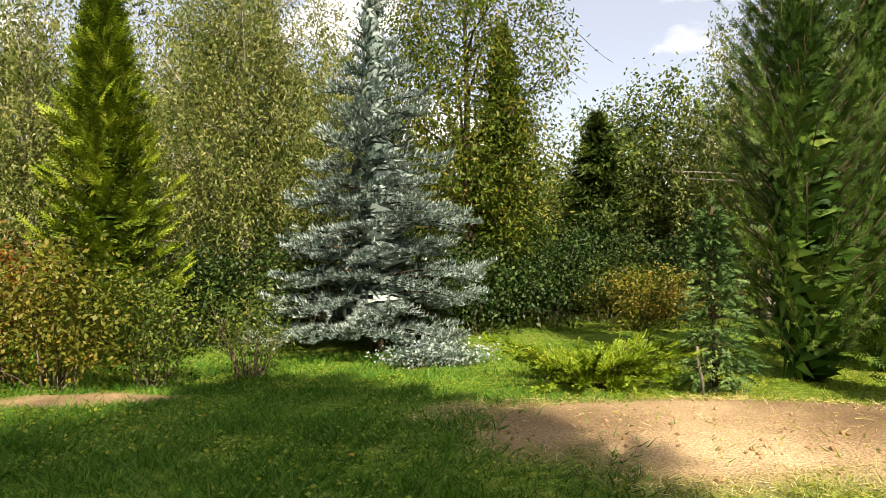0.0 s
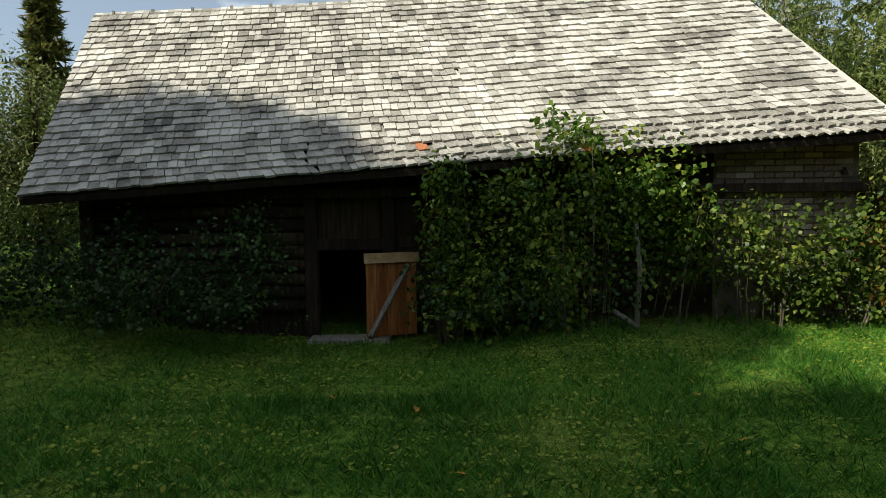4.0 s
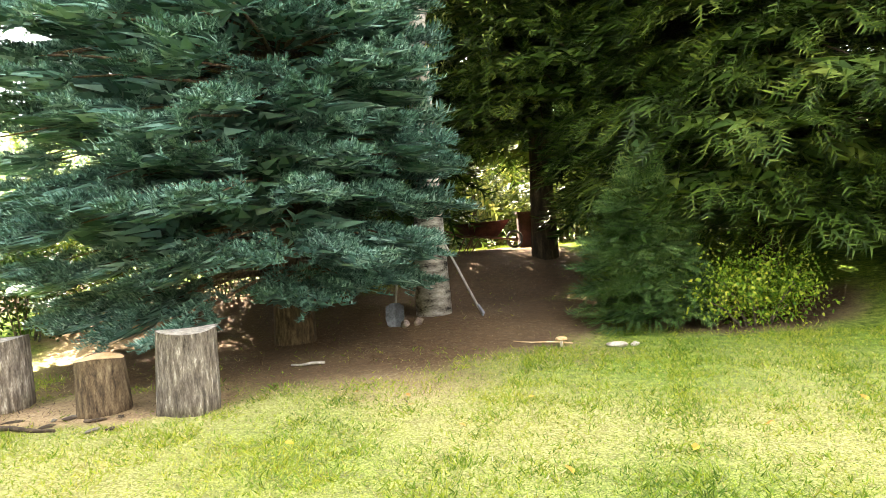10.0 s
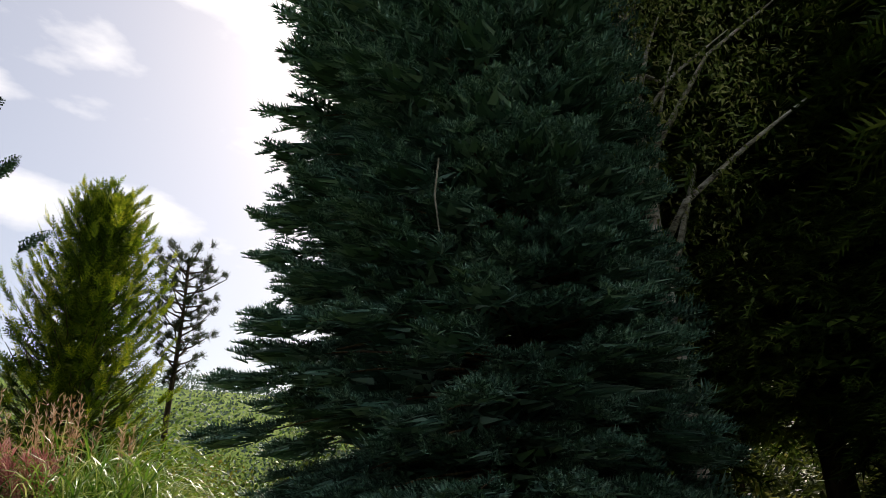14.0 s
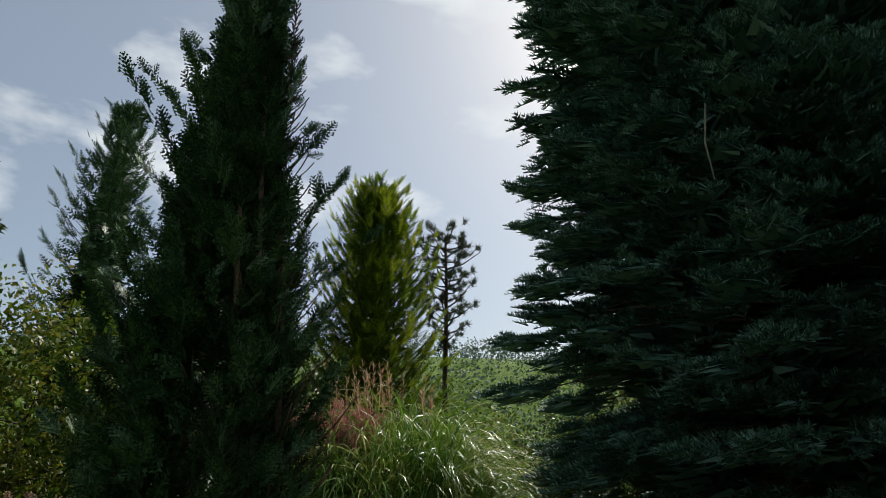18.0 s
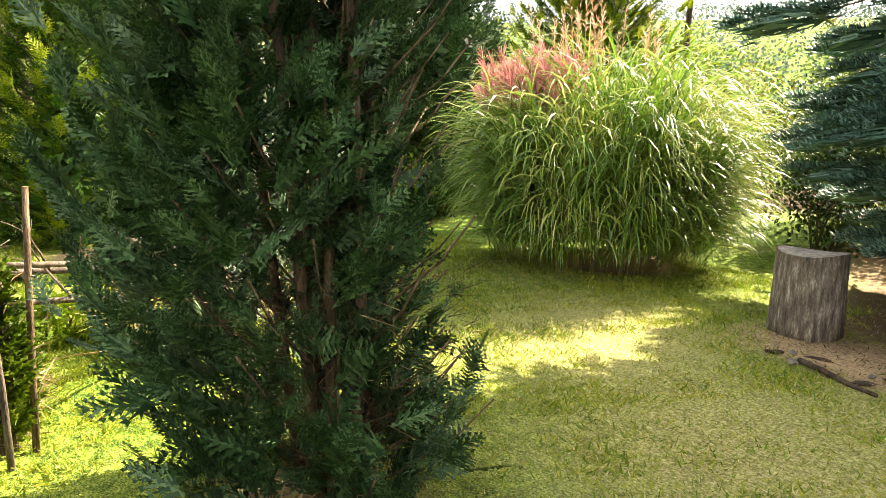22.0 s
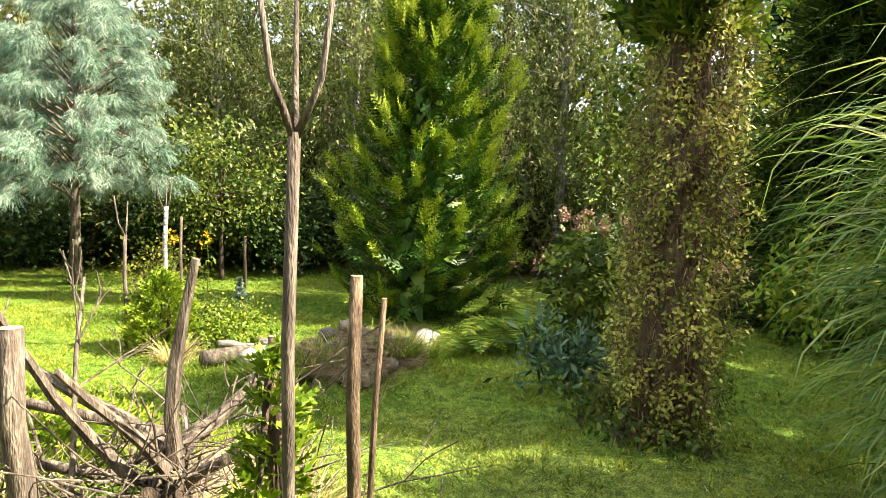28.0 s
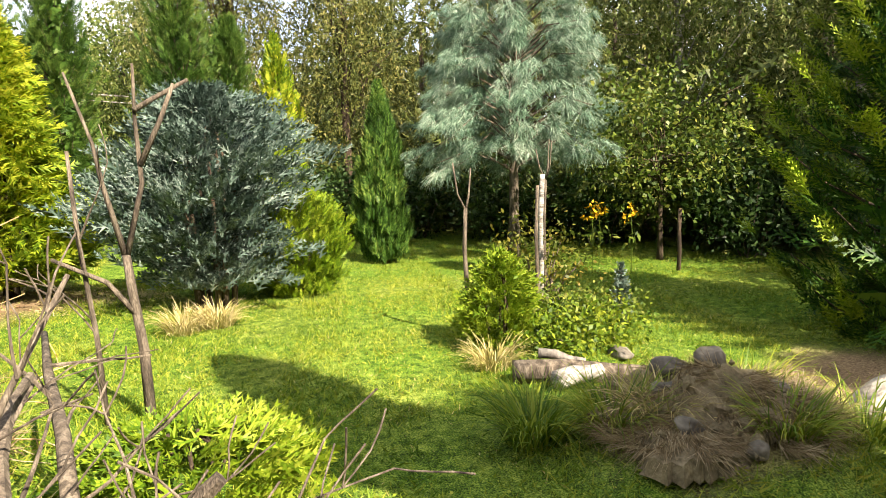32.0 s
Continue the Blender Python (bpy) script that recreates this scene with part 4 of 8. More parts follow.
def pad_tree(H, R, low, gap, spacing, form, size, face, fine, lift=0.12, droop=0.26, tipup=0.25, power=0.35, pull=(0.0, 0.0), jag=0.2, bot=0.8, depth=1.1, half=0.36, step=0.075, thin=1.0, inner=0.5, lump=0.0, sag=0.0, puff=0.03, finger=0.15):
    """Whorls of boughs; each one spreads into a flat pad of fingered shoots, with shade between the tiers. Returns shoots and limb paths."""
    out, limbs = [], []
    h, k = low, 0
    while h < H - 0.25:
        f = (h - low) / (H - low)
        reach = R * max(0.02, 1 - f) ** power * min(1.0, bot + 3.0 * f)
        n = max(4, int(2 * math.pi * reach / spacing))
        for b in range(n):
            az = 2 * math.pi * (b + 0.5 * (k % 2) + rng.uniform(-0.28, 0.28)) / n
            L = reach * (1 + rng.uniform(-jag, 0.06)) * (1 + pull[0] * math.cos(az - pull[1]))
            hh = h + rng.uniform(-0.3, 0.3) * gap
            seen = math.cos(az - face) > -0.35
            near = seen and h < fine
            big = 1.0 if near else 1.8
            rad, sid = np.array([math.cos(az), math.sin(az), 0.0]), np.array([-math.sin(az), math.cos(az), 0.0])
            up_ = lift + 0.55 * f * f
            dp = droop * rng.uniform(0.75, 1.25) + sag * max(0.0, 1 - 6 * f)

            def at(s):
                return rad * (s * L)[:, None] + np.stack([0 * s, 0 * s, hh + L * (up_ * s - dp * s * s) + tipup * np.maximum(0, s - 0.72) ** 2 * L], 1)
            limbs.append((hh, az, L * 0.92, up_, dp, 0.0))
            s0 = max(0.3, 1 - depth / L)
            s = np.arange(s0, 1.0, finger * big / L)
            s = np.clip(s + rng.uniform(-0.3, 0.3, len(s)) * finger / L, 0, 1)
            p = at(s)
            tg = unit(at(np.minimum(s + 0.03, 1.05)) - at(s - 0.03))
            back = (1 - s) * L
            tl = half * np.clip(0.25 + back / 0.42, 0, 1) * rng.uniform(0.55, 1.1, len(s)) * (0.65 + 0.35 * s)
            tl = np.minimum(tl, 0.5 * L)
            m = max(2, int(half / (step * big)))
            u = (np.arange(m) + 0.5) / m
            for q in (-1, 1):
                td = unit(tg * rng.uniform(0.6, 1.0, (len(s), 1)) + sid * q * 0.8 + np.array([0, 0, 1.0]) * rng.normal(size=(len(s), 1)) * 0.14)
                bp = p[:, None] + td[:, None] * (u[None] * tl[:, None])[..., None] + np.array([0, 0, 1.0]) * (rng.normal(size=(len(s), 1, 1)) * puff - 0.3 * (u[None, :, None] ** 2) * tl[:, None, None])
                bd = td[:, None] + tg[:, None] * 0.3 + rng.normal(size=bp.shape) * 0.12 + [0, 0, 0.14]
                w = rng.uniform(0, 1, bp.shape[:2]) < thin
                bp, bd = bp[w], bd[w]
                out.append(stamp(form, bp, bd, rng.normal(size=bp.shape) * 0.22 + [0, 0, 1.0], size * big * rng.uniform(0.8, 1.2, len(bp))))
            s = np.arange(s0, 1.0, step * 0.8 * big / L)
            p = at(s)
            out.append(stamp(form, p, unit(at(s + 0.03) - p) + rng.normal(size=p.shape) * 0.12, rng.normal(size=p.shape) * 0.2 + [0, 0, 1.0], size * big * 1.05))
            if lump and seen:
                c = at(np.array([1 - 0.45 * depth / L]))[0]
                bough_core(c - [0, 0, 0.09], unit(at(np.array([1.0]))[0] - c), sid, depth * 0.4, half * 0.75, lump)
        h += gap * rng.uniform(0.88, 1.12) * (1 - 0.3 * f)
        k += 1
    for i in range(int((H - low) / 0.45)):
        f = i * 0.45 / (H - low)
        rr = inner * R * max(0.02, 1 - f) ** power
        off = 0.8 * pull[0] * R * max(0.02, 1 - f) ** power
        bough_core(np.array([off * math.cos(pull[1]) + rng.uniform(-0.1, 0.1), off * math.sin(pull[1]) + rng.uniform(-0.1, 0.1), low + 0.5 + i * 0.45]), np.array([1.0, 0, 0]), np.array([0, 1.0, 0]), rr * rng.uniform(0.85, 1.1), rr * rng.uniform(0.85, 1.1), 0.42)
    u = rng.uniform(0, 1, 12)
    tp = np.stack([0 * u, 0 * u, H - 0.45 + 0.4 * u], 1)
    out.append(stamp(form, tp, rng.normal(size=tp.shape) * 0.4 + [0, 0, 1.0], rand_dir(12), size * 1.4))
    return np.concatenate(out), limbs


def pad_conifer(name, x, y, H, R, label, mat, r0=0.2, bark="bark", group="", **k):
    t = thing(name, x, y, gz(x, y), label, "tree", group)
    part_mesh("trunk", trunk_mesh("trunk", H * 0.97, r0, 0.02, M[bark]), t)
    q, li = pad_tree(H, R, **k)
    part_mesh("branch_work", limbs_mesh("branch_work", li, M[bark], 0.03), t)
    part_mesh("crown", quads_mesh("crown", q, M[mat]), t)
    core_part(t, mat)
    return t


def plate_conifer(name, x, y, H, R, label, mat, r0=0.2, bark="bark", group="", **k):
    t = thing(name, x, y, gz(x, y), label, "tree", group)
    part_mesh("trunk", trunk_mesh("trunk", H * 0.97, r0, 0.02, M[bark]), t)
    q, li = plate_tree(H, R, **k)
    part_mesh("branch_work", limbs_mesh("branch_work", li, M[bark], 0.03), t)
    part_mesh("crown", quads_mesh("crown", q, M[mat]), t)
    core_part(t, mat)
    return t


def arm_tree(H, R, low, arms, per, form, size, profile, rise=0.3, curl=0.25, side=0.7, start=0.35, core=1200, seed=0, mess=0.35):
    """Branches set in a spiral, each a feather of flat sprays; gives crown, outer tips and limb paths."""
    body, tips, limbs = [], [], []
    for i in range(arms):
        v = ((i + 0.5) / arms) ** 0.85
        az = 2.39996 * i + rng.uniform(-0.3, 0.3) + seed
        L = R * profile(v) * rng.uniform(0.68, 1.18)
        h = low + (H - low) * v
        lift = rise + 0.9 * v ** 2
        s = np.sort(rng.uniform(start, 1.0, per))
        rad, sid = np.array([math.cos(az), math.sin(az), 0.0]), np.array([-math.sin(az), math.cos(az), 0.0])
        p = rad * (s * L)[:, None] + np.stack([0 * s, 0 * s, h + L * (lift * s - 0.35 * s + curl * s ** 3)], 1)
        tg = unit(rad + np.stack([0 * s, 0 * s, lift - 0.35 + 3 * curl * s ** 2], 1))
        w = rng.uniform(-1, 1, per) * side
        d = unit(tg + sid * w[:, None] + rng.normal(size=p.shape) * 0.15)
        nr = np.array([0, 0, 1.0]) + rng.normal(size=p.shape) * mess
        sz = size * rng.uniform(0.75, 1.2, per) * (1.1 - 0.35 * s)
        q = (s > 0.84) | (rng.uniform(0, 1, per) < 0.1)
        body.append(stamp(form, p[~q] + sid * (w * 0.1)[~q, None], d[~q], nr[~q], sz[~q]))
        if q.any():
            tips.append(stamp(form, p[q], d[q], nr[q], sz[q]))
        limbs.append((h, az, L * 0.85, lift - 0.35, 0.0, curl))
    for i in range(int((H - low) / 0.4)):
        f = (i + 0.5) * 0.4 / (H - low)
        rr = 0.42 * R * profile(min(0.98, f))
        bough_core(np.array([0, 0, low + 0.3 + i * 0.4]), np.array([1.0, 0, 0]), np.array([0, 1.0, 0]), rr * rng.uniform(0.85, 1.1), rr * rng.uniform(0.85, 1.1), 0.4)
    v = rng.uniform(0, 1, core)
    rr = np.array([profile(a) for a in v]) * R * rng.uniform(0.3, 0.75, core)
    a = rng.uniform(0, 2 * np.pi, core)
    bp = np.stack([rr * np.cos(a), rr * np.sin(a), low + (H - low) * v], 1)
    rad = np.stack([np.cos(a), np.sin(a), 0.5 + 0 * a], 1)
    body.append(stamp(form, bp, rad + rng.normal(size=bp.shape) * 0.5, rng.normal(size=bp.shape), size * 1.3))
    return np.concatenate(body), np.concatenate(tips), limbs


def arm_conifer(name, x, y, H, R, label, mat, tip_mat=None, r0=0.1, bark="bark", group="", **k):
    t = thing(name, x, y, gz(x, y), label, "tree", group)
    part_mesh("trunk", trunk_mesh("trunk", H * 0.95, r0, 0.015, M[bark]), t)
    q, e, li = arm_tree(H, R, **k)
    part_mesh("branch_work", limbs_mesh("branch_work", li, M[bark], 0.022), t)
    if tip_mat:
        part_mesh("crown_tip", quads_mesh("crown_tip", e, M[tip_mat]), t, "yellow-tipped outer sprays")
    else:
        q = np.concatenate([q, e])
    part_mesh("crown", quads_mesh("crown", q, M[mat]), t)
    core_part(t, mat)
    return t


def limbs_mesh(name, limbs, mat, thick=0.035, reach=0.8):
    bm = bmesh.new()
    for hh, az, L, lift, droop, tip in limbs:
        pts, rad = [], []
        for s in (0.0, 0.35, 0.7, reach + 0.1):
            pts.append((math.cos(az) * s * L, math.sin(az) * s * L, hh + L * (lift * s - droop * s * s + tip * s ** 3)))
            rad.append(max(0.004, thick * (1 - 0.8 * s) * min(1.0, 0.3 + L / 2)))
        tube(bm, pts, rad, 4)
    return bm_mesh(name, bm, mat, True)


def conifer(name, x, y, H, R, label, mat, r0=0.16, low=0.3, bark="bark", limbs=True, turn=0.0, group="", z=None, **k):
    t = thing(name, x, y, gz(x, y) if z is None else z, label, "tree", group, rz=turn)
    part_mesh("trunk", trunk_mesh("trunk", H * 0.97, r0, 0.02, M[bark]), t)
    q, li = bough_tree(H, R, low, mat=mat, **k)
    if limbs:
        part_mesh("branch_work", limbs_mesh("branch_work", li, M[bark]), t)
    part_mesh("crown", quads_mesh("crown", q, M[mat]), t)
    return t


def fans(p, d, nrm, length, width, pairs=4, spread=0.8, taper=0.55):
    """Flat sprays: an axis blade and paired side blades."""
    d = unit(d)
    nrm = unit(nrm - d * (d * nrm).sum(-1, keepdims=True))
    sd = np.cross(nrm, d)
    length = np.broadcast_to(length, len(p))
    out = [slivers(p, d, nrm, length, width * 1.5)]
    for j in range(pairs):
        f = 0.12 + 0.72 * j / max(1, pairs - 1) * 0.95
        for s in (-1, 1):
            a = spread * (1 - 0.35 * f)
            dd = unit(d * math.cos(a) + sd * s * math.sin(a) + rng.normal(size=d.shape) * 0.08)
            out.append(slivers(p + d * (length * f)[:, None], dd, nrm, length * taper * (1.05 - 0.75 * f) * rng.uniform(0.8, 1.15, len(p)), width * 1.35))
    return np.concatenate(out)


def spray_crown(H, R, low, count, length, width, profile, outer=0.55, up=0.6, out_=0.9, pairs=4, lump=0.25, drop=0.0, flat_up=0.0, seed=0.0, form=None, core=0):
    """Sprays set in the outer shell of a body of revolution; profile gives the half-width by height."""
    v = rng.uniform(0, 1, count * 3)
    w = np.array([profile(a) for a in v])
    keep = rng.uniform(0, 1, len(v)) < (0.15 + w) / (0.15 + w.max())
    v, w = v[keep][:count], w[keep][:count]
    k = len(v)
    az = rng.uniform(0, 2 * np.pi, k)
    lumps = 1 + lump * (np.sin(3 * az + 9 * v + seed) * np.sin(17 * v + 2 * az + seed) + 0.6 * np.sin(7 * az - 23 * v + seed))
    r = R * w * lumps * rng.uniform(outer, 1.0, k) ** 0.7
    rad = np.stack([np.cos(az), np.sin(az), 0 * az], 1)
    p = rad * r[:, None] + np.stack([0 * v, 0 * v, low + (H - low) * v], 1)
    d = unit(rad * out_ + [0, 0, up - drop] + rng.normal(size=p.shape) * 0.28)
    nrm = unit(np.cross(d, rng.normal(size=p.shape)) * (1 - flat_up) + np.array([0, 0, 1.0]) * flat_up + 1e-6)
    ln = length * rng.uniform(0.6, 1.25, k)
    p = p - d * ln[:, None] * 0.6
    if form is None:
        return fans(p, d, nrm, ln, width, pairs)
    q = stamp(form, p, d, nrm, ln)
    if core:
        for i in range(int((H - low) / 0.3)):
            f = (i + 0.5) * 0.3 / (H - low)
            rr = 0.48 * R * profile(min(0.98, f))
            bough_core(np.array([rng.uniform(-0.05, 0.05), rng.uniform(-0.05, 0.05), low + 0.4 + i * 0.3]), np.array([1.0, 0, 0]), np.array([0, 1.0, 0]), rr, rr, 0.3)
        v = rng.uniform(0, 1, core)
        az = rng.uniform(0, 2 * np.pi, core)
        r = R * np.array([profile(a) for a in v]) * rng.uniform(0.1, 0.62, core)
        c = np.stack([r * np.cos(az), r * np.sin(az), low + 0.1 + (H - low) * v * 0.95], 1)
        q = np.concatenate([q, stamp(form, c, rng.normal(size=c.shape) * 0.5 + [0, 0, up], rng.normal(size=c.shape), length * 1.5)])
    return q


def cone(a):
    return max(0.03, (1 - a)) ** 0.8 * min(1.0, 0.55 + 3.2 * a)


def column(a):
    return min(1.0, 0.7 + 2 * a) * (1 - a ** 2.6) ** 0.7 if a < 1 else 0.02


def spire(a):
    return max(0.02, 1 - a) ** 0.62 * min(1.0, 0.6 + 2.5 * a)


def ball(a):
    return math.sqrt(max(0.02, 1 - (2 * a - 0.9) ** 2 / 1.25))


def spray_tree(name, x, y, H, R, label, mat, count, length, width, profile=cone, low=0.15, category="tree", r0=0.07, stems=1, bark="bark", group="", **k):
    t = thing(name, x, y, gz(x, y), label, category, group)
    bm = bmesh.new()
    for s in range(stems):
        a, rr = 2.4 * s, (0.0 if stems == 1 else R * 0.22 * random.uniform(0.5, 1.2))
        bx, by = rr * math.cos(a), rr * math.sin(a)
        tube(bm, [(bx, by, -0.1), (bx * 1.2, by * 1.2, H * 0.2), (bx * 1.5, by * 1.5, H * 0.5), (bx * 0.6, by * 0.6, H * random.uniform(0.75, 0.93))], [r0 * 1.2, r0, r0 * 0.7, 0.012], 7, 0.08)
    part("trunk" if stems == 1 else "stem", bm, M[bark], t, smooth=True)
    part_mesh("crown", quads_mesh("crown", spray_crown(H, R, low, count, length, width, profile, **k), M[mat]), t)
    core_part(t, mat)
    return t


def leaf_cloud(centres, radius, per, size, width=0.6, droop=0.5, spread=1.0, fold=0.12):
    """Clumps of leaves about the centres."""
    k = len(centres)
    off = rng.normal(size=(k, per, 3)) * 0.5
    rr = np.broadcast_to(radius, k)[:, None, None]
    p = centres[:, None] + off * rr * spread
    d = unit(off + rng.normal(size=off.shape) * 0.8 + [0, 0, -droop])
    up = rng.normal(size=off.shape) * 0.7 + [0, 0, 1]
    s = size * rng.uniform(0.6, 1.25, k * per)
    return blades(p.reshape(-1, 3), d.reshape(-1, 3), up.reshape(-1, 3), s, s * width, 0.42, fold)


def crown_points(count, rx, ry, rz, z0, shell=0.55, gaps=0.3, seed=0.0):
    d = rand_dir(count * 2)
    r = rng.uniform(shell, 1.0, len(d))
    q = d * r[:, None]
    n = np.sin(5.1 * q[:, 0] + 3.3 * q[:, 2] + seed) * np.sin(4.3 * q[:, 1] - 2.9 * q[:, 2] + 1.7 * seed)
    q = q * (1 + 0.22 * n)[:, None]
    q = q[n > -1 + gaps * rng.uniform(0.6, 1.6, len(q))][:count]
    return q * [rx, ry, rz] + [0, 0, z0]


def limb_bundle(bm, top, centres, count, r0, start=0.35):
    """Limbs that rise from the stem to some of the clumps."""
    pick = centres[rng.choice(len(centres), min(count, len(centres)), replace=False)]
    for c in pick:
        h = top * random.uniform(start, 0.95)
        h = min(h, max(0.2, c[2] - 0.1))
        m = (c[0] * 0.45 + random.uniform(-0.1, 0.1), c[1] * 0.45 + random.uniform(-0.1, 0.1), h + (c[2] - h) * 0.62)
        tube(bm, [(0, 0, h), m, tuple(c)], [r0 * random.uniform(0.5, 0.9), r0 * 0.4, 0.006], 5)


def leafy_tree(name, x, y, H, R, label, mat, clumps, per, size, low=1.2, r0=0.12, bark="bark", droop=0.5, width=0.6, clump=0.45, category="tree", gaps=0.3, ry=None, limbs=16, seed=1.0, group="", shell=0.5):
    t = thing(name, x, y, gz(x, y), label, category, group)
    rz = (H - low) / 2
    c = crown_points(clumps, R, ry or R, rz, low + rz, shell, gaps, seed)
    part_mesh("trunk", trunk_mesh("trunk", H * 0.8, r0, r0 * 0.2, M[bark]), t)
    bm = bmesh.new()
    limb_bundle(bm, H * 0.78, c, limbs, r0 * 0.45)
    part("branch_work", bm, M[bark], t, smooth=True)
    part_mesh("crown", quads_mesh("crown", leaf_cloud(c, clump, per, size, width, droop), M[mat]), t)
    return t


def weeping(name, x, y, H, R, label, mat, strands, leaf, low=0.8, r0=0.12, bark="bark_birch", length=1.6, step=0.05, group="", size_w=0.42, seed=1.0, lean=(0, 0)):
    """Birch or larch: fine twigs hang in curtains from rising limbs."""
    t = thing(name, x, y, gz(x, y), label, "tree", group)
    rz = (H - low) / 2
    c = crown_points(strands, R, R, rz, low + rz, 0.25, 0.4, seed)
    taper = 1 - 0.45 * np.clip((c[:, 2] - low) / (H - low), 0, 1) ** 2
    c[:, :2] *= taper[:, None]
    part_mesh("trunk", trunk_mesh("trunk", H * 0.9, r0, 0.03, M[bark], lean), t)
    bm = bmesh.new()
    limb_bundle(bm, H * 0.85, c, 26, r0 * 0.4, 0.2)
    part("branch_work", bm, M[bark], t, smooth=True)
    ln = length * rng.uniform(0.35, 1.0, len(c))
    ln = np.minimum(ln, c[:, 2] - 0.3)
    k = max(4, int(length / step))
    u = rng.uniform(0, 1, (len(c), k))
    sway = rng.normal(size=(len(c), 1, 3)) * [0.25, 0.25, 0]
    p = c[:, None] + sway * u[..., None] + np.array([0, 0, -1.0]) * (u * np.maximum(ln, 0.1)[:, None])[..., None] + rng.normal(size=(len(c), k, 3)) * 0.05
    d = unit(rng.normal(size=p.shape) * 0.7 + [0, 0, -0.8])
    s = leaf * rng.uniform(0.6, 1.3, p.size // 3)
    q = slivers(p.reshape(-1, 3), d.reshape(-1, 3), rng.normal(size=(p.size // 3, 3)) + [0, 0, 0.4], s, s * size_w)
    part_mesh("crown", quads_mesh("crown", q, M[mat]), t)
    return t


def shrub(name, x, y, H, rx, ry, label, mat, clumps, per, size, category="shrub", stems=9, bark="bark_grey", droop=0.3, clump=0.22, width=0.55, low=0.05, gaps=0.3, seed=2.0, group="", rz=0.0, shell=0.35):
    t = thing(name, x, y, gz(x, y), label, category, group, rz=rz)
    h = (H - low) / 2
    c = crown_points(clumps, rx, ry, h, low + h, shell, gaps, seed)
    bm = bmesh.new()
    for i in range(stems):
        e = c[rng.integers(len(c))]
        b0 = (e[0] * 0.25 + random.uniform(-0.08, 0.08), e[1] * 0.25 + random.uniform(-0.08, 0.08), -0.06)
        tube(bm, [b0, (e[0] * 0.6, e[1] * 0.6, e[2] * 0.55), tuple(e)], [0.014, 0.009, 0.004], 4)
    part("stem", bm, M[bark], t)
    part_mesh("foliage", quads_mesh("foliage", leaf_cloud(c, clump, per, size, width, droop), M[mat]), t)
    return t


def fern(name, x, y, label, fronds=11, length=0.8, mat="fern", group="ferns", arch=0.75):
    t = thing(name, x, y, gz(x, y), label, "fern", group)
    for i in range(fronds):
        az = 2 * math.pi * i / fronds + rng.uniform(-0.3, 0.3)
        L = length * rng.uniform(0.75, 1.15)
        u = np.linspace(0.12, 1, 22)
        rad = np.array([math.cos(az), math.sin(az), 0.0])
        p = rad * (u * L * 0.85)[:, None] + np.stack([0 * u, 0 * u, L * (1.15 * u - arch * 1.25 * u ** 2)], 1)
        sd = np.array([-math.sin(az), math.cos(az), 0.0])
        tg = unit(rad + np.stack([0 * u, 0 * u, 1.15 - 2.5 * arch * u], 1))
        w = L * 0.26 * np.sin(np.pi * np.clip(u * 0.9 + 0.1, 0, 1)) ** 0.8 + 0.01
        q = []
        for s in (-1, 1):
            q.append(blades(p, unit(sd * s + tg * 0.35 + rng.normal(size=p.shape) * 0.06), np.cross(tg, sd * 1.0), w, 0.035 * L / 0.8))
        q.append(blades(p[:-1], p[1:] - p[:-1], np.cross(tg[:-1], sd), np.linalg.norm(p[1:] - p[:-1], axis=1) * 1.1, 0.012))
        part_mesh("frond", quads_mesh("frond", np.concatenate(q), M[mat]), t)
    return t


def bare_branch(bm, p, d, length, r, depth=2, kids=3, wob=0.12):
    """A bare forked stick."""
    pts, rad, q, dd = [], [], Vector(p), Vector(d).normalized()
    k = 5
    for i in range(k):
        pts.append(q.copy())
        rad.append(max(0.003, r * (1 - 0.55 * i / (k - 1))))
        dd = (dd + Vector((random.uniform(-wob, wob), random.uniform(-wob, wob), random.uniform(-wob, wob)))).normalized()
        q = q + dd * (length / (k - 1))
    tube(bm, pts, rad, 6, 0.08)
    if depth > 0:
        for j in range(kids):
            i = random.randint(1, k - 1)
            side = Vector((random.uniform(-1, 1), random.uniform(-1, 1), random.uniform(-0.3, 0.9))).normalized()
            bare_branch(bm, pts[i], (dd * 0.7 + side).normalized(), length * random.uniform(0.3, 0.6), rad[i] * 0.6, depth - 1, max(1, kids - 1), wob)

# the old barn
BX, BY, BTURN = -8.0, -2.4, 80.0
ROWS = 27


def roof_at(a, s):
    """A point of the front roof slope: a along the eave from 0 to 1, s up the slope from 0 to 1."""
    x0, x1 = 0.0 - 0.55 * s, 10.45 - 0.95 * s + 0.55 * max(0.0, 1 - s / 0.16) ** 2
    x = x0 + (x1 - x0) * a
    sag = 0.014 * math.sin(2.1 * x) * s * (1 - s) * 2 - 0.06 * math.sin(math.pi * a) * s
    y = 2.9 * s
    z = 1.82 + 0.064 * x + (2.98 - 0.012 * x) * s + sag - 0.10 * math.sin(math.pi * min(1, s * 1.0)) * 0.6
    return Vector((x, y, z))


def roof_frame(a, s):
    p = roof_at(a, s)
    ex = (roof_at(min(1, a + 0.01), s) - roof_at(max(0, a - 0.01), s)).normalized()
    es = (roof_at(a, min(1, s + 0.02)) - roof_at(a, max(0, s - 0.02))).normalized()
    return p, ex, es, ex.cross(es).normalized()


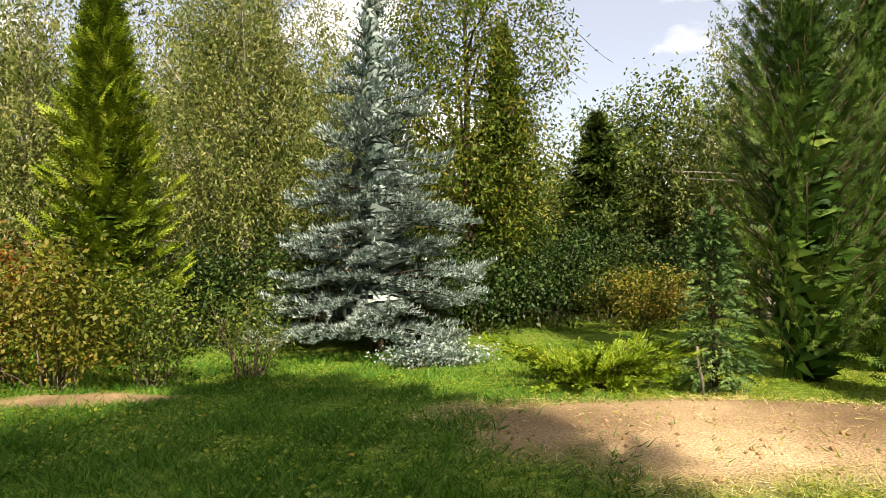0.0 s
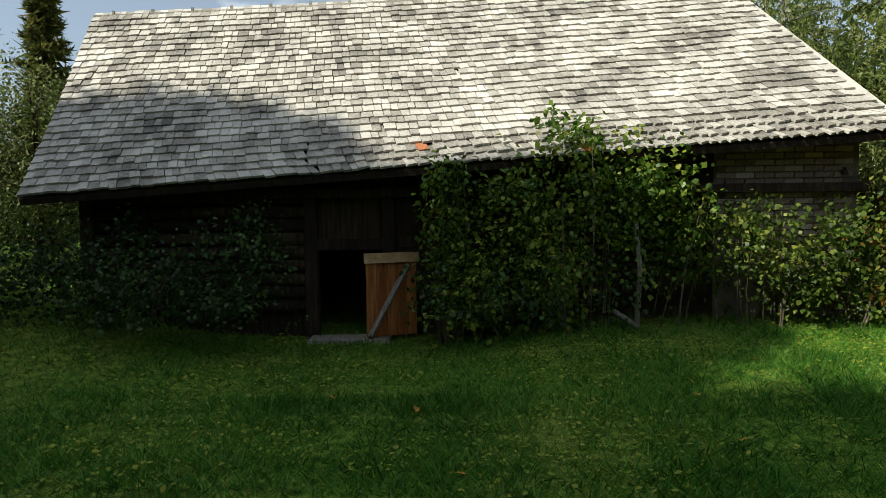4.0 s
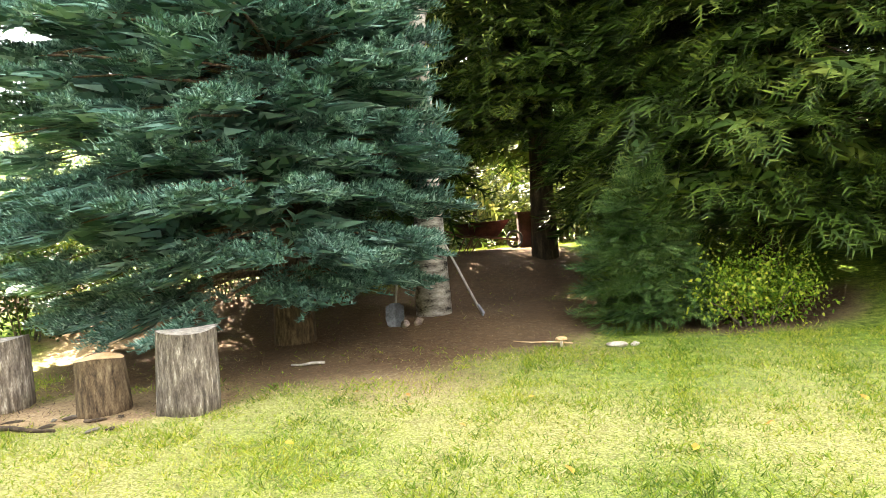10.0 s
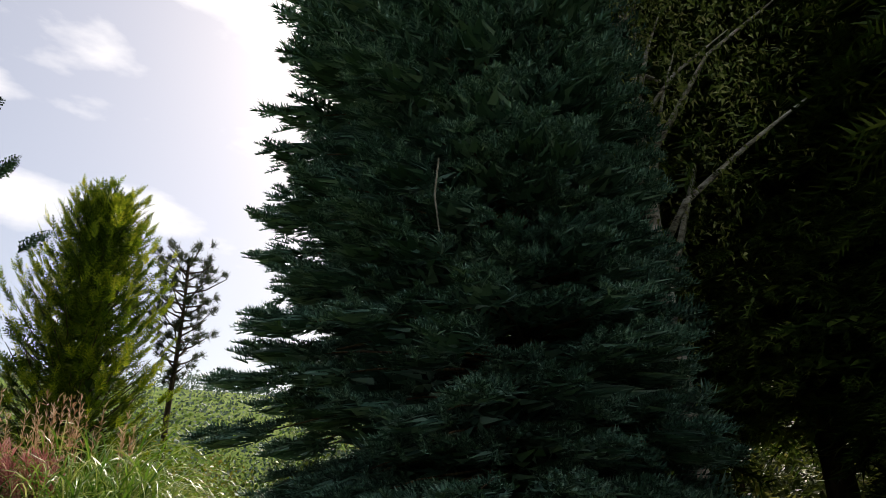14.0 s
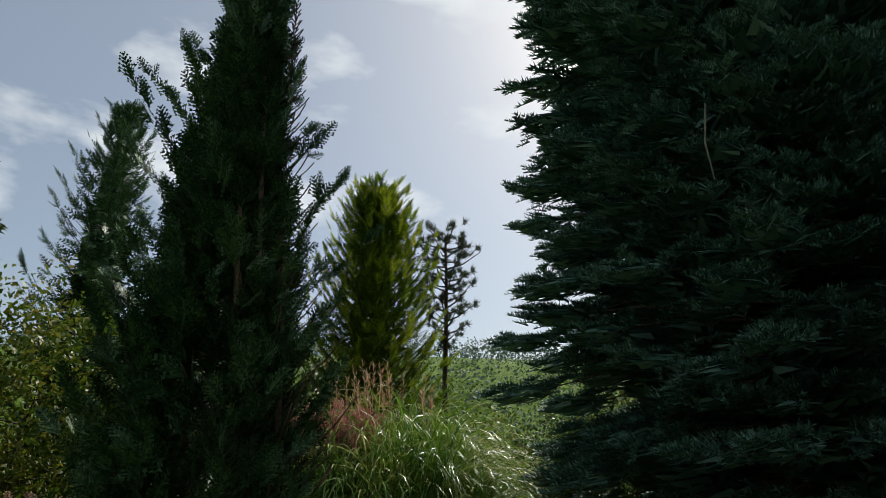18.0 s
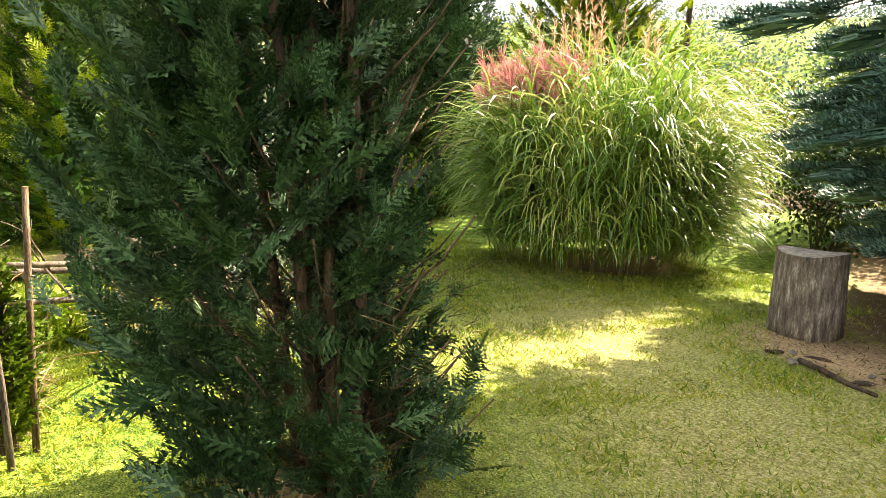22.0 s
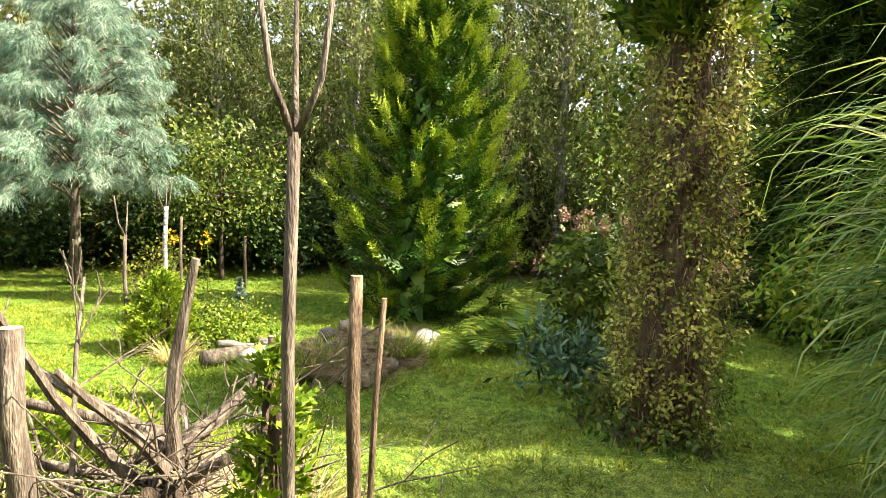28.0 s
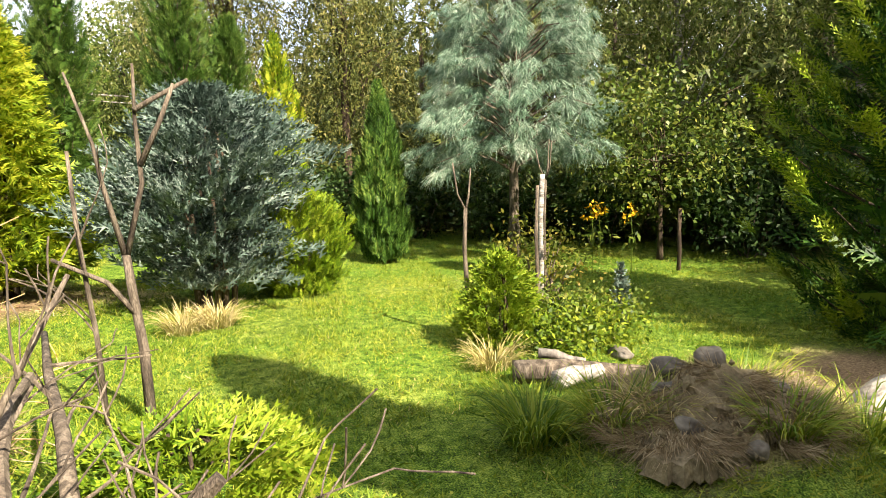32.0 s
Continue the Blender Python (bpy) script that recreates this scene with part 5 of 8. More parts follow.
def shingle_mesh(name, w, mat):
    """One split shingle: thick at the foot, thin at the head, foot edge slightly worn."""
    bm = bmesh.new()
    h = 0.30
    foot = [(-w / 2, 0.0, 0.010), (-w / 6, random.uniform(-0.008, 0.006), 0.011), (w / 5, random.uniform(-0.008, 0.006), 0.011), (w / 2, random.uniform(-0.004, 0.01), 0.010)]
    top = [bm.verts.new((x, y, z + 0.02)) for x, y, z in foot]
    low = [bm.verts.new((x, y, z - 0.012)) for x, y, z in foot]
    head = [bm.verts.new((-w / 2, h, -0.012)), bm.verts.new((w / 2, h, -0.012))]
    for i in range(3):
        bm.faces.new((low[i], low[i + 1], top[i + 1], top[i]))
    bm.faces.new((top[0], top[1], top[2], top[3], head[1], head[0]))
    bm.faces.new((top[0], head[0], low[0]))
    bm.faces.new((top[3], low[3], head[1]))
    return bm_mesh(name, bm, mat)


def build_barn():
    barn = thing("barn", BX, BY, 0, "old low barn with a weathered wooden shingle roof, overgrown with vines", "barn", rz=BTURN)
    # deck under the shingles, back slope, gable ends
    bm = bmesh.new()
    k = 14
    grid = [[roof_at(i / k, j / 6) for j in range(7)] for i in range(k + 1)]
    top = [[bm.verts.new(p + Vector((0, 0.02, -0.03))) for p in col] for col in grid]
    low = [[bm.verts.new(p + Vector((0, 0.04, -0.10))) for p in col] for col in grid]
    for i in range(k):
        for j in range(6):
            bm.faces.new((top[i][j], top[i + 1][j], top[i + 1][j + 1], top[i][j + 1]))
            bm.faces.new((low[i][j + 1], low[i + 1][j + 1], low[i + 1][j], low[i][j]))
        bm.faces.new((low[i][0], low[i + 1][0], top[i + 1][0], top[i][0]))
    for j in range(6):
        bm.faces.new((top[0][j], top[0][j + 1], low[0][j + 1], low[0][j]))
        bm.faces.new((top[k][j + 1], top[k][j], low[k][j], low[k][j + 1]))
    roof = part("roof", bm, M["wood_dark"], barn, "silver-grey wooden shingle roof")
    bm = bmesh.new()
    r0, r1 = roof_at(0, 1), roof_at(1, 1)
    for q in (0,):
        c = [r0 + Vector((0, 0, -0.02)), r1 + Vector((0, 0, -0.02)), Vector((11.0, 5.9, 2.5)), Vector((0, 5.8, 1.82))]
        u = [bm.verts.new(p) for p in c]
        w = [bm.verts.new(p - Vector((0, 0, 0.08))) for p in c]
        bm.faces.new(u)
        bm.faces.new(list(reversed(w)))
        for i in range(4):
            bm.faces.new((w[i], w[(i + 1) % 4], u[(i + 1) % 4], u[i]))
    part("back_slope", bm, M["shingle"], barn)
    bm = bmesh.new()
    tri = [Vector((10.55, 0.0, 2.49)), Vector((10.75, 5.85, 2.5)), r1 + Vector((0, 0, -0.01))]
    u = [bm.verts.new(p) for p in tri]
    w = [bm.verts.new(p + Vector((-0.1, 0, -0.06))) for p in tri]
    bm.faces.new(u)
    bm.faces.new(list(reversed(w)))
    for i in range(3):
        bm.faces.new((w[i], w[(i + 1) % 3], u[(i + 1) % 3], u[i]))
    part("hip_slope", bm, M["shingle"], barn)
    # ridge boards with short pegs
    bm = bmesh.new()
    for i in range(12):
        p, q = roof_at(i / 12, 1), roof_at((i + 1) / 12, 1)
        tube(bm, [p + Vector((0, 0, 0.0)), q + Vector((0, 0, 0.0))], [0.035, 0.035], 5)
    part("ridge_board", bm, M["wood_grey"], roof)
    for i in range(16):
        p = roof_at((i + 0.5) / 16, 1)
        bm = bmesh.new()
        box(bm, -0.02, 0.02, -0.015, 0.015, -0.02, 0.09)
        o = part("ridge_peg", bm, M["wood_grey"], roof)
        o.location = p
    # walls
    def wall_z(x):
        return 1.9 + 0.062 * x
    for c in [(x0, x1, 0.66, 0.78, -0.2, wall_z(x0) + 0.35) for x0, x1 in ((0.5, 3.35), (4.25, 5.9), (6.75, 10.2))] + [(3.35, 4.25, 0.66, 0.78, 1.25, 2.45), (5.9, 6.75, 0.66, 0.78, 1.15, 2.6), (0.5, 0.62, 0.78, 5.2, -0.2, 2.2), (10.08, 10.2, 0.78, 5.2, -0.2, 2.8), (0.5, 10.2, 5.2, 5.32, -0.2, 2.4)]:
        bm = bmesh.new()
        box(bm, *c)
        part("wall", bm, M["wood_dark"], barn, "dark old timber wall")
    for gx, gz1 in ((0.35, 4.55), (10.0, 4.9)):
        bm = bmesh.new()
        v = [bm.verts.new(p) for p in ((gx, 0.5, 2.0), (gx, 5.4, 2.0), (gx, 2.9, gz1), (gx + 0.08, 0.5, 2.0), (gx + 0.08, 5.4, 2.0), (gx + 0.08, 2.9, gz1))]
        for f in ((0, 1, 2), (5, 4, 3), (0, 3, 4, 1), (1, 4, 5, 2), (2, 5, 3, 0)):
            bm.faces.new([v[i] for i in f])
        part("gable", bm, M["wood_dark"], barn)
    # logs of the west part, boards of the middle
    for i in range(9):
        z = 0.42 + 0.17 * i
        bm = bmesh.new()
        tube(bm, [(0.45, 0.6, z), (1.8, 0.595, z + 0.01), (3.3, 0.6, z)], [0.085, 0.08, 0.085], 7, 0.05)
        part("log", bm, M["wood_dark"], barn, smooth=True)
    for i in range(12):
        bm = bmesh.new()
        z = 0.35 + 0.16 * i
        box(bm, 4.3, 8.35, 0.625 + random.uniform(0, 0.01), 0.655, z, z + 0.15)
        part("board", bm, M["wood_dark"], barn)
    # brick corner
    bm = bmesh.new()
    box(bm, 8.4, 10.25, 0.58, 0.66, -0.1, 2.5)
    part("mortar_bed", bm, M["mortar"], barn)
    bm = bmesh.new()
    box(bm, 0, 0.235, -0.05, 0.05, 0, 0.068)
    bmesh.ops.bevel(bm, geom=bm.edges[:], offset=0.006, segments=1, affect="EDGES")
    bmesh_brick = bm_mesh("brick", bm, M["brick"])
    for j in range(16):
        for i in range(7):
            x = 8.42 + 0.25 * i + (0.12 if j % 2 else 0)
            if x < 10.02:
                o = part_mesh("brick", bmesh_brick, barn)
                o.location = (x, 0.6 + random.uniform(-0.008, 0.006), 1.15 + 0.082 * j)
    # posts, lintels, thresholds, plate under the eave
    def beam(name, x0, x1, y0, y1, z0, z1, mat="wood_dark", label=""):
        bm = bmesh.new()
        box(bm, x0, x1, y0, y1, z0, z1)
        bmesh.ops.bevel(bm, geom=bm.edges[:], offset=0.012, segments=1, affect="EDGES")
        return part(name, bm, M[mat], barn, label)
    beam("post", 3.22, 3.38, 0.5, 0.68, -0.1, 2.0)
    beam("post", 4.2, 4.36, 0.5, 0.68, -0.1, 2.05)
    beam("post", 0.42, 0.58, 0.5, 0.68, -0.1, 1.85)
    beam("lintel", 3.22, 4.36, 0.52, 0.66, 1.12, 1.26)
    beam("post", 5.82, 5.95, 0.52, 0.66, -0.1, 2.1)
    beam("lintel", 5.8, 6.85, 0.52, 0.66, 1.02, 1.15)
    beam("eave_plate", 0.3, 10.3, 0.42, 0.56, 1.78, 1.9)
    beam("threshold", 3.3, 4.3, 0.15, 0.5, -0.12, 0.06, "wood_grey", "worn grey plank doorstep")
    beam("threshold", 3.0, 4.0, -0.1, 0.13, -0.1, -0.01, "wood_grey")
    for i in range(11):
        x = 0.6 + 0.96 * i
        bm = bmesh.new()
        box(bm, x - 0.05, x + 0.05, 0.0, 1.0, -0.06, 0.05)
        o = part("rafter_tail", bm, M["wood_dark"], barn)
        o.data.transform(Matrix.Translation((0, 0.1, 1.80 + 0.062 * x)) @ Matrix.Rotation(radians(45), 4, "X"))
    # half door, swung outward
    door = part("half_door", bmesh.new(), M["wood_orange"], barn, "open half-height door of reddish boards with a diagonal brace")
    door.matrix_local = pose(4.62, 0.42, 0.08, 0, 0, 180 + 24)
    for i in range(5):
        bm = bmesh.new()
        box(bm, 0.002 + 0.13 * i, 0.128 + 0.13 * i, -0.014, 0.014, 0, 0.98 + random.uniform(-0.01, 0.01))
        part("door_board", bm, M["wood_orange"], door)
    bm = bmesh.new()
    box(bm, -0.02, 0.68, 0.015, 0.05, 0.9, 1.02)
    part("top_rail", bm, M["wood_fresh"], door)
    bm = bmesh.new()
    tube(bm, [(0.12, 0.035, 0.86), (0.62, 0.035, 0.02)], [0.035, 0.035], 6)
    part("brace", bm, M["wood_grey"], door)
    return barn, roof


barn, barn_roof = build_barn()


def build_shingles():
    kinds = [shingle_mesh("shingle", w, M["shingle"]) for w in (0.085, 0.105, 0.125, 0.15)]
    widths = (0.085, 0.105, 0.125, 0.15)
    rust = shingle_mesh("shingle", 0.13, M["shingle_rust"])
    jv, jf = [], []
    singles = 0
    for j in range(ROWS):
        s = j / ROWS
        length = (roof_at(1, s) - roof_at(0, s)).length
        x = 0.0
        while x < length - 0.05:
            i = random.randrange(4)
            w = widths[i]
            a = min(1.0, (x + w / 2) / length)
            p, ex, es, nn = roof_frame(a, s)
            m = Matrix((ex, es, nn)).transposed().to_4x4()
            m.translation = p + es * random.uniform(-0.016, 0.012) + nn * (0.012 + random.uniform(-0.004, 0.008))
            m = m @ Matrix.Rotation(random.uniform(-0.02, 0.02), 4, "Z")
            patch = (j == 0 and 0.60 < a < 0.625) or (j == 5 and 0.405 < a < 0.425) or (j == 2 and 0.44 < a < 0.47) or (j == 13 and 0.52 < a < 0.53)
            if j < 4 and 0.32 < a < 0.95 and singles < 300:
                o = part_mesh("shingle", rust if patch else kinds[i], barn_roof)
                o.matrix_local = m
                singles += 1
            else:
                src, t0 = rust if patch else kinds[i], len(jv)
                jv.extend(tuple(m @ v.co) for v in src.vertices)
                jf.extend(tuple(t0 + q for q in f.vertices) for f in src.polygons)
            x += w * (1.6 if patch else 1.0) + random.uniform(0.004, 0.012)
    me = bpy.data.meshes.new("shingles")
    me.from_pydata(jv, [], jf)
    me.materials.append(M["shingle"])
    ob = part_mesh("shingles", me, barn_roof)
    ob["kind"] = "stuff"

# conifers and woodwork to the south
SHOOT = shoot_form(8, 0.36, 0.06)
SHOOT_COARSE = shoot_form(5, 0.42, 0.085)
BRUSH = brush_form(11, 0.40, 0.12)
BRUSH_COARSE = brush_form(9, 0.45, 0.14)
pad_conifer("silver_fir", 2.3, -8.3, 15.5, 2.9, "tall blue-green fir with layered boughs over bare needle-strewn ground", "fir", r0=0.2, bark="bark_tan", low=0.95, gap=0.43, spacing=0.66, form=BRUSH, size=0.16, face=1.2, fine=6.6, lift=0.1, droop=0.2, tipup=0.4, power=0.3, pull=(0.30, 0.3), jag=0.26, bot=0.8, depth=0.9, half=0.40, step=0.062, inner=0.68, lump=0.09, sag=0.07, puff=0.045, finger=0.15)
for x, y, H, R, low, tw in ((-4.5, -10.5, 12.6, 4.0, 1.45, 36), (-1.35, -12.4, 17.0, 3.1, 2.5, 26), (2.3, -14.0, 18, 2.8, 1.5, 14), (-6.3, -14.6, 10, 2.6, 2.0, 14)):
    plate_conifer("spruce_tree", x, y, H, R, "dark old spruce with drooping branches and a bare lower trunk", "spruce", r0=0.2, group="dark spruces", low=low, gap=0.5 if y > -13 else 0.8, wide=0.72 if y > -13 else 0.95, thick=0.2, shoots=tw, form=SHOOT_COARSE, size=0.31, face=1.57, fine=5.5 if y > -13 else 0.0, rise=0.15, droop=0.38, power=0.38, hang=0.45, up=0.2, core=3, inner=0.3, pull=(0.16, 2.9) if x < -4 and y > -12 else (0.0, 0.0))
plate_conifer("young_spruce", -2.1, -8.5, 2.15, 0.95, "young spruce with pale new shoots beside the dirt path", "spruce_young", r0=0.03, low=0.2, gap=0.25, wide=0.34, thick=0.1, shoots=34, form=SHOOT, size=0.15, face=1.57, fine=3.0, rise=0.3, droop=0.3, power=0.8, hang=0.1)
shrub("barberry_bush", -3.2, -7.95, 0.8, 0.8, 0.45, "light green small-leaved bush under the spruce", "fern", 340, 16, 0.05, stems=14)

for x, y, H, rx in ((4.2, -11.2, 1.5, 1.0), (5.6, -10.4, 1.8, 0.9), (3.0, -11.8, 1.3, 1.0), (6.6, -9.4, 1.7, 0.8), (1.6, -12.2, 1.2, 0.8)):
    shrub("undergrowth_shrub", x, y, H, rx, 0.7, "dark leafy shrub in the shade behind the fir", "nettle", 200, 14, 0.08, seed=x, group="undergrowth behind the fir")

# birch behind the fir
weeping("birch_tree", 0.62, -9.6, 16, 3.4, "tall birch with pale cracked bark and thin hanging twigs", "birch", 1300, 0.085, low=4.6, r0=0.2, length=1.8, step=0.07)
bm = bmesh.new()
tube(bm, [(-0.1, 0.0, 4.9), (-0.5, 0.1, 5.5), (-1.4, 0.25, 6.1), (-2.3, 0.4, 6.6)], [0.06, 0.05, 0.035, 0.015], 7)
part("limb", bm, M["bark_birch"], bpy.data.objects["birch_tree"], "bare pale birch limb", smooth=True)
bm = bmesh.new()
tube(bm, [(-0.33, 3.64, 4.10), (-0.26, 3.57, 3.82), (-0.26, 3.49, 3.54)], [0.007, 0.008, 0.005], 5)
part("dead_twig", bm, M["wood_grey"], bpy.data.objects["silver_fir"], "thin bleached dead twig")


def stump(name, x, y, r, h, label, lean=0.0, seed=0, mat="wood_grey"):
    t = thing(name, x, y, gz(x, y), label, "log")
    bm = bmesh.new()
    sides, rows = 22, 6
    ring = []
    for j in range(rows):
        f = j / (rows - 1)
        row = []
        for i in range(sides):
            g = 2 * math.pi * i / sides
            k = r * (1 + 0.05 * math.sin(3 * g + seed) + 0.035 * math.sin(8 * g + 2 * seed) + 0.02 * math.sin(17 * g + f * 3)) * (1.06 - 0.08 * f)
            row.append(bm.verts.new((k * math.cos(g) + lean * f, k * math.sin(g), -0.05 + (h + 0.05) * f + (0.015 * math.sin(2 * g + seed) if j == rows - 1 else 0))))
        ring.append(row)
    for a, b in zip(ring, ring[1:]):
        for i in range(sides):
            bm.faces.new((a[i], a[(i + 1) % sides], b[(i + 1) % sides], b[i]))
    bm.faces.new(list(reversed(ring[0])))
    part("log_body", bm, M["stump_bark" if mat == "wood_grey" else "bark_tan"], t, smooth=True)
    bm = bmesh.new()
    rim = []
    for i in range(sides):
        g = 2 * math.pi * i / sides
        rim.append(bm.verts.new((0.985 * r * math.cos(g) + lean, 0.985 * r * math.sin(g), h + 0.015 * math.sin(2 * g + seed) - 0.002)))
    mid = bm.verts.new((lean, 0, h - 0.004))
    for i in range(sides):
        bm.faces.new((rim[i], rim[(i + 1) % sides], mid))
    part("cut_face", bm, M["wood_fresh" if mat != "wood_grey" else "wood_grey"], t, "weathered saw-cut top")
    return t


stump("upright_log", 4.2, -5.8, 0.235, 0.60, "grey upright log seat with flaking bark", 0.0, 1)
stump("upright_log", 3.12, -5.5, 0.19, 0.44, "short pale upright log with peeling bark", 0.02, 4, "wood_fresh")
stump("upright_log", 2.4, -5.45, 0.235, 0.64, "silvery upright log seat standing on trodden grass", -0.03, 7)


def long_tool(name, a, b, label, r=0.016):
    t = thing(name, a[0], a[1], a[2], label, "garden tool")
    bm = bmesh.new()
    d = Vector(b) - Vector(a)
    tube(bm, [(0, 0, 0), d * 0.5 + Vector((0.004, 0, 0)), d], [r, r * 1.05, r], 8)
    part("handle", bm, M["wood_grey"], t, smooth=True)
    return t, d


pick, d = long_tool("hoe", (-0.05, -9.3, gz(-0.05, -9.3)), (0.62, -9.45, 1.75), "long-handled hoe leaning on the birch trunk")
bm = bmesh.new()
tube(bm, [(0.05, 0.0, 0.14), (0.0, 0.02, 0.05), (-0.02, 0.10, 0.03), (0.0, 0.16, 0.0)], [0.02, 0.022, 0.02, 0.012], 6)
part("blade", bm, M["iron"], pick, smooth=True)
sh, d = long_tool("shovel", (1.1, -8.85, gz(1.1, -8.85) + 0.2), (1.02, -9.3, 1.55), "steel shovel leaning on the birch, blade down")
bm = bmesh.new()
v = []
for j, (w, z, yy) in enumerate(((0.06, 0.10, 0.0), (0.12, 0.06, 0.03), (0.125, -0.08, 0.07), (0.10, -0.18, 0.09), (0.0, -0.24, 0.1))):
    v.append([bm.verts.new((s * w, yy + (0.03 if s else 0), z)) for s in (-1, 0, 1)] if w else [bm.verts.new((0, yy, z))])
for a, b in zip(v, v[1:]):
    if len(b) == 3:
        for i in range(2):
            bm.faces.new((a[i], a[i + 1], b[i + 1], b[i]))
    else:
        bm.faces.new((a[0], a[1], b[0]))
        bm.faces.new((a[1], a[2], b[0]))
bmesh.ops.solidify(bm, geom=bm.faces[:], thickness=0.004)
part("blade", bm, M["iron"], sh)


def wheelbarrow(x, y, rz):
    t = thing("wheelbarrow", x, y, gz(x, y), "rusty wheelbarrow standing on the grass", "wheelbarrow", rz=rz)
    bm = bmesh.new()
    lo = [bm.verts.new(p) for p in ((-0.3, -0.2, 0.32), (0.3, -0.2, 0.28), (0.3, 0.2, 0.28), (-0.3, 0.2, 0.32))]
    hi = [bm.verts.new(p) for p in ((-0.5, -0.33, 0.58), (0.55, -0.33, 0.62), (0.55, 0.33, 0.62), (-0.5, 0.33, 0.58))]
    bm.faces.new(lo)
    for i in range(4):
        bm.faces.new((lo[i], lo[(i + 1) % 4], hi[(i + 1) % 4], hi[i]))
    bmesh.ops.solidify(bm, geom=bm.faces[:], thickness=0.006)
    part("tray", bm, M["iron_rust"], t)
    for s in (-1, 1):
        bm = bmesh.new()
        tube(bm, [(0.75, 0.1 * s, 0.2), (0.2, 0.2 * s, 0.27), (-0.5, 0.27 * s, 0.33), (-1.0, 0.29 * s, 0.52)], [0.018] * 4, 7)
        part("handle", bm, M["iron_rust"], t, smooth=True)
        bm = bmesh.new()
        tube(bm, [(-0.25, 0.23 * s, 0.31), (-0.42, 0.24 * s, 0.0), (-0.3, 0.24 * s, 0.0), (-0.1, 0.22 * s, 0.29)], [0.014] * 4, 6)
        part("leg", bm, M["iron_rust"], t, smooth=True)
    w = part("wheel", bmesh.new(), M["wire"], t)
    bm = bmesh.new()
    for i in range(18):
        a, b = 2 * math.pi * i / 18, 2 * math.pi * (i + 1) / 18
        tube(bm, [(0.78 + 0.17 * math.cos(a), 0, 0.2 + 0.17 * math.sin(a)), (0.78 + 0.17 * math.cos(b), 0, 0.2 + 0.17 * math.sin(b))], [0.03, 0.03], 6)
    part("tyre", bm, M["wire"], w)
    bm = bmesh.new()
    tube(bm, [(0.78, -0.1, 0.2), (0.78, 0.1, 0.2)], [0.05, 0.05], 8)
    part("hub", bm, M["iron_rust"], w)
    return t


wheelbarrow(-0.2, -13.9, 200)
t = thing("rusty_barrel", -1.35, -14.6, gz(-1.35, -14.6), "rusty sheet-metal box leaning by a trunk", "container")
bm = bmesh.new()
box(bm, -0.3, 0.3, -0.25, 0.25, -0.02, 0.75)
bmesh.ops.bevel(bm, geom=bm.edges[:], offset=0.02, segments=2, affect="EDGES")
part("body", bm, M["iron_rust"], t)
bm = bmesh.new()
box(bm, -0.33, 0.33, -0.28, 0.28, 0.735, 0.775)
part("lid", bm, M["iron_rust"], t)

# garden to the east
def miscanthus(x, y):
    """Upright culms in a broad stool; long leaves leave them all the way up and bend over."""
    t = thing("ornamental_grass_clump", x, y, gz(x, y), "huge clump of arching silver grass with pink and tan plumes", "grass")
    n, per = 540, 16
    a0, rr = rng.uniform(0, 2 * np.pi, n), 1.2 * np.sqrt(rng.uniform(0, 1, n))
    edge = rr / 1.2
    base = np.stack([rr * np.cos(a0), rr * np.sin(a0), 0 * rr - 0.03], 1)
    tilt = 0.03 + 0.2 * edge ** 1.5 + rng.normal(size=n) * 0.05
    hgt = (2.15 - 0.85 * edge ** 2) * rng.uniform(0.8, 1.12, n)
    ax = unit(np.stack([np.cos(a0) * tilt, np.sin(a0) * tilt, 1 + 0 * a0], 1))
    culm = blades(np.repeat(base, 2, 0), np.repeat(ax, 2, 0), np.tile([[1.0, 0, 0], [0, 1.0, 0]], (n, 1)), np.repeat(hgt, 2), 0.012)
    part_mesh("culm", quads_mesh("culm", culm, M["grass_dry"]), t, "straw-coloured upright culms")
    f = rng.uniform(0.25 - 0.1 * edge[:, None], 1.0, (n, per))
    p = (base[:, None] + ax[:, None] * (f * hgt[:, None])[..., None]).reshape(-1, 3)
    az = (a0[:, None] + rng.normal(size=(n, per)) * (1.6 - 0.9 * edge[:, None])).ravel()
    k = n * per
    ln = rng.uniform(0.6, 1.3, k)
    t0 = rng.uniform(0.12, 0.5, k)
    t1 = rng.uniform(1.6, 2.6, k) + 0.5 * np.repeat(edge, per)
    # outer leaves that hang down to the turf
    m = 1700
    b0 = rng.uniform(0, 2 * np.pi, m)
    br = rng.uniform(0.95, 1.3, m)
    p = np.concatenate([p, np.stack([br * np.cos(b0), br * np.sin(b0), rng.uniform(0.1, 0.95, m)], 1)])
    az = np.concatenate([az, b0 + rng.normal(size=m) * 0.5])
    ln = np.concatenate([ln, rng.uniform(0.5, 1.05, m)])
    t0 = np.concatenate([t0, rng.uniform(0.1, 0.6, m)])
    t1 = np.concatenate([t1, rng.uniform(2.3, 3.0, m)])
    k += m
    me = strips_mesh("foliage", arches(p, az, t0, t1, ln, 0.017 * rng.uniform(0.6, 1.25, k), 8, 1.5), M["miscanthus"])
    part_mesh("foliage", me, t)
    return t


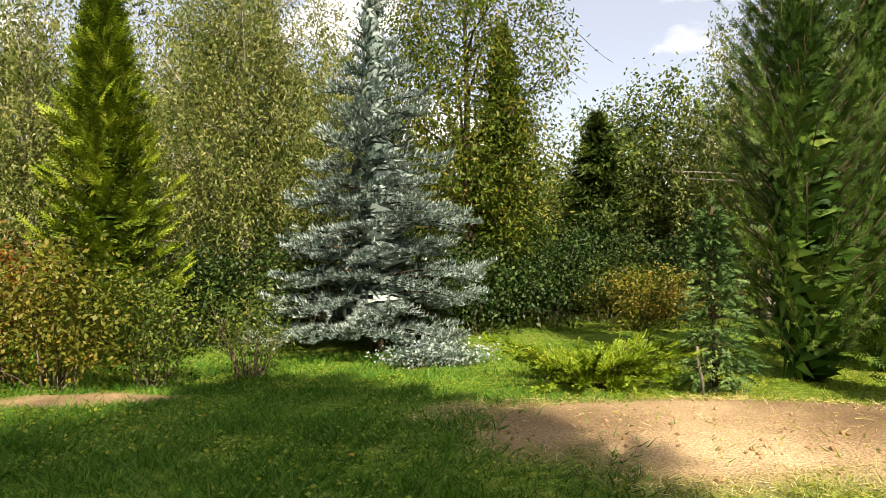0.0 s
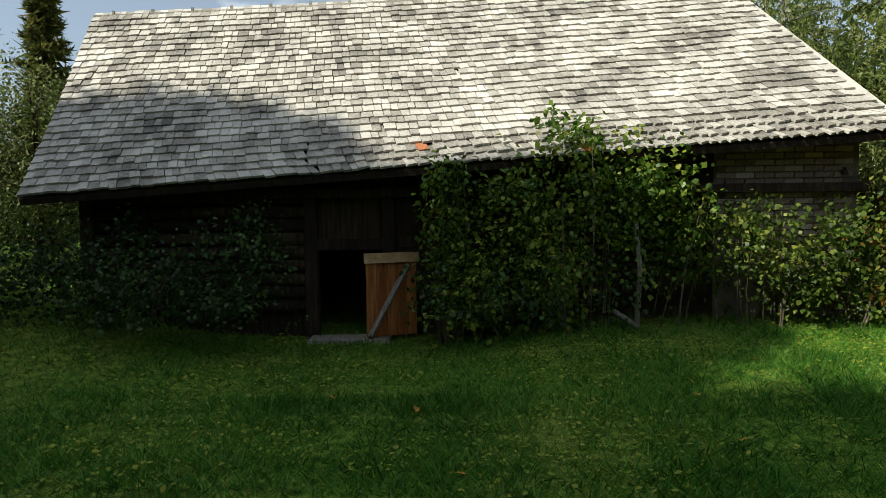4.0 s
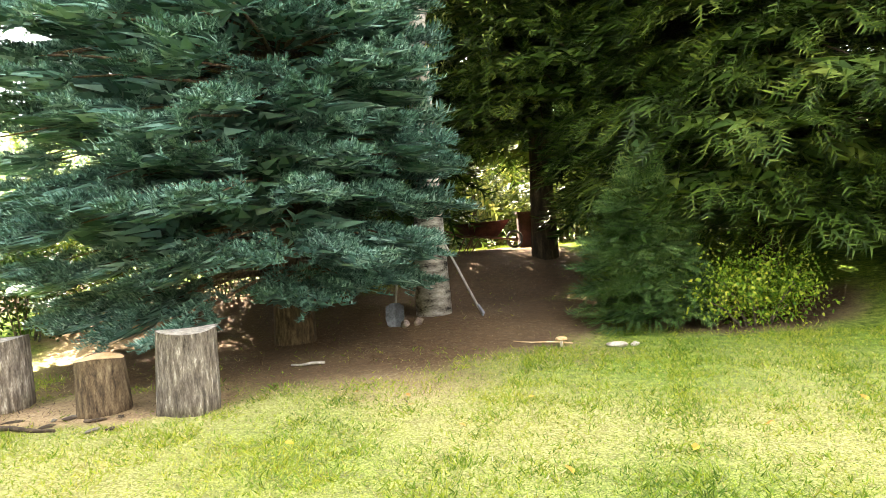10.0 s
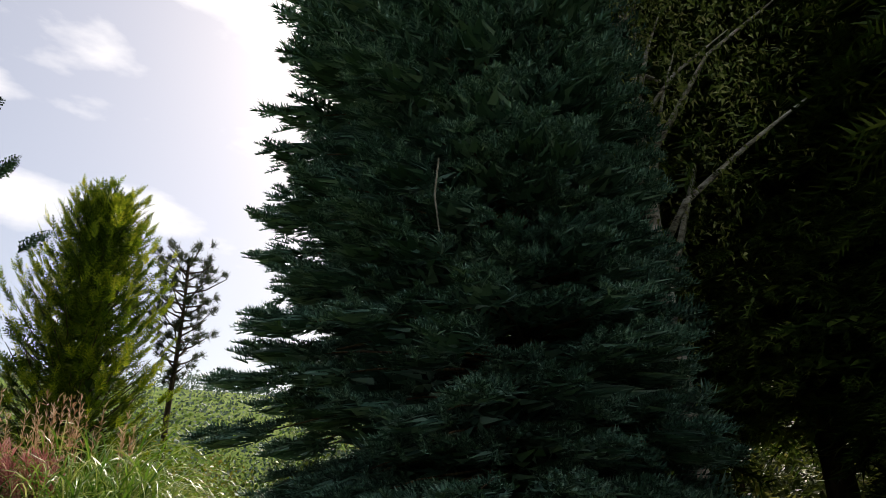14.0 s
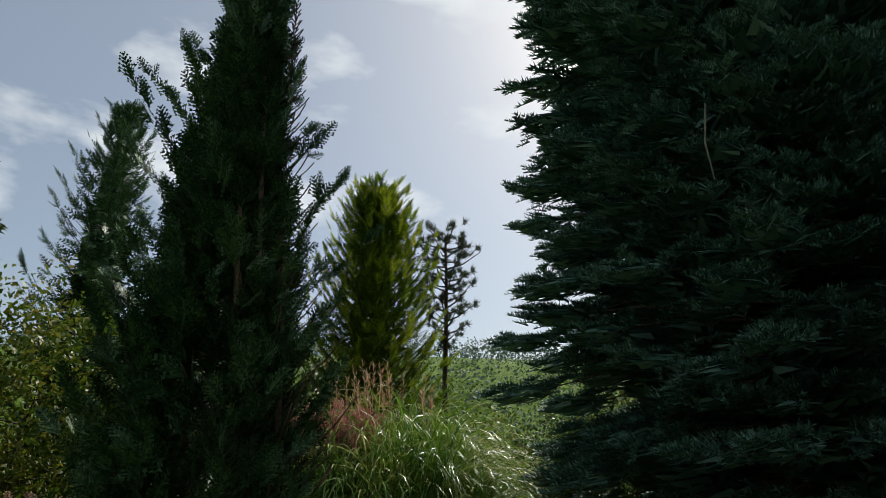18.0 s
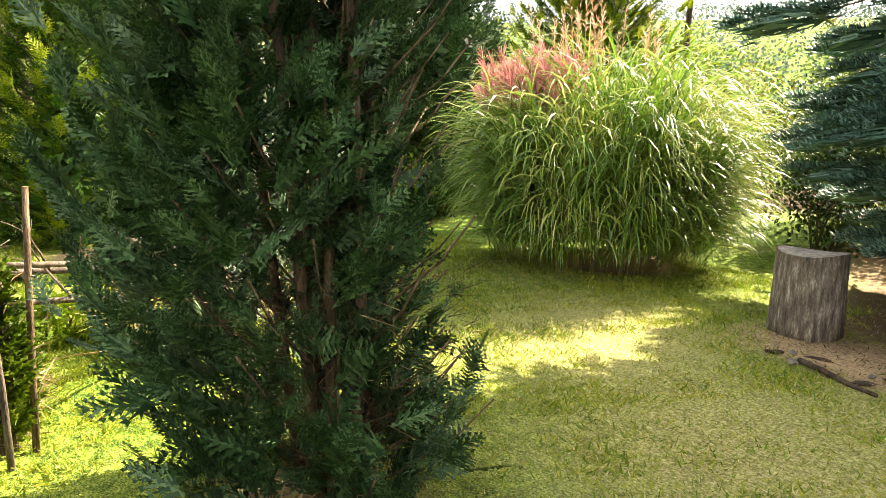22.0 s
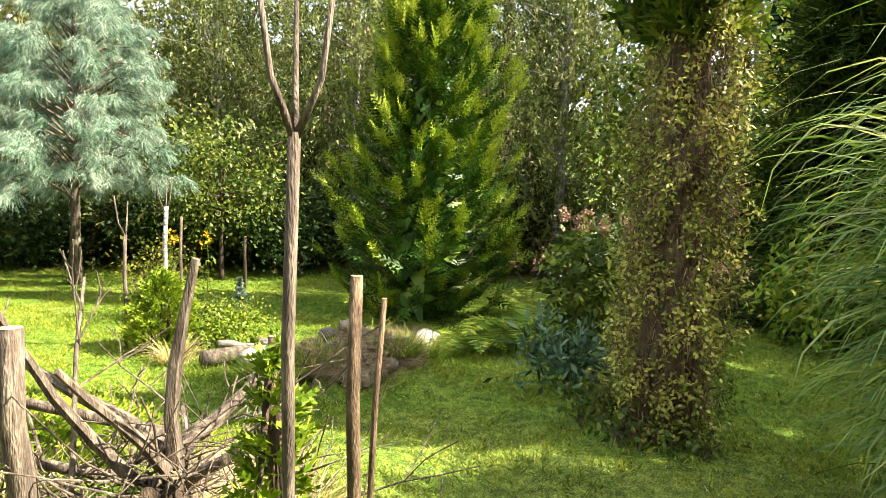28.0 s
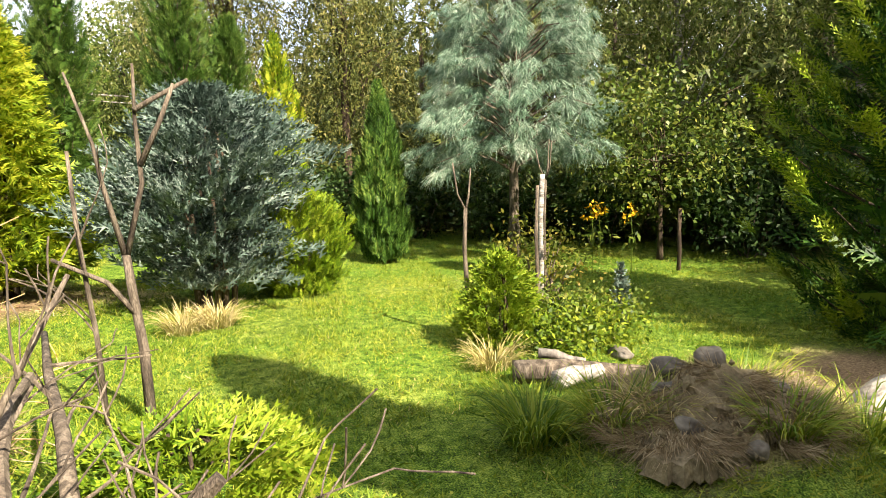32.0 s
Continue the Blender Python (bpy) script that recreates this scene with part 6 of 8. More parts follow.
def plume(t, x, y, z0, h, mat, lean, size=1.0, many=46):
    p0, tip = np.array([x, y, z0]), np.array([x + lean[0], y + lean[1], z0 + h])
    u = rng.uniform(0, 1, many)
    p = p0 + (tip - p0) * (0.55 + 0.45 * u)[:, None]
    d = unit(unit(tip - p0) + rng.normal(size=(many, 3)) * 0.45)
    q = blades(p, d, rand_dir(many), 0.16 * size, 0.012)
    st = blades(np.stack([p0, p0]), np.stack([tip - p0, tip - p0]), np.array([[1.0, 0, 0], [0, 1, 0]]), np.linalg.norm(tip - p0), 0.012)
    part_mesh("plume", quads_mesh("plume", np.concatenate([q, st]), M[mat]), t)


MX, MY = 7.35, -6.4
mis = miscanthus(MX, MY)
shrub("goldenrod_clump", 7.6, -8.0, 2.9, 0.8, 0.7, "tall yellow-green leafy clump behind the silver grass", "thuja_green", 260, 14, 0.10, seed=17, width=0.3, stems=30, droop=0.1)
for i in range(30):
    a, q = rng.uniform(0, 6.28), math.sqrt(rng.uniform(0, 1))
    plume(mis, 0.35 + 0.8 * q * math.cos(a), -0.2 + 0.75 * q * math.sin(a), 1.9, rng.uniform(0.7, 1.25), "plume_tan", (rng.uniform(-0.05, 0.2), rng.uniform(-0.1, 0.1)), 0.6, 26)
for i in range(84):
    a, q = rng.uniform(0, 6.28), math.sqrt(rng.uniform(0, 1))
    plume(mis, 0.3 + 0.75 * q * math.cos(a), 0.62 + 0.6 * q * math.sin(a), 1.4, rng.uniform(0.5, 1.0), "plume_pink", (rng.uniform(-0.1, 0.25), rng.uniform(0.0, 0.35)), 1.0, 60)

# cypresses and thujas
SPRAY_MID = spray_form(5, 2, 0.07)
SPRAY_FULL = spray_form(6, 2, 0.10)
SPRAY_COARSE = spray_form(5, 1, 0.085)


def tapering_column(a):
    """Half-width by height of an old cypress: full for most of its height, then drawn to a point."""
    return (1.05 + 0.25 * min(a / 0.12, 1) - 0.62 * min(a / 0.5, 1)) * max(0.03, 1 - max(0.0, a - 0.42) / 0.58) ** 1.55


def long_arms(a):
    return min(1.0, 1.7 * max(0.0, 1 - a)) * min(1.0, 0.6 + a)


t = thing("cypress", 3.62, -2.1, gz(3.62, -2.1), "dense grey-green cypress with dead brown twigs inside and bare lower stems", "tree")
for i in range(11):
    a, rr = 2.4 * i, 0.2 * random.uniform(0.4, 1.2)
    bx, by = rr * math.cos(a), rr * math.sin(a)
    bm = bmesh.new()
    tube(bm, [(bx * 0.6, by * 0.6, -0.1), (bx * 1.2, by * 1.2, 1.0), (bx * 1.4 + 0.04, by * 1.4 + 0.1, 2.6), (bx * 0.4 + 0.1, by * 0.4 + 0.2, random.uniform(3.6, 5.0))], [0.026, 0.021, 0.015, 0.006], 7, 0.08)
    part("stem", bm, M["bark_tan"], t, smooth=True)
q, e, li = arm_tree(5.15, 0.66, -0.2, 390, 18, SPRAY_FULL, 0.165, tapering_column, rise=0.8, curl=0.4, side=0.9, start=0.35, core=1100, mess=1.0)
CORES.clear()
q = np.concatenate([q, e])
off = np.clip(q[..., 2] / 0.7, 0, 1)
q[..., 0] += 0.1 * off
q[..., 1] += 0.23 * off
part_mesh("crown", quads_mesh("crown", q, M["cypress_dark"]), t)
part_mesh("branch_work", limbs_mesh("branch_work", li, M["bark_tan"], 0.014), t)
k = 26
f = np.linspace(0, 1, k)
p = np.stack([0.02 * np.sin(9 * f), 0.02 * np.cos(7 * f), 4.6 + 0.95 * f], 1)
a = 2.4 * np.arange(k)
d = np.stack([np.cos(a), np.sin(a), 0.7 + f], 1)
lead = stamp(SPRAY_FULL, p + [0.11, 0.24, 0], d, rand_dir(k), 0.24 - 0.12 * f)
part_mesh("leader", quads_mesh("leader", lead, M["cypress_dark"]), t, "thin feathery leading shoot")
k = 1500
az, v = rng.uniform(0, 6.283, k), rng.uniform(0, 1, k)
rr = (0.12 + 0.5 * v) * rng.uniform(0.3, 1.1, k)
p = np.stack([rr * np.cos(az), rr * np.sin(az), 0.05 + 0.85 * v], 1)
d = np.stack([np.cos(az), np.sin(az), 0.5 + 0 * az], 1) + rng.normal(size=p.shape) * 0.5
o = part_mesh("dead_twig", quads_mesh("dead_twig", slivers(p, d, rand_dir(k), rng.uniform(0.08, 0.2, k), 0.004), M["dead_spray"]), bpy.data.objects["cypress"], "dry brown twigs at the foot")
o["kind"] = "stuff"
q, e, li = arm_tree(4.65, 0.8, 0.9, 64, 14, SPRAY_FULL, 0.16, long_arms, 0.7, 0.35, start=0.3, side=0.5, core=10, mess=0.8)
q = np.concatenate([q, e])
off = np.clip(q[..., 2] / 0.7, 0, 1)
q[..., 0] += 0.1 * off
q[..., 1] += 0.23 * off
part_mesh("crown_tip", quads_mesh("crown_tip", q, M["cypress_dark"]), bpy.data.objects["cypress"], "feathery upper arms")
CORES.clear()
for x, y, H, R in ((19.5, -6.0, 12.2, 2.7), (13.4, -7.4, 6.0, 1.9)):
    arm_conifer("tall_cypress", x, y, H, R, "tall dark cypress with feathery upswept tips", "cypress_dark", low=0.3, arms=140, per=12, form=SPRAY_COARSE, size=0.42, profile=spire, rise=0.75, curl=0.35, core=300)
for x, y, H, R in ((13.9, -6.0, 5.3, 1.6), (15.2, -7.7, 5.8, 1.8)):
    plate_conifer("spruce_tree", x, y, H, R, "dense dark spruce in shade behind the silver grass", "spruce", r0=0.15, group="dark spruces", low=0.3, gap=0.5, wide=0.6, thick=0.17, shoots=12, form=SHOOT_COARSE, size=0.34, face=2.6, fine=6.0, rise=0.1, droop=0.3, power=0.6, hang=0.3, core=3, inner=0.5)
def egg(a):
    return max(0.02, 1 - a) ** 0.5 * min(1.0, 0.6 + 2.5 * a)


arm_conifer("golden_thuja", 11.0, -9.05, 7.5, 2.1, "golden-yellow conical thuja with upswept sprays", "thuja_green", "thuja_gold", low=0.2, arms=330, per=18, form=SPRAY_COARSE, size=0.32, profile=egg, rise=0.8, curl=0.3, core=300)


def round_pine(x, y):
    t = thing("pine_tree", x, y, gz(x, y), "small round-headed pine against the bright sky", "tree")
    part_mesh("trunk", trunk_mesh("trunk", 8.0, 0.11, 0.03, M["bark"]), t)
    bm, tp, td = bmesh.new(), [], []
    for i in range(46):
        v = (i + 0.5) / 46
        az = 2.39996 * i
        z = 4.7 + 3.3 * v
        L = 0.98 * math.sqrt(max(0.05, 1 - ((z - 6.7) / 1.75) ** 2)) * rng.uniform(0.6, 1.12)
        rad = np.array([math.cos(az), math.sin(az), 0.0])
        e = rad * L + [0, 0, z + 0.45 * L]
        tube(bm, [(0, 0, z - 0.05), tuple(rad * 0.5 * L + [0, 0, z + 0.1 * L]), tuple(e)], [0.03, 0.02, 0.01], 5)
        for c in range(5 if v > 0.25 else 3):
            tp.append(e - rad * rng.uniform(0, 0.45) * L + rng.normal(size=3) * [0.12, 0.12, 0.09])
            td.append(rad * 0.6 + [0, 0, 0.8] + rng.normal(size=3) * 0.4)
    part("branch_work", bm, M["bark"], t)
    tp, td, k = np.array(tp), unit(np.array(td)), 46
    u = unit(rng.normal(size=(len(tp), k, 3)) * 0.55 + td[:, None] * 0.7).reshape(-1, 3)
    p = np.repeat(tp, k, 0) + rng.normal(size=u.shape) * 0.03
    part_mesh("crown", quads_mesh("crown", slivers(p, u, rand_dir(len(p)), rng.uniform(0.12, 0.2, len(p)), 0.018), M["pine"]), t)


round_pine(12.4, -12.8)
arm_conifer("bright_cypress", 12.95, -0.5, 5.9, 1.72, "broad bright green cypress with yellow-tipped flat sprays", "cypress_bright", "cypress_tip", low=-0.35, arms=260, per=20, form=SPRAY_MID, size=0.32, side=0.45, start=0.5, profile=cone, rise=0.5, curl=0.35, core=300, mess=0.6)
leafy_tree("leafy_shrub_tree", 16.2, -4.1, 5.7, 1.9, "loose broad-leaved tree with yellowing foliage", "walnut", 320, 20, 0.15, low=0.5, r0=0.06)


def ivy_column(x, y):
    t = thing("dead_thuja_trunk", x, y, gz(x, y), "stripped old thuja trunk overgrown with twigs under a green crown", "tree")
    part_mesh("trunk", trunk_mesh("trunk", 4.8, 0.2, 0.08, M["bark_tan"], (0.1, -0.1)), t)
    v = rng.uniform(0.02, 1, 26000)
    az = rng.uniform(0, 2 * np.pi, len(v))
    r = (0.42 + 0.09 * np.sin(5 * az + 9 * v) + 0.05 * np.sin(3 * az - 21 * v) - 0.10 * v) * rng.uniform(0.35, 1.0, len(v)) ** 0.6
    rad = np.stack([np.cos(az), np.sin(az), 0 * az], 1)
    p = rad * r[:, None] + np.stack([0.1 * v, -0.1 * v, 2.7 * v], 1)
    d = unit(rad + rng.normal(size=p.shape) * 0.7 + [0, 0, -0.3])
    k = 8500
    d[:k] = unit(rad[:k] * 0.35 + rng.normal(size=(k, 3)) * [0.45, 0.45, 0.8] + [0, 0, -0.4])
    part_mesh("dead_twig", quads_mesh("dead_twig", slivers(p[:k] * [0.82, 0.82, 1], d[:k], rand_dir(k), rng.uniform(0.06, 0.17, k), 0.0075), M["dead_spray"]), t, "brown dead twigs and bark strips")
    # the leaves hang in bunches, with bare twigs between
    bunch = np.sin(4 * az + 11 * v) * np.sin(17 * v - 2 * az) + 0.6 * np.sin(7 * az - 31 * v) + rng.normal(size=len(v)) * 0.25
    keep = np.concatenate([np.arange(k), k + np.flatnonzero(bunch[k:] > -0.3)])
    p, d, rad = p[keep], d[keep], rad[keep]
    d[k:] = unit(rad[k:] * 0.5 + rng.normal(size=p[k:].shape))
    q = blades(p[k:], d[k:], rad[k:] + rng.normal(size=p[k:].shape) * 0.6 + [0, 0, 0.4], rng.uniform(0.024, 0.05, len(p) - k), 0.021, 0.45, 0.1)
    part_mesh("leaf_cover", quads_mesh("leaf_cover", q, M["ivy"]), t, "small yellow-green leaves")
    q = spray_crown(5.2, 0.44, 2.55, 1500, 0.22, 0.03, column, up=0.5, out_=0.8)
    part_mesh("crown", quads_mesh("crown", q, M["thuja_green"]), t)


ivy_column(8.72, -3.9)
for x, y, H, r in ((8.42, -3.72, 0.2, 0.26), (8.45, -4.15, 0.16, 0.22), (8.7, -3.45, 0.24, 0.24)):
    shrub("creeper_clump", x, y, H, r, r * 0.8, "low broad-leaved creeper at the foot of the trunk", "shrub", 22, 8, 0.055, seed=x * y, stems=5, clump=0.1, group="creepers at the trunk")


def stake(name, x, y, h, r, label, lean=(0, 0), fork=0, mat="bark_grey"):
    t = thing(name, x, y, gz(x, y), label, "stake")
    bm = bmesh.new()
    pts = [(0, 0, -0.1), (lean[0] * 0.3 + 0.015, lean[1] * 0.3, h * 0.33), (lean[0] * 0.7 - 0.012, lean[1] * 0.7, h * 0.68), (lean[0], lean[1], h)]
    tube(bm, pts, [r * 1.15, r, r * 0.95, r * 0.85], 9, 0.07)
    part("stem", bm, M[mat], t, smooth=True)
    for i in range(fork):
        bm = bmesh.new()
        a = 2.1 * i + 0.6
        e = Vector((lean[0] + 0.1 * math.cos(a), lean[1] + 0.1 * math.sin(a), h + random.uniform(0.3, 0.42)))
        tube(bm, [(lean[0], lean[1], h - 0.02), (lean[0] + 0.065 * math.cos(a), lean[1] + 0.065 * math.sin(a), h + 0.12), e], [r * 0.6, r * 0.45, r * 0.32], 7, 0.06)
        part("fork", bm, M[mat], t, smooth=True)
    bm = bmesh.new()
    bmesh.ops.create_circle(bm, cap_ends=True, segments=9, radius=r * 0.84)
    o = part("cut_end", bm, M["wood_fresh"], t, "pale cut end")
    o.location = (lean[0], lean[1], h + 0.002)
    return t


stake("forked_stake", 5.80, -3.0, 1.62, 0.018, "forked bare sapling stem driven in as a stake", (-0.15, -0.11), 3)
stake("stake", 6.12, -3.04, 1.22, 0.024, "cut brown-barked stake beside the bed", (0.02, 0.02), 0, "bark_tan")
stake("stake", 5.97, -2.86, 1.04, 0.016, "thin broken stick standing in the yew", (0.0, 0.03), 0, "bark_tan")
stake("stake", 5.84, -1.93, 0.98, 0.045, "thick cut-off stake with a sawn top", (-0.02, 0.03), 0)
conifer_post = stake("stake", 6.2, -3.03, 1.14, 0.011, "thin pale stick leaning beside the stake", (0.03, -0.045), 0, "bark_tan")

shrub("hydrangea", 11.0, -3.2, 1.35, 0.6, 0.5, "hydrangea with faded pinkish flower heads", "shrub", 150, 18, 0.11, seed=4)
for i in range(11):
    a, r = 2.4 * i, 0.5 * math.sqrt((i + 0.5) / 11)
    c = np.array([[r * math.cos(a), r * math.sin(a), 1.42 - 0.55 * r * r + random.uniform(-0.1, 0.12)]])
    o = part_mesh("flower_head", quads_mesh("flower_head", leaf_cloud(c + rng.normal(size=(9, 3)) * [0.012, 0.012, 0.03], 0.045, 12, 0.034, 0.8, 0.0), M["faded_petal"]), bpy.data.objects["hydrangea"], "faded pinkish flower head")
shrub("blue_leaved_plant", 9.4, -3.15, 0.45, 0.34, 0.3, "low clump of broad blue-green leaves", "hosta", 60, 12, 0.11, stems=6, width=0.34, droop=0.1)
shrub("golden_fern_bush", 12.6, -5.6, 1.3, 0.9, 0.8, "sunlit yellow-green feathery bush", "fern", 220, 22, 0.11, seed=5)
for x, y, L in ((11.4, -2.35, 1.0), (11.9, -2.9, 0.9), (11.0, -1.9, 0.7), (10.2, 0.85, 0.35)):
    fern("fern", x, y, "green fern with arching fronds", 10, L)
for x, y, H, r, m in ((8.6, -9.9, 2.5, 1.1, "shrub_gold"), (6.9, -10.6, 2.3, 1.1, "shrub"), (10.6, -10.0, 3.0, 1.3, "shrub"), (5.4, -12.0, 2.4, 1.2, "shrub_gold"), (8.2, -12.4, 3.0, 1.5, "nettle")):
    shrub("garden_shrub", x, y, H, r, r * 0.8, "bushy shrub at the far edge of the garden", m, 420, 18, 0.075, seed=y, stems=14, clump=0.3, group="shrubs at the garden edge")

# north side and the lawn to the north-east
pad_conifer("blue_spruce", -1.2, 11.3, 6.35, 2.35, "silver-blue spruce with wide lower boughs reaching the grass", "blue_spruce", r0=0.12, low=0.35, gap=0.46, spacing=0.9, form=BRUSH_COARSE, size=0.17, face=-1.57, fine=7.0, lift=0.24, droop=0.3, tipup=1.0, power=0.95, jag=0.55, bot=0.95, depth=1.15, half=0.42, step=0.085, inner=0.3, puff=0.06, finger=0.19)
arm_conifer("golden_thuja", -5.35, 10.2, 5.8, 1.5, "tall yellow-green thuja behind a mixed hedge", "thuja_green", "cypress_tip", low=-0.1, arms=230, per=18, form=SPRAY_COARSE, size=0.3, profile=cone, rise=0.4, curl=0.25, core=300, mess=0.6)
weeping("weeping_birch", -4.2, 13.6, 10.5, 3.0, "large birch with curtains of hanging yellow-green leaves", "birch", 3200, 0.085, low=0.5, r0=0.16, length=2.2, step=0.085)
leafy_tree("walnut_tree", 0.6, 14.6, 9.5, 2.3, "tall tree with large yellowing leaves", "walnut", 900, 36, 0.12, low=0.9, r0=0.14, width=0.42)
conifer("spruce_tree", 1.6, 16.2, 7.4, 1.7, "slender dark green spruce behind the lawn", "spruce", r0=0.14, low=0.5, gap=0.36, per=5, rise=0.1, droop=0.3, twig=0.6, twig_gap=0.14, bl=0.17, bw=0.05, nb=12, fill=2500)
conifer("spruce_tree", 4.3, 17.5, 5.4, 2.0, "slender dark green spruce behind the lawn", "spruce", r0=0.14, low=0.5, gap=0.36, per=5, rise=0.1, droop=0.3, twig=0.6, twig_gap=0.14, bl=0.17, bw=0.05, nb=12, fill=2500)
leafy_tree("roadside_tree", 6.6, 20, 6.8, 3.2, "broad pale green leafy tree beyond the garden", "shrub", 700, 30, 0.15, low=1.0, r0=0.16)
shrub("golden_bush", 4.3, 13.3, 1.35, 1.7, 0.8, "wide golden-green bush in sunlight", "shrub_gold", 320, 18, 0.08)


def spreading_juniper(x, y):
    t = thing("spreading_juniper", x, y, gz(x, y), "low spreading lime-green juniper with feathery arms", "shrub")
    bm, qs = bmesh.new(), []
    for i in range(58):
        az = rng.uniform(0, 6.283)
        L = rng.uniform(0.65, 1.35) * (1.0 if abs(math.cos(az)) > 0.5 else 0.75)
        el = rng.uniform(0.18, 0.75)
        s = np.linspace(0.1, 1, 26)
        p = np.stack([np.cos(az) * s * L, np.sin(az) * s * L, 0.05 + L * (el * 1.05 * s - 0.22 * s ** 2)], 1)
        tube(bm, [(0, 0, -0.03), tuple(p[12]), tuple(p[22])], [0.018, 0.01, 0.004], 4)
        tg = unit(np.gradient(p, axis=0))
        for j in range(3):
            d = unit(tg + rng.normal(size=p.shape) * 0.42 + [0, 0, 0.15])
            qs.append(fans(p, d, rand_dir(len(p)), 0.16 * rng.uniform(0.6, 1.2, len(p)) * (1.15 - 0.4 * s), 0.016, 2, 0.5))
    part("branch_work", bm, M["bark"], t)
    part_mesh("foliage", quads_mesh("foliage", np.concatenate(qs), M["juniper_lime"]), t)


spreading_juniper(1.7, 7.5)
conifer("weeping_conifer", 2.95, 7.0, 2.1, 0.42, "narrow shaggy blue-green conifer tied to a stick", "spruce_young", r0=0.03, low=0.1, gap=0.12, per=5, rise=0.15, droop=0.5, twig=0.3, twig_gap=0.06, bl=0.07, bw=0.014, nb=10, brush=(0.14, 4, 2))
for x, y, H, R in ((4.35, 7.65, 5.8, 1.3), (5.6, 8.1, 5.0, 0.8), (7.35, 7.9, 4.5, 0.9), (8.2, 8.6, 4.0, 0.7)):
    arm_conifer("tall_juniper", x, y, H, R, "tall upright green juniper with feathery shoots", "juniper", low=0.0, arms=int(230 * R), per=20, form=SPRAY_MID, size=0.165, profile=egg, rise=1.0, curl=0.35, side=0.6, start=0.35, core=260, mess=0.7, group="tall junipers")
spray_tree("golden_thuja", 8.75, 7.2, 3.7, 0.42, "slim golden thuja column behind the junipers", "thuja_gold", 1200, 0.22, 0.03, column, up=1.2, out_=0.4)
spray_tree("golden_cypress", 5.3, 4.4, 3.2, 0.95, "bright golden conifer beside the sandy mound", "thuja_gold", 5000, 0.24, 0.022, cone, up=0.2, out_=1.0, flat_up=0.5)
spray_tree("column_juniper", 10.15, 6.2, 2.9, 0.5, "narrow green juniper column at the lawn edge", "juniper", 4200, 0.2, 0.016, spire, up=1.6, out_=0.3, stems=4, r0=0.025)
spray_tree("blue_juniper", 7.25, 3.3, 2.3, 0.82, "rounded silver-blue juniper with bare lower stems", "juniper_blue", 6500, 0.17, 0.017, ball, low=0.3, up=0.55, out_=0.8, stems=7, r0=0.03, lump=0.65, pairs=3, category="shrub")
spray_tree("lime_juniper_bush", 8.2, 3.75, 1.25, 0.6, "yellow-green juniper bush beside the lawn", "juniper_lime", 4000, 0.14, 0.012, ball, low=0.05, up=0.8, out_=0.6, stems=5, r0=0.018, category="shrub")


def white_pine(x, y):
    t = thing("soft_needled_pine", x, y, gz(x, y), "silvery pine with long soft hanging needles", "tree")
    part_mesh("trunk", trunk_mesh("trunk", 5.1, 0.1, 0.02, M["bark_grey"]), t)
    bm, qs = bmesh.new(), []
    tuft_p, tuft_d, tuft_s = [], [], []
    whorls = 15
    for w in range(whorls):
        v = w / whorls
        for b in range(9 if w < 9 else 6):
            z = 1.65 + 3.5 * v + rng.uniform(-0.14, 0.14)
            az = 2.1 * w + 2 * math.pi * b / (9 if w < 9 else 6) + rng.uniform(-0.25, 0.25)
            L = (2.0 * (1 - v) ** 0.66 + 0.12) * rng.uniform(0.68, 1.08) * (0.8 if w == 0 else 1.0)
            rad = np.array([math.cos(az), math.sin(az), 0.0])
            rise = 0.3 + 0.5 * v
            tube(bm, [(0, 0, z - 0.1), tuple(rad * 0.5 * L + [0, 0, z + 0.5 * rise * L]), tuple(rad * L + [0, 0, z + rise * L - 0.22 * L * L])], [0.022, 0.014, 0.006], 4)
            for c in range(3 + int(5 * L)):
                f = rng.uniform(0.45, 1.02)
                tuft_p.append(rad * (f * L) + [0, 0, z + rise * f * L - 0.22 * (f * L) ** 2] + rng.normal(size=3) * [0.13, 0.13, 0.06])
                tuft_d.append(rad * 0.8 + [0, 0, 0.35] + rng.normal(size=3) * 0.35)
                tuft_s.append(rng.uniform(0.85, 1.25))
    tp, td, ts = np.array(tuft_p), unit(np.array(tuft_d)), np.array(tuft_s)
    k = 54
    u = unit(rng.normal(size=(len(tp), k, 3)) * 0.5 + td[:, None] * 0.75)
    p = np.repeat(tp[:, None], k, 1).reshape(-1, 3) + rng.normal(size=(len(tp) * k, 3)) * 0.015
    u = u.reshape(-1, 3)
    ln = np.repeat(ts, k) * 0.13
    qs.append(slivers(p, u, rand_dir(len(p)), ln * 1.15, 0.008))
    qs.append(slivers(p + u * ln[:, None] * 0.8, unit(u + [0, 0, -1.1]), rand_dir(len(p)), ln * 1.1, 0.008))
    part("branch_work", bm, M["bark_grey"], t)
    part_mesh("crown", quads_mesh("crown", np.concatenate(qs), M["white_pine"]), t)


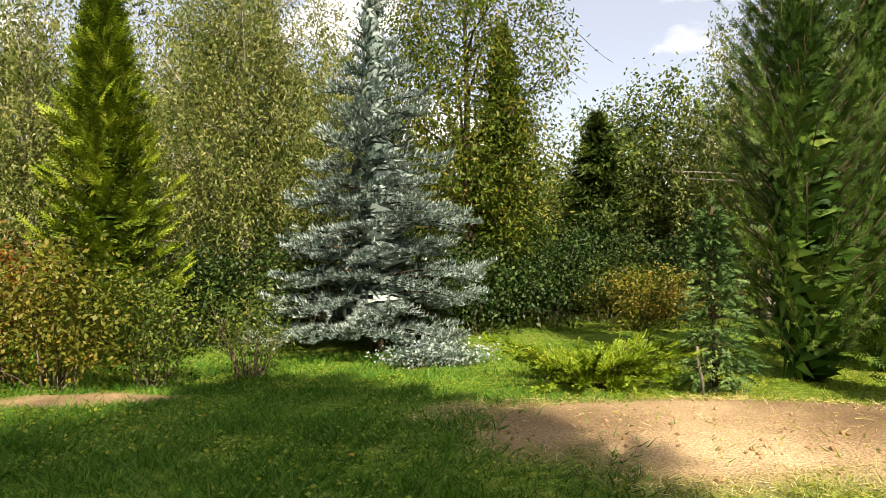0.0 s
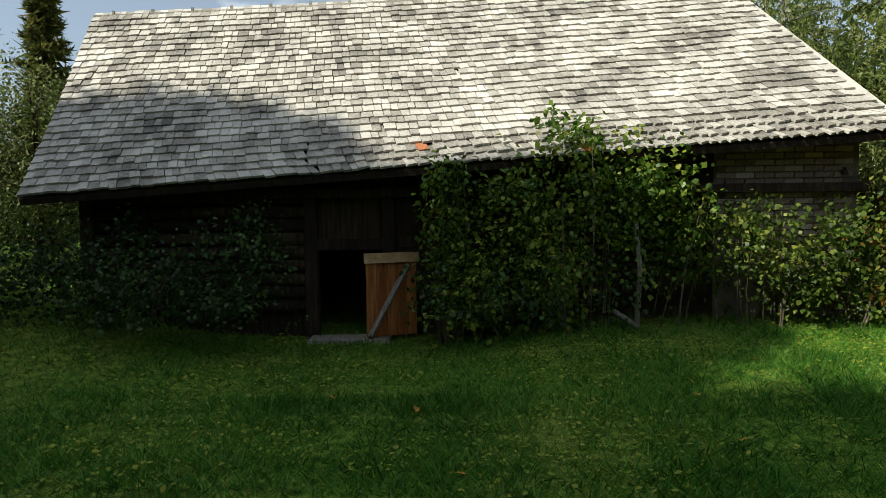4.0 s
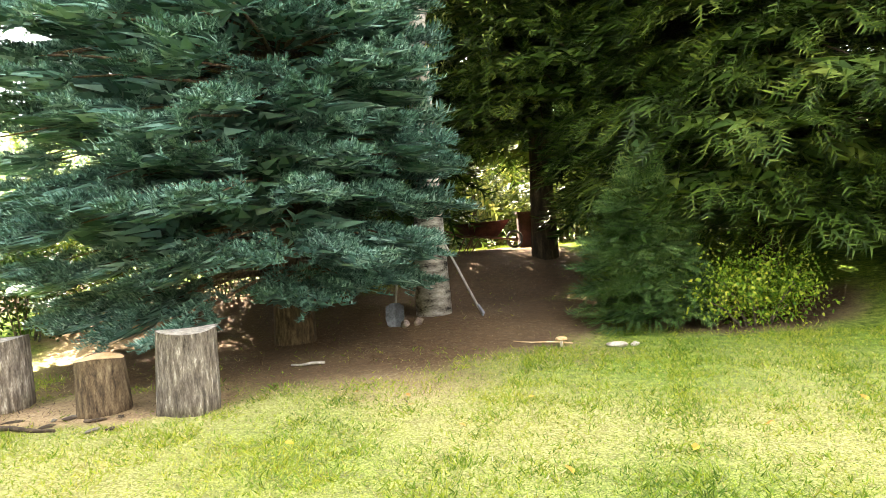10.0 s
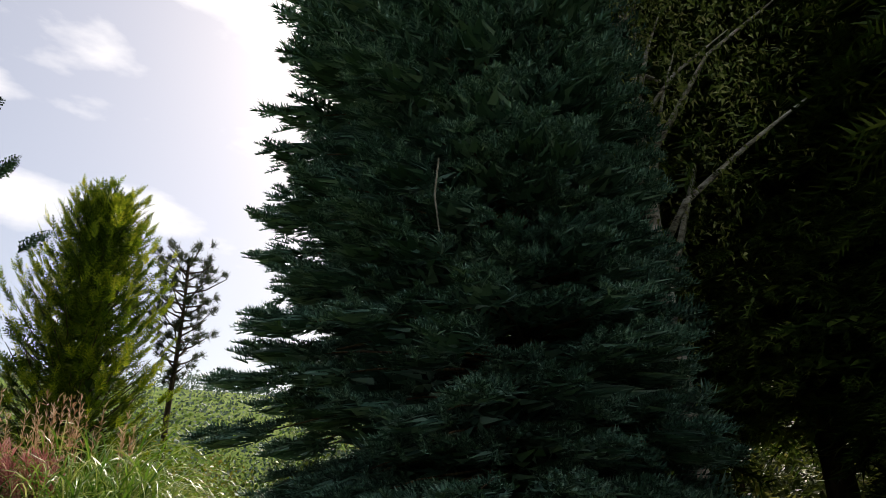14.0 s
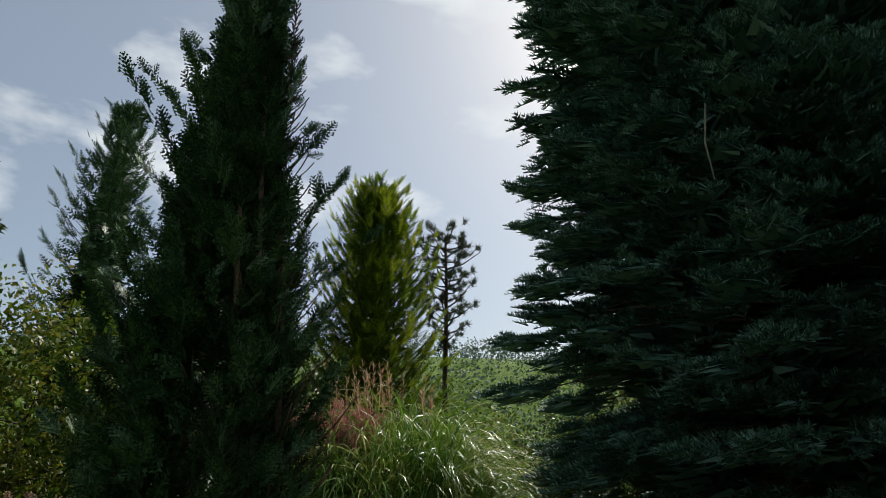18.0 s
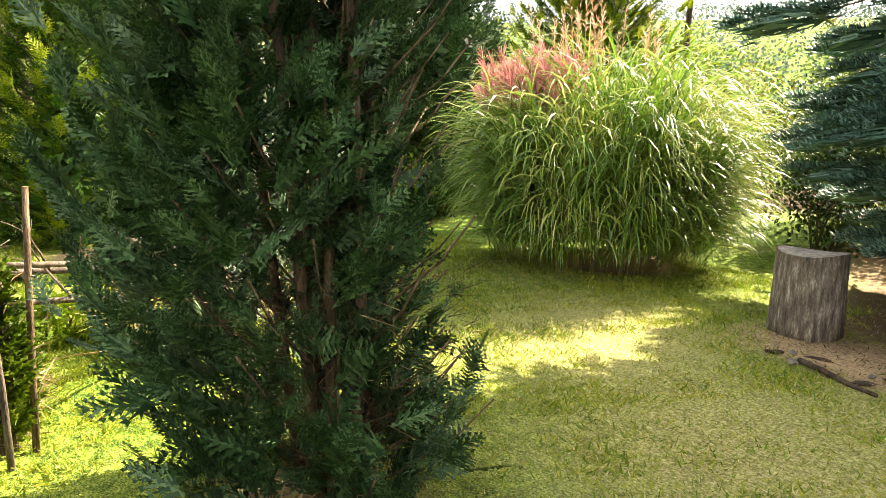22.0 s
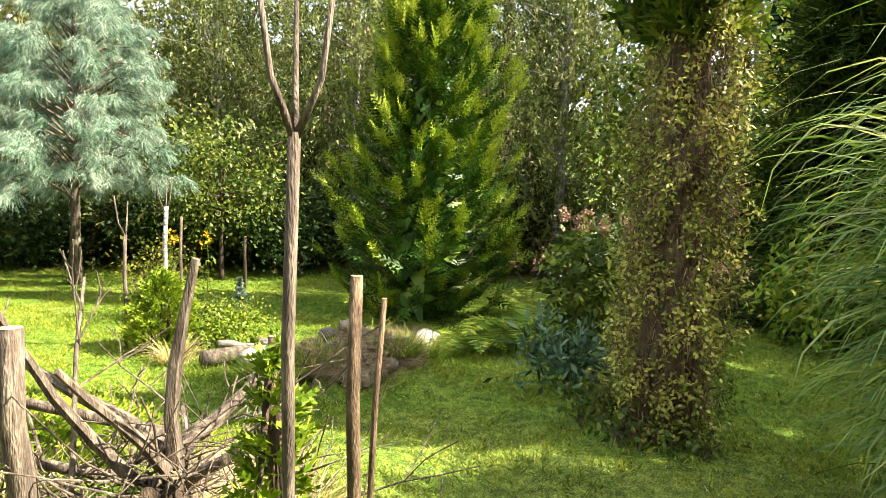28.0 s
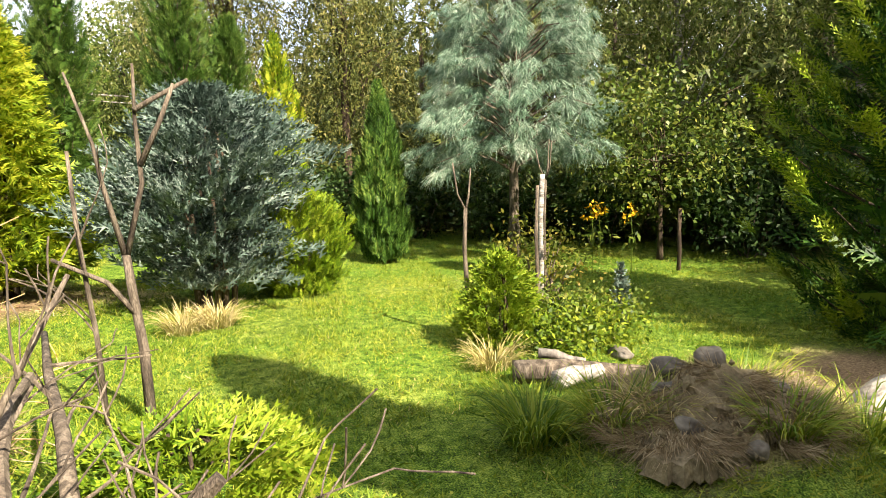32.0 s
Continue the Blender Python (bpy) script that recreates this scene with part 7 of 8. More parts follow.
white_pine(12.45, 5.85)
for x, y, H in ((11.2, 11.5, 11), (8.8, 12.5, 11), (14.6, 9.5, 11), (16.8, 6.5, 10), (17.5, 3.2, 10), (7.4, 14.6, 8), (17.8, -1.5, 9)):
    weeping("birch_tree" if H != 11 else "larch_tree", x, y, H, 2.3, "tall birch with thin hanging twigs" if H != 11 else "tall larch with soft drooping twigs", "birch" if H != 11 else "larch", 1400, 0.092, low=1.0, r0=0.13, length=1.8, step=0.08, bark="bark_birch" if H != 11 else "bark", group="wood behind the lawn")
leafy_tree("small_maple", 14.2, 4.2, 3.1, 1.35, "low spreading maple with fine dull green leaves", "shrub", 240, 22, 0.09, low=0.9, r0=0.05)

for x, y, H, rx in ((-6.6, 11.8, 2.4, 1.2), (-4.6, 12.2, 2.0, 1.1), (-3.0, 12.6, 2.2, 1.2), (-1.0, 13.3, 2.2, 1.2), (0.7, 13.4, 2.0, 1.1), (2.2, 14.2, 2.4, 1.3), (3.8, 15.2, 2.6, 1.3), (5.6, 14.6, 2.2, 1.2), (7.2, 11.6, 2.2, 1.2), (9.4, 10.6, 2.0, 1.2), (12.0, 9.4, 1.8, 1.2), (15.0, 6.6, 1.9, 1.2), (15.6, 3.6, 1.9, 1.2), (15.2, 1.0, 2.0, 1.1), (10.6, 9.9, 1.7, 1.0), (13.6, 8.2, 1.8, 1.1)):
    shrub("understory_shrub", x, y, H, rx, 0.8, "dark leafy undergrowth in the shade of the wood edge", "nettle", 230, 16, 0.11, seed=x + y, group="undergrowth along the wood edge", clump=0.34)

# hedge beside the barn
shrub("hedge_shrub", -4.55, 7.4, 1.75, 1.0, 0.7, "mixed hedge shrub with yellowing and rusty leaves", "shrub_gold", 280, 16, 0.075, seed=3, stems=16)
shrub("hedge_shrub", -3.75, 8.1, 1.5, 0.8, 0.7, "dense small-leaved green hedge shrub", "shrub", 260, 16, 0.06, seed=6, stems=14)
shrub("hedge_shrub", -5.6, 7.9, 1.9, 0.9, 0.7, "tangled hedge shrub with rust-red leaves", "shrub_red", 220, 14, 0.075, seed=8, stems=18)
shrub("hedge_shrub", -2.8, 9.0, 1.25, 0.6, 0.6, "brownish twiggy shrub at the lawn edge", "shrub", 160, 14, 0.05, seed=9, stems=20)
for x, y, H, R in ((-9, 14, 9, 2.6), (-7.2, 18, 9.5, 2.8), (-11.5, 17, 9, 3), (-3.5, 20, 9, 2.8), (-13.5, 12, 8, 2.6)):
    weeping("birch_tree", x, y, H, R, "slender pale green birch beyond the hedge", "birch", 1300, 0.1, low=0.8, r0=0.12, length=1.8, step=0.085, group="birches behind the hedge")

# west: vines on the barn, brush heap, woodpile, orchard
def on_barn(a, y, z):
    c, s = math.cos(radians(BTURN)), math.sin(radians(BTURN))
    return np.array([BX + a * c - y * s, BY + a * s + y * c, z])


def vine(name, label, spots, per, size, mat="vine", group="vines on the barn", seed=0):
    """Leaves on a tangle of stems against the wall; spots are (along, out, height, radius)."""
    o = on_barn(spots[0][0], 0.3, 0)
    o[2] = gz(o[0], o[1])
    t = thing(name, o[0], o[1], o[2], label, "climbing plant", group)
    cs, rs = [], []
    for a, y, z, r in spots:
        k = int(60 * (r / 0.4) ** 2)
        cs.append(on_barn(a, y, z) - o + rng.normal(size=(k, 3)) * r * [0.42, 0.5, 0.55])
    c = np.concatenate(cs)
    c = c[c[:, 2] > 0.05]
    bm = bmesh.new()
    for i in range(26):
        e = c[rng.integers(len(c))]
        g = Vector((e[0] * 0.8, e[1] * 0.8, -0.05))
        tube(bm, [g, (e[0] * 0.9 + random.uniform(-0.1, 0.1), e[1] * 0.9, e[2] * 0.5), tuple(e)], [0.012, 0.009, 0.004], 4)
    part("stem", bm, M["bark_grey"], t)
    part_mesh("leaf_cover", quads_mesh("leaf_cover", leaf_cloud(c, 0.16, per, size, 0.85, 0.9), M[mat]), t)


vine("grape_vine", "sunlit grape vine hanging from the barn eave over dark herbs", [(5.0, 0.1, 1.9, 0.28), (4.98, 0.0, 1.5, 0.32), (5.05, 0.05, 1.1, 0.34), (5.3, -0.05, 0.6, 0.42), (5.0, 0.0, 2.1, 0.2)], 14, 0.075)
vine("grape_vine", "thick grape vine reaching over the roof edge", [(6.6, -0.05, 2.3, 0.35), (7.4, 0.1, 1.9, 0.5), (6.9, 0.0, 1.5, 0.55), (7.8, 0.15, 1.35, 0.5), (6.0, 0.0, 1.5, 0.5), (6.2, -0.1, 0.9, 0.55), (5.4, -0.1, 0.7, 0.5), (5.8, 0.1, 1.9, 0.35)], 14, 0.078)
vine("wild_vine", "dark leafy creeper on the end of the barn wall", [(8.6, 0.0, 1.2, 0.5), (9.2, 0.0, 0.8, 0.55), (9.8, 0.1, 1.1, 0.5), (10.2, 0.0, 0.6, 0.5)], 12, 0.07, "shrub")
vine("wild_vine", "dark herbs and brambles along the barn foot", [(0.4, 0.0, 0.9, 0.35), (1.0, -0.3, 0.8, 0.55), (1.8, -0.5, 0.6, 0.6), (2.6, -0.3, 0.9, 0.55), (0.2, -0.6, 0.8, 0.5), (1.4, -0.9, 0.35, 0.5), (2.6, -0.9, 0.25, 0.45), (3.4, -0.8, 0.1, 0.3), (4.9, -0.5, 0.3, 0.5), (5.8, -0.6, 0.3, 0.55), (6.8, -0.5, 0.2, 0.5), (2.7, 0.1, 1.4, 0.3), (1.3, 0.1, 1.4, 0.2), (2.4, -0.5, 0.4, 0.5)], 12, 0.06, "nettle")

bm = bmesh.new()
o = on_barn(7.2, -0.15, 0)
vp = thing("vine_prop", o[0], o[1], gz(o[0], o[1]), "grey wooden prop with a slanting foot under the vine", "stake")
tube(bm, [(0, 0, -0.05), (0.02, 0.03, 0.7), (-0.02, 0.0, 1.25)], [0.035, 0.03, 0.026], 8, 0.05)
part("post", bm, M["wood_grey"], vp, smooth=True)
bm = bmesh.new()
tube(bm, [(0.0, -0.28, 0.22), (0.02, 0.02, 0.02)], [0.035, 0.035], 8)
part("foot", bm, M["wood_grey"], vp, smooth=True)


def brush_heap(x, y, rx, ry, h, label, sticks=120, name="brush_heap"):
    t = thing(name, x, y, gz(x, y), label, "brush heap")
    bm = bmesh.new()
    for i in range(sticks):
        a, r = random.uniform(0, 6.28), math.sqrt(random.random())
        px_, py_ = rx * r * math.cos(a) * 0.8, ry * r * math.sin(a) * 0.8
        z = h * (1 - r * r) * random.uniform(0.3, 1.0) + 0.05
        bare_branch(bm, (px_, py_, z), (random.uniform(-1, 1), random.uniform(-1, 1), random.uniform(-0.15, 0.35)), random.uniform(0.7, 1.7), random.uniform(0.008, 0.022), 1, 3)
    part("brushwood", bm, M["bark_grey"], t)
    k = 900
    a, r = rng.uniform(0, 6.28, k), np.sqrt(rng.uniform(0, 1, k))
    c = np.stack([rx * r * np.cos(a), ry * r * np.sin(a), h * (1 - r ** 2) * rng.uniform(0.2, 0.85, k) + 0.05], 1)
    part_mesh("bramble_cover", quads_mesh("bramble_cover", leaf_cloud(c, 0.2, 9, 0.07), M["nettle"]), t)
    return t


brush_heap(-8.3, -5.0, 1.7, 1.9, 1.15, "heap of cut branches overgrown with brambles")


def woodpile(x, y, rz):
    t = thing("woodpile", x, y, gz(x, y), "stacked firewood logs under a tan cover sheet", "woodpile", rz=rz)
    for j in range(4):
        for i in range(9 - j):
            r = random.uniform(0.085, 0.125)
            cx, cz = -0.95 + 0.23 * i + 0.11 * j + random.uniform(-0.02, 0.02), 0.1 + 0.2 * j
            bm = bmesh.new()
            tube(bm, [(cx, -0.5, cz), (cx + 0.01, 0, cz), (cx, 0.5, cz)], [r, r * 1.03, r], 10, 0.06)
            l = part("log", bm, M["bark"], t, smooth=True)
            bm = bmesh.new()
            bmesh.ops.create_circle(bm, cap_ends=True, segments=10, radius=r * 0.93)
            bmesh.ops.rotate(bm, verts=bm.verts, matrix=Matrix.Rotation(radians(90), 3, "X"))
            bmesh.ops.translate(bm, verts=bm.verts, vec=(cx, -0.503 - random.uniform(0, 0.02), cz))
            part("cut_end", bm, M["log_end"], l)
    return t


woodpile(-9.3, -7.6, 130)
t = thing("fresh_log", -9.3, -7.6, gz(-9.3, -7.6) + 0.8, "freshly cut pale log lying on the woodpile", "log", rz=20)
bm = bmesh.new()
tube(bm, [(-0.32, 0, 0.1), (0.32, 0, 0.1)], [0.14, 0.13], 12, 0.04)
part("log_body", bm, M["wood_fresh"], t, smooth=True)
bm = bmesh.new()
tube(bm, [(-0.34, 0.02, 0.08), (0.34, 0.02, 0.08)], [0.142, 0.132], 12, 0.04)
part("bark", bm, M["bark"], t, smooth=True)

t = thing("leaning_slab", -7.75, -3.45, gz(-7.75, -3.45), "mossy stone slab leaning in the weeds", "stone slab")
bm = bmesh.new()
box(bm, -0.13, 0.13, -0.03, 0.03, -0.1, 0.62)
bmesh.ops.bevel(bm, geom=bm.edges[:], offset=0.012, segments=2, affect="EDGES")
bmesh.ops.rotate(bm, verts=bm.verts, matrix=Matrix.Rotation(radians(78), 3, "Z") @ Matrix.Rotation(radians(32), 3, "Y"))
part("slab", bm, M["stone"], t)

for x, y, H, R, m in ((-11.5, -3.6, 3.3, 1.6, "apple"), (-12.0, -6.3, 4.7, 1.9, "shrub"), (-10.9, -1.2, 3.4, 1.2, "apple"), (-13.2, -9.8, 2.8, 1.5, "apple"), (-14.8, -4.6, 3.2, 1.8, "apple"), (-15.8, -12.5, 2.8, 1.7, "shrub_gold")):
    leafy_tree("orchard_tree", x, y, H, R, "old orchard tree with small grey-green leaves" if m == "apple" else "yellowing orchard tree at the meadow edge", m, 560, 34, 0.068, low=0.4, r0=0.09, group="orchard trees", clump=0.42)
for x, y, H in ((-15.2, -10.6, 11), (-17.5, -12.6, 12)):
    weeping("larch_tree", x, y, H, 2.2, "tall larch with layered soft twigs", "larch", 900, 0.13, low=2.5, r0=0.16, length=1.1, step=0.1, bark="bark", group="larches behind the orchard")
conifer("slim_larch", -13.4, -4.1, 5.6, 0.85, "slim light green larch rising behind the barn", "larch", r0=0.08, low=1.0, gap=0.28, per=5, rise=0.3, droop=0.1, twig=0.4, twig_gap=0.12, bl=0.14, bw=0.04, nb=12, fill=900)

leafy_tree("orchard_tree", -12.2, -11.0, 4.2, 2.0, "sunlit yellowing orchard tree at the meadow edge", "shrub_gold", 620, 34, 0.072, low=0.5, r0=0.1, group="orchard trees", clump=0.45)
leafy_tree("orchard_tree", -15.5, -9.5, 4.6, 2.2, "sunlit yellowing orchard tree at the meadow edge", "shrub_gold", 620, 34, 0.076, low=0.5, r0=0.1, group="orchard trees", clump=0.45)
for x, y, H in ((-15.5, -13.0, 10), (-19, -12, 10), (-14.0, -17.0, 9)):
    weeping("birch_tree", x, y, H, 2.3, "pale birch with hanging twigs beyond the meadow", "birch", 1300, 0.095, low=1.4, r0=0.12, length=1.8, step=0.075, group="birches beyond the meadow")

# smaller things, space by space
def rock(name, x, y, sx, sy, sz, label, seed, mat="stone", lift=0.5, group=""):
    ob = new(name, rock_mesh(name, sx, sy, sz, M[mat], seed))
    ob.matrix_world = pose(x, y, gz(x, y) + sz * lift, 0, 0, 37 * seed)
    return tagged(ob, label, "stone", group)


def stick(name, a, b, r, label, mat="bark_grey", kids=0, category="branch"):
    t = thing(name, a[0], a[1], a[2], label, category)
    bm = bmesh.new()
    d = Vector(b) - Vector(a)
    tube(bm, [(0, 0, 0), d * 0.35 + Vector((0.01, 0.012, 0.008)), d * 0.7 + Vector((-0.008, 0.01, -0.006)), d], [r, r * 0.95, r * 0.8, r * 0.6], 7, 0.06)
    part("stem", bm, M[mat], t, smooth=True)
    for i in range(kids):
        bm = bmesh.new()
        f = random.uniform(0.25, 0.95)
        bare_branch(bm, d * f, (d.normalized() + Vector((random.uniform(-1, 1), random.uniform(-1, 1), random.uniform(-0.2, 1)))), random.uniform(0.2, 0.5), r * 0.4, 1, 2)
        part("twig", bm, M[mat], t)
    return t


# torn-out stump with pale cut arms
t = thing("uprooted_stump", 6.3, -2.15, gz(6.3, -2.15), "torn-out shrub stump with pale sawn arms and loose roots", "stump")
part_mesh("root_ball", rock_mesh("root_ball", 0.12, 0.11, 0.16, M["bark"], 3, 0.9), t).location = (0, 0, 0.08)
for a, d, L, r in (((0, 0, 0.3), (-0.15, 0.1, 1), 0.85, 0.035), ((0.03, 0.05, 0.3), (0.7, -0.25, 0.45), 0.55, 0.04), ((0, 0.05, 0.35), (-0.1, 0.9, 0.25), 0.9, 0.035), ((-0.05, 0, 0.3), (-0.6, 0.3, 0.6), 0.6, 0.028), ((0.0, 0.0, 0.2), (0.2, -0.5, 0.5), 0.5, 0.03), ((-0.1, 0.1, 0.25), (-0.5, 0.7, 0.9), 0.9, 0.03), ((0.05, 0.0, 0.15), (0.5, 0.5, 0.5), 0.45, 0.022)):
    bm = bmesh.new()
    bare_branch(bm, a, d, L, r, 0, 2, 0.15)
    part("arm", bm, M["bark_grey"], t)
for i in range(14):
    bm = bmesh.new()
    bare_branch(bm, (random.uniform(-0.15, 0.15), random.uniform(-0.15, 0.15), random.uniform(0.05, 0.35)), (random.uniform(-1, 1), random.uniform(-1, 1), random.uniform(-0.2, 0.5)), random.uniform(0.25, 0.6), 0.008, 1, 2, 0.25)
    part("root", bm, M["bark_grey"], t)
bm = bmesh.new()
for i in range(70):
    a = random.uniform(0, 6.28)
    bare_branch(bm, (0.45 * random.uniform(-1, 1), 0.5 * random.uniform(-1, 1), random.uniform(0.02, 0.3)), (math.cos(a), math.sin(a), random.uniform(-0.1, 0.9)), random.uniform(0.25, 0.75), random.uniform(0.003, 0.008), 1, 3, 0.25)
part("brushwood", bm, M["bark_grey"], t, "thin dry twigs")["kind"] = "stuff"
stick("fallen_pole", (6.45, -1.95, 0.5), (6.15, 0.1, 0.62), 0.026, "long grey debarked pole resting on the stump", "bark_grey", 3)
stick("fallen_pole", (6.4, -2.0, 0.3), (5.75, -0.2, 0.5), 0.024, "long grey debarked pole resting on the stump", "bark_grey", 3)
stick("fallen_pole", (5.6, 0.62, 0.78), (5.95, -1.35, 0.66), 0.026, "dry pole lying across the brush heap", "bark_grey", 3)
for i in range(4):
    a = (6.0 + random.uniform(-0.5, 0.5), -1.6 + random.uniform(-0.5, 0.5))
    stick("dry_branch", (a[0], a[1], gz(*a) + 0.05), (a[0] + random.uniform(-0.6, 0.6), a[1] + random.uniform(-0.6, 0.6), gz(*a) + random.uniform(0.5, 1.1)), 0.012, "dry grey branch stuck in the brush", "bark_grey", 4)
spray_tree("yew_column", 5.93, -2.87, 1.05, 0.14, "small narrow yew with yellow-green tips", "juniper_lime", 300, 0.085, 0.014, column, low=0.3, stems=3, r0=0.012, category="shrub", pairs=3)
spray_tree("yew_column", 4.55, -0.85, 0.9, 0.13, "small dense yew column by two stakes", "thuja_green", 620, 0.1, 0.014, column, low=0.1, stems=3, r0=0.012, category="shrub", pairs=3)
stake("stake", 4.36, -0.88, 1.12, 0.014, "slim upright stick beside the yew", (0.02, 0.05))
stake("stake", 4.5, -0.95, 1.2, 0.015, "mottled upright stick beside the yew", (0.06, -0.03), 0, "bark_tan")
stake("stake", 4.1, -0.74, 0.42, 0.024, "short split post in the grass", (0.02, 0.0), 0, "wood_grey")


def heather_heap(x, y):
    t = thing("dry_brush_heap", x, y, gz(x, y), "heap of dry tan twigs and dead heather", "brush heap")
    bm = bmesh.new()
    for i in range(70):
        a, r = random.uniform(0, 6.28), math.sqrt(random.random())
        bare_branch(bm, (0.75 * r * math.cos(a), 0.7 * r * math.sin(a), random.uniform(0.05, 1.0 * (1.1 - r * r))), (random.uniform(-1, 1), random.uniform(-1, 1), random.uniform(-0.5, 0.6)), random.uniform(0.3, 0.9), random.uniform(0.004, 0.01), 1, 3, 0.2)
    o = part("brushwood", bm, M["wood_fresh"], t, "bleached tan twigs")
    o["kind"] = "stuff"
    k = 9000
    a, r = rng.uniform(0, 6.28, k), np.sqrt(rng.uniform(0, 1, k))
    p = np.stack([0.9 * r * np.cos(a), 0.85 * r * np.sin(a), 1.3 * (1 - r ** 2.2) * rng.uniform(0.15, 1.0, k) + 0.03], 1)
    d = unit(rng.normal(size=p.shape) + [0, 0, -0.1])
    o = part_mesh("straw", quads_mesh("straw", blades(p, d, rand_dir(k), rng.uniform(0.1, 0.32, k), 0.006), M["heather"]), t)
    o["kind"] = "stuff"


heather_heap(5.05, -0.05)
spray_tree("low_juniper", 6.75, -0.75, 0.32, 0.6, "low spreading grey-green ground juniper", "juniper_lime", 1500, 0.13, 0.012, ball, low=0.0, stems=5, r0=0.01, category="shrub", up=0.5, pairs=3)

# bare forked sapling on the lawn edge
t = thing("bare_sapling", 6.58, 0.3, gz(6.58, 0.3), "leafless forked sapling with grey-brown bark", "sapling")
bm = bmesh.new()
tube(bm, [(0.03, 0, -0.08), (0.02, 0, 0.45), (-0.02, 0.02, 0.85), (-0.03, 0.03, 1.0)], [0.034, 0.028, 0.025, 0.022], 9, 0.06)
part("trunk", bm, M["bark_grey"], t, smooth=True)
for pts in ([(-0.03, 0.03, 0.98), (-0.12, 0.05, 1.4), (-0.15, 0.06, 1.62), (-0.26, 0.08, 2.0)], [(-0.03, 0.03, 0.98), (0.08, 0.0, 1.4), (0.07, 0.02, 1.75), (0.08, 0.0, 2.05)], [(0.07, 0.0, 1.8), (0.16, 0.02, 1.86), (0.36, 0.05, 1.98)], [(0.0, 0.0, 0.66), (-0.14, 0.05, 0.85), (-0.4, 0.05, 1.0)], [(0.08, 0.0, 1.5), (0.2, 0.0, 1.75), (0.28, 0.0, 1.95)]):
    bm = bmesh.new()
    tube(bm, pts, [0.018 * (1 - 0.2 * i) for i in range(len(pts))], 7, 0.06)
    part("limb", bm, M["bark_grey"], t, smooth=True)
stick("thin_sapling", (6.38, 0.35, gz(6.38, 0.35) - 0.05), (6.3, 0.4, 1.55), 0.016, "thin bare sapling stem", "bark_grey", 4, "sapling")

# planted bed with stones, logs and props
shrub("bed_plants", 9.75, 0.55, 0.26, 0.85, 0.55, "low lime-green bed plants", "thuja_green", 260, 12, 0.05, stems=10, clump=0.14, seed=12, rz=20)
shrub("bed_plants", 10.2, 1.1, 0.3, 0.8, 0.6, "low green herbs in a shaded bed", "shrub", 220, 12, 0.05, stems=10, clump=0.14, seed=13)
spray_tree("juniper_bush", 9.2, 0.75, 0.8, 0.34, "upright yellow-green juniper bush in the bed", "juniper_lime", 1300, 0.13, 0.012, column, low=0.05, stems=4, r0=0.012, category="shrub", pairs=3)
spray_tree("little_conifer", 10.62, 0.95, 0.62, 0.11, "tiny blue-green column conifer", "juniper_blue", 420, 0.08, 0.012, spire, low=0.03, category="shrub", r0=0.012, pairs=3)
stake("bed_prop", 9.08, 1.1, 1.12, 0.02, "old grey prop with short twigs", (0.02, 0.02), 2, "bark_grey")
stake("bed_prop", 9.72, 1.0, 1.3, 0.016, "thin brown prop among the perennials", (0.05, 0.05), 0)
stake("bed_prop", 10.25, 1.75, 1.4, 0.03, "pale crooked prop with a sawn top", (0.06, 0.03), 0, "bark_birch")
stake("bed_prop", 10.4, 1.9, 1.35, 0.016, "thin forked grey prop in the bed", (0.05, 0.03), 3, "bark_grey")
stake("bed_prop", 13.6, 3.2, 0.9, 0.03, "dark post among shaded herbs", (0.01, 0.0), 0, "bark")
shrub("tangled_perennials", 10.4, 2.0, 1.0, 0.5, 0.45, "tangle of fading stems and yellow leaves round the props", "shrub_gold", 110, 10, 0.06, stems=34, seed=14)
stick("mossy_log", (8.85, -0.05, gz(8.85, -0.05) + 0.08), (9.75, -0.5, gz(9.75, -0.5) + 0.06), 0.085, "mossy rotting log edging the bed", "bark_grey", 0, "log")
stick("broken_birch_log", (8.98, -0.38, gz(8.98, -0.38) + 0.09), (9.35, -0.35, gz(9.35, -0.35) + 0.1), 0.07, "short pale birch log", "bark_birch", 0, "log")
stick("broken_birch_log", (9.05, -0.05, gz(9.05, -0.05) + 0.18), (9.3, -0.25, gz(9.3, -0.25) + 0.14), 0.035, "weathered white branch on the log", "wood_grey", 0, "log")
rock("flat_stone", 9.9, 0.1, 0.16, 0.1, 0.05, "flat brown stone in the bed", 2)
for i, (x, y, a, b, c, up_) in enumerate(((9.42, -1.18, 0.11, 0.09, 0.11, 0.24), (9.16, -1.16, 0.12, 0.09, 0.09, 0.22), (8.98, -1.3, 0.1, 0.08, 0.07, 0.15), (8.82, -1.62, 0.1, 0.08, 0.06, 0.1), (8.7, -1.35, 0.08, 0.06, 0.05, 0.06), (9.55, -1.5, 0.08, 0.08, 0.05, 0.17), (8.98, -1.85, 0.07, 0.06, 0.05, 0.04))):
    rock("mound_stone", x, y, a * 0.85, b * 0.85, c * 0.85, "grey field stone on a small rubble mound", i + 3, group="stones on the mound").location.z += 0.55 * up_
rock("white_boulder", 10.45, -1.52, 0.24, 0.17, 0.17, "rounded pale boulder with moss patches", 9, "stone_pale", lift=0.75)
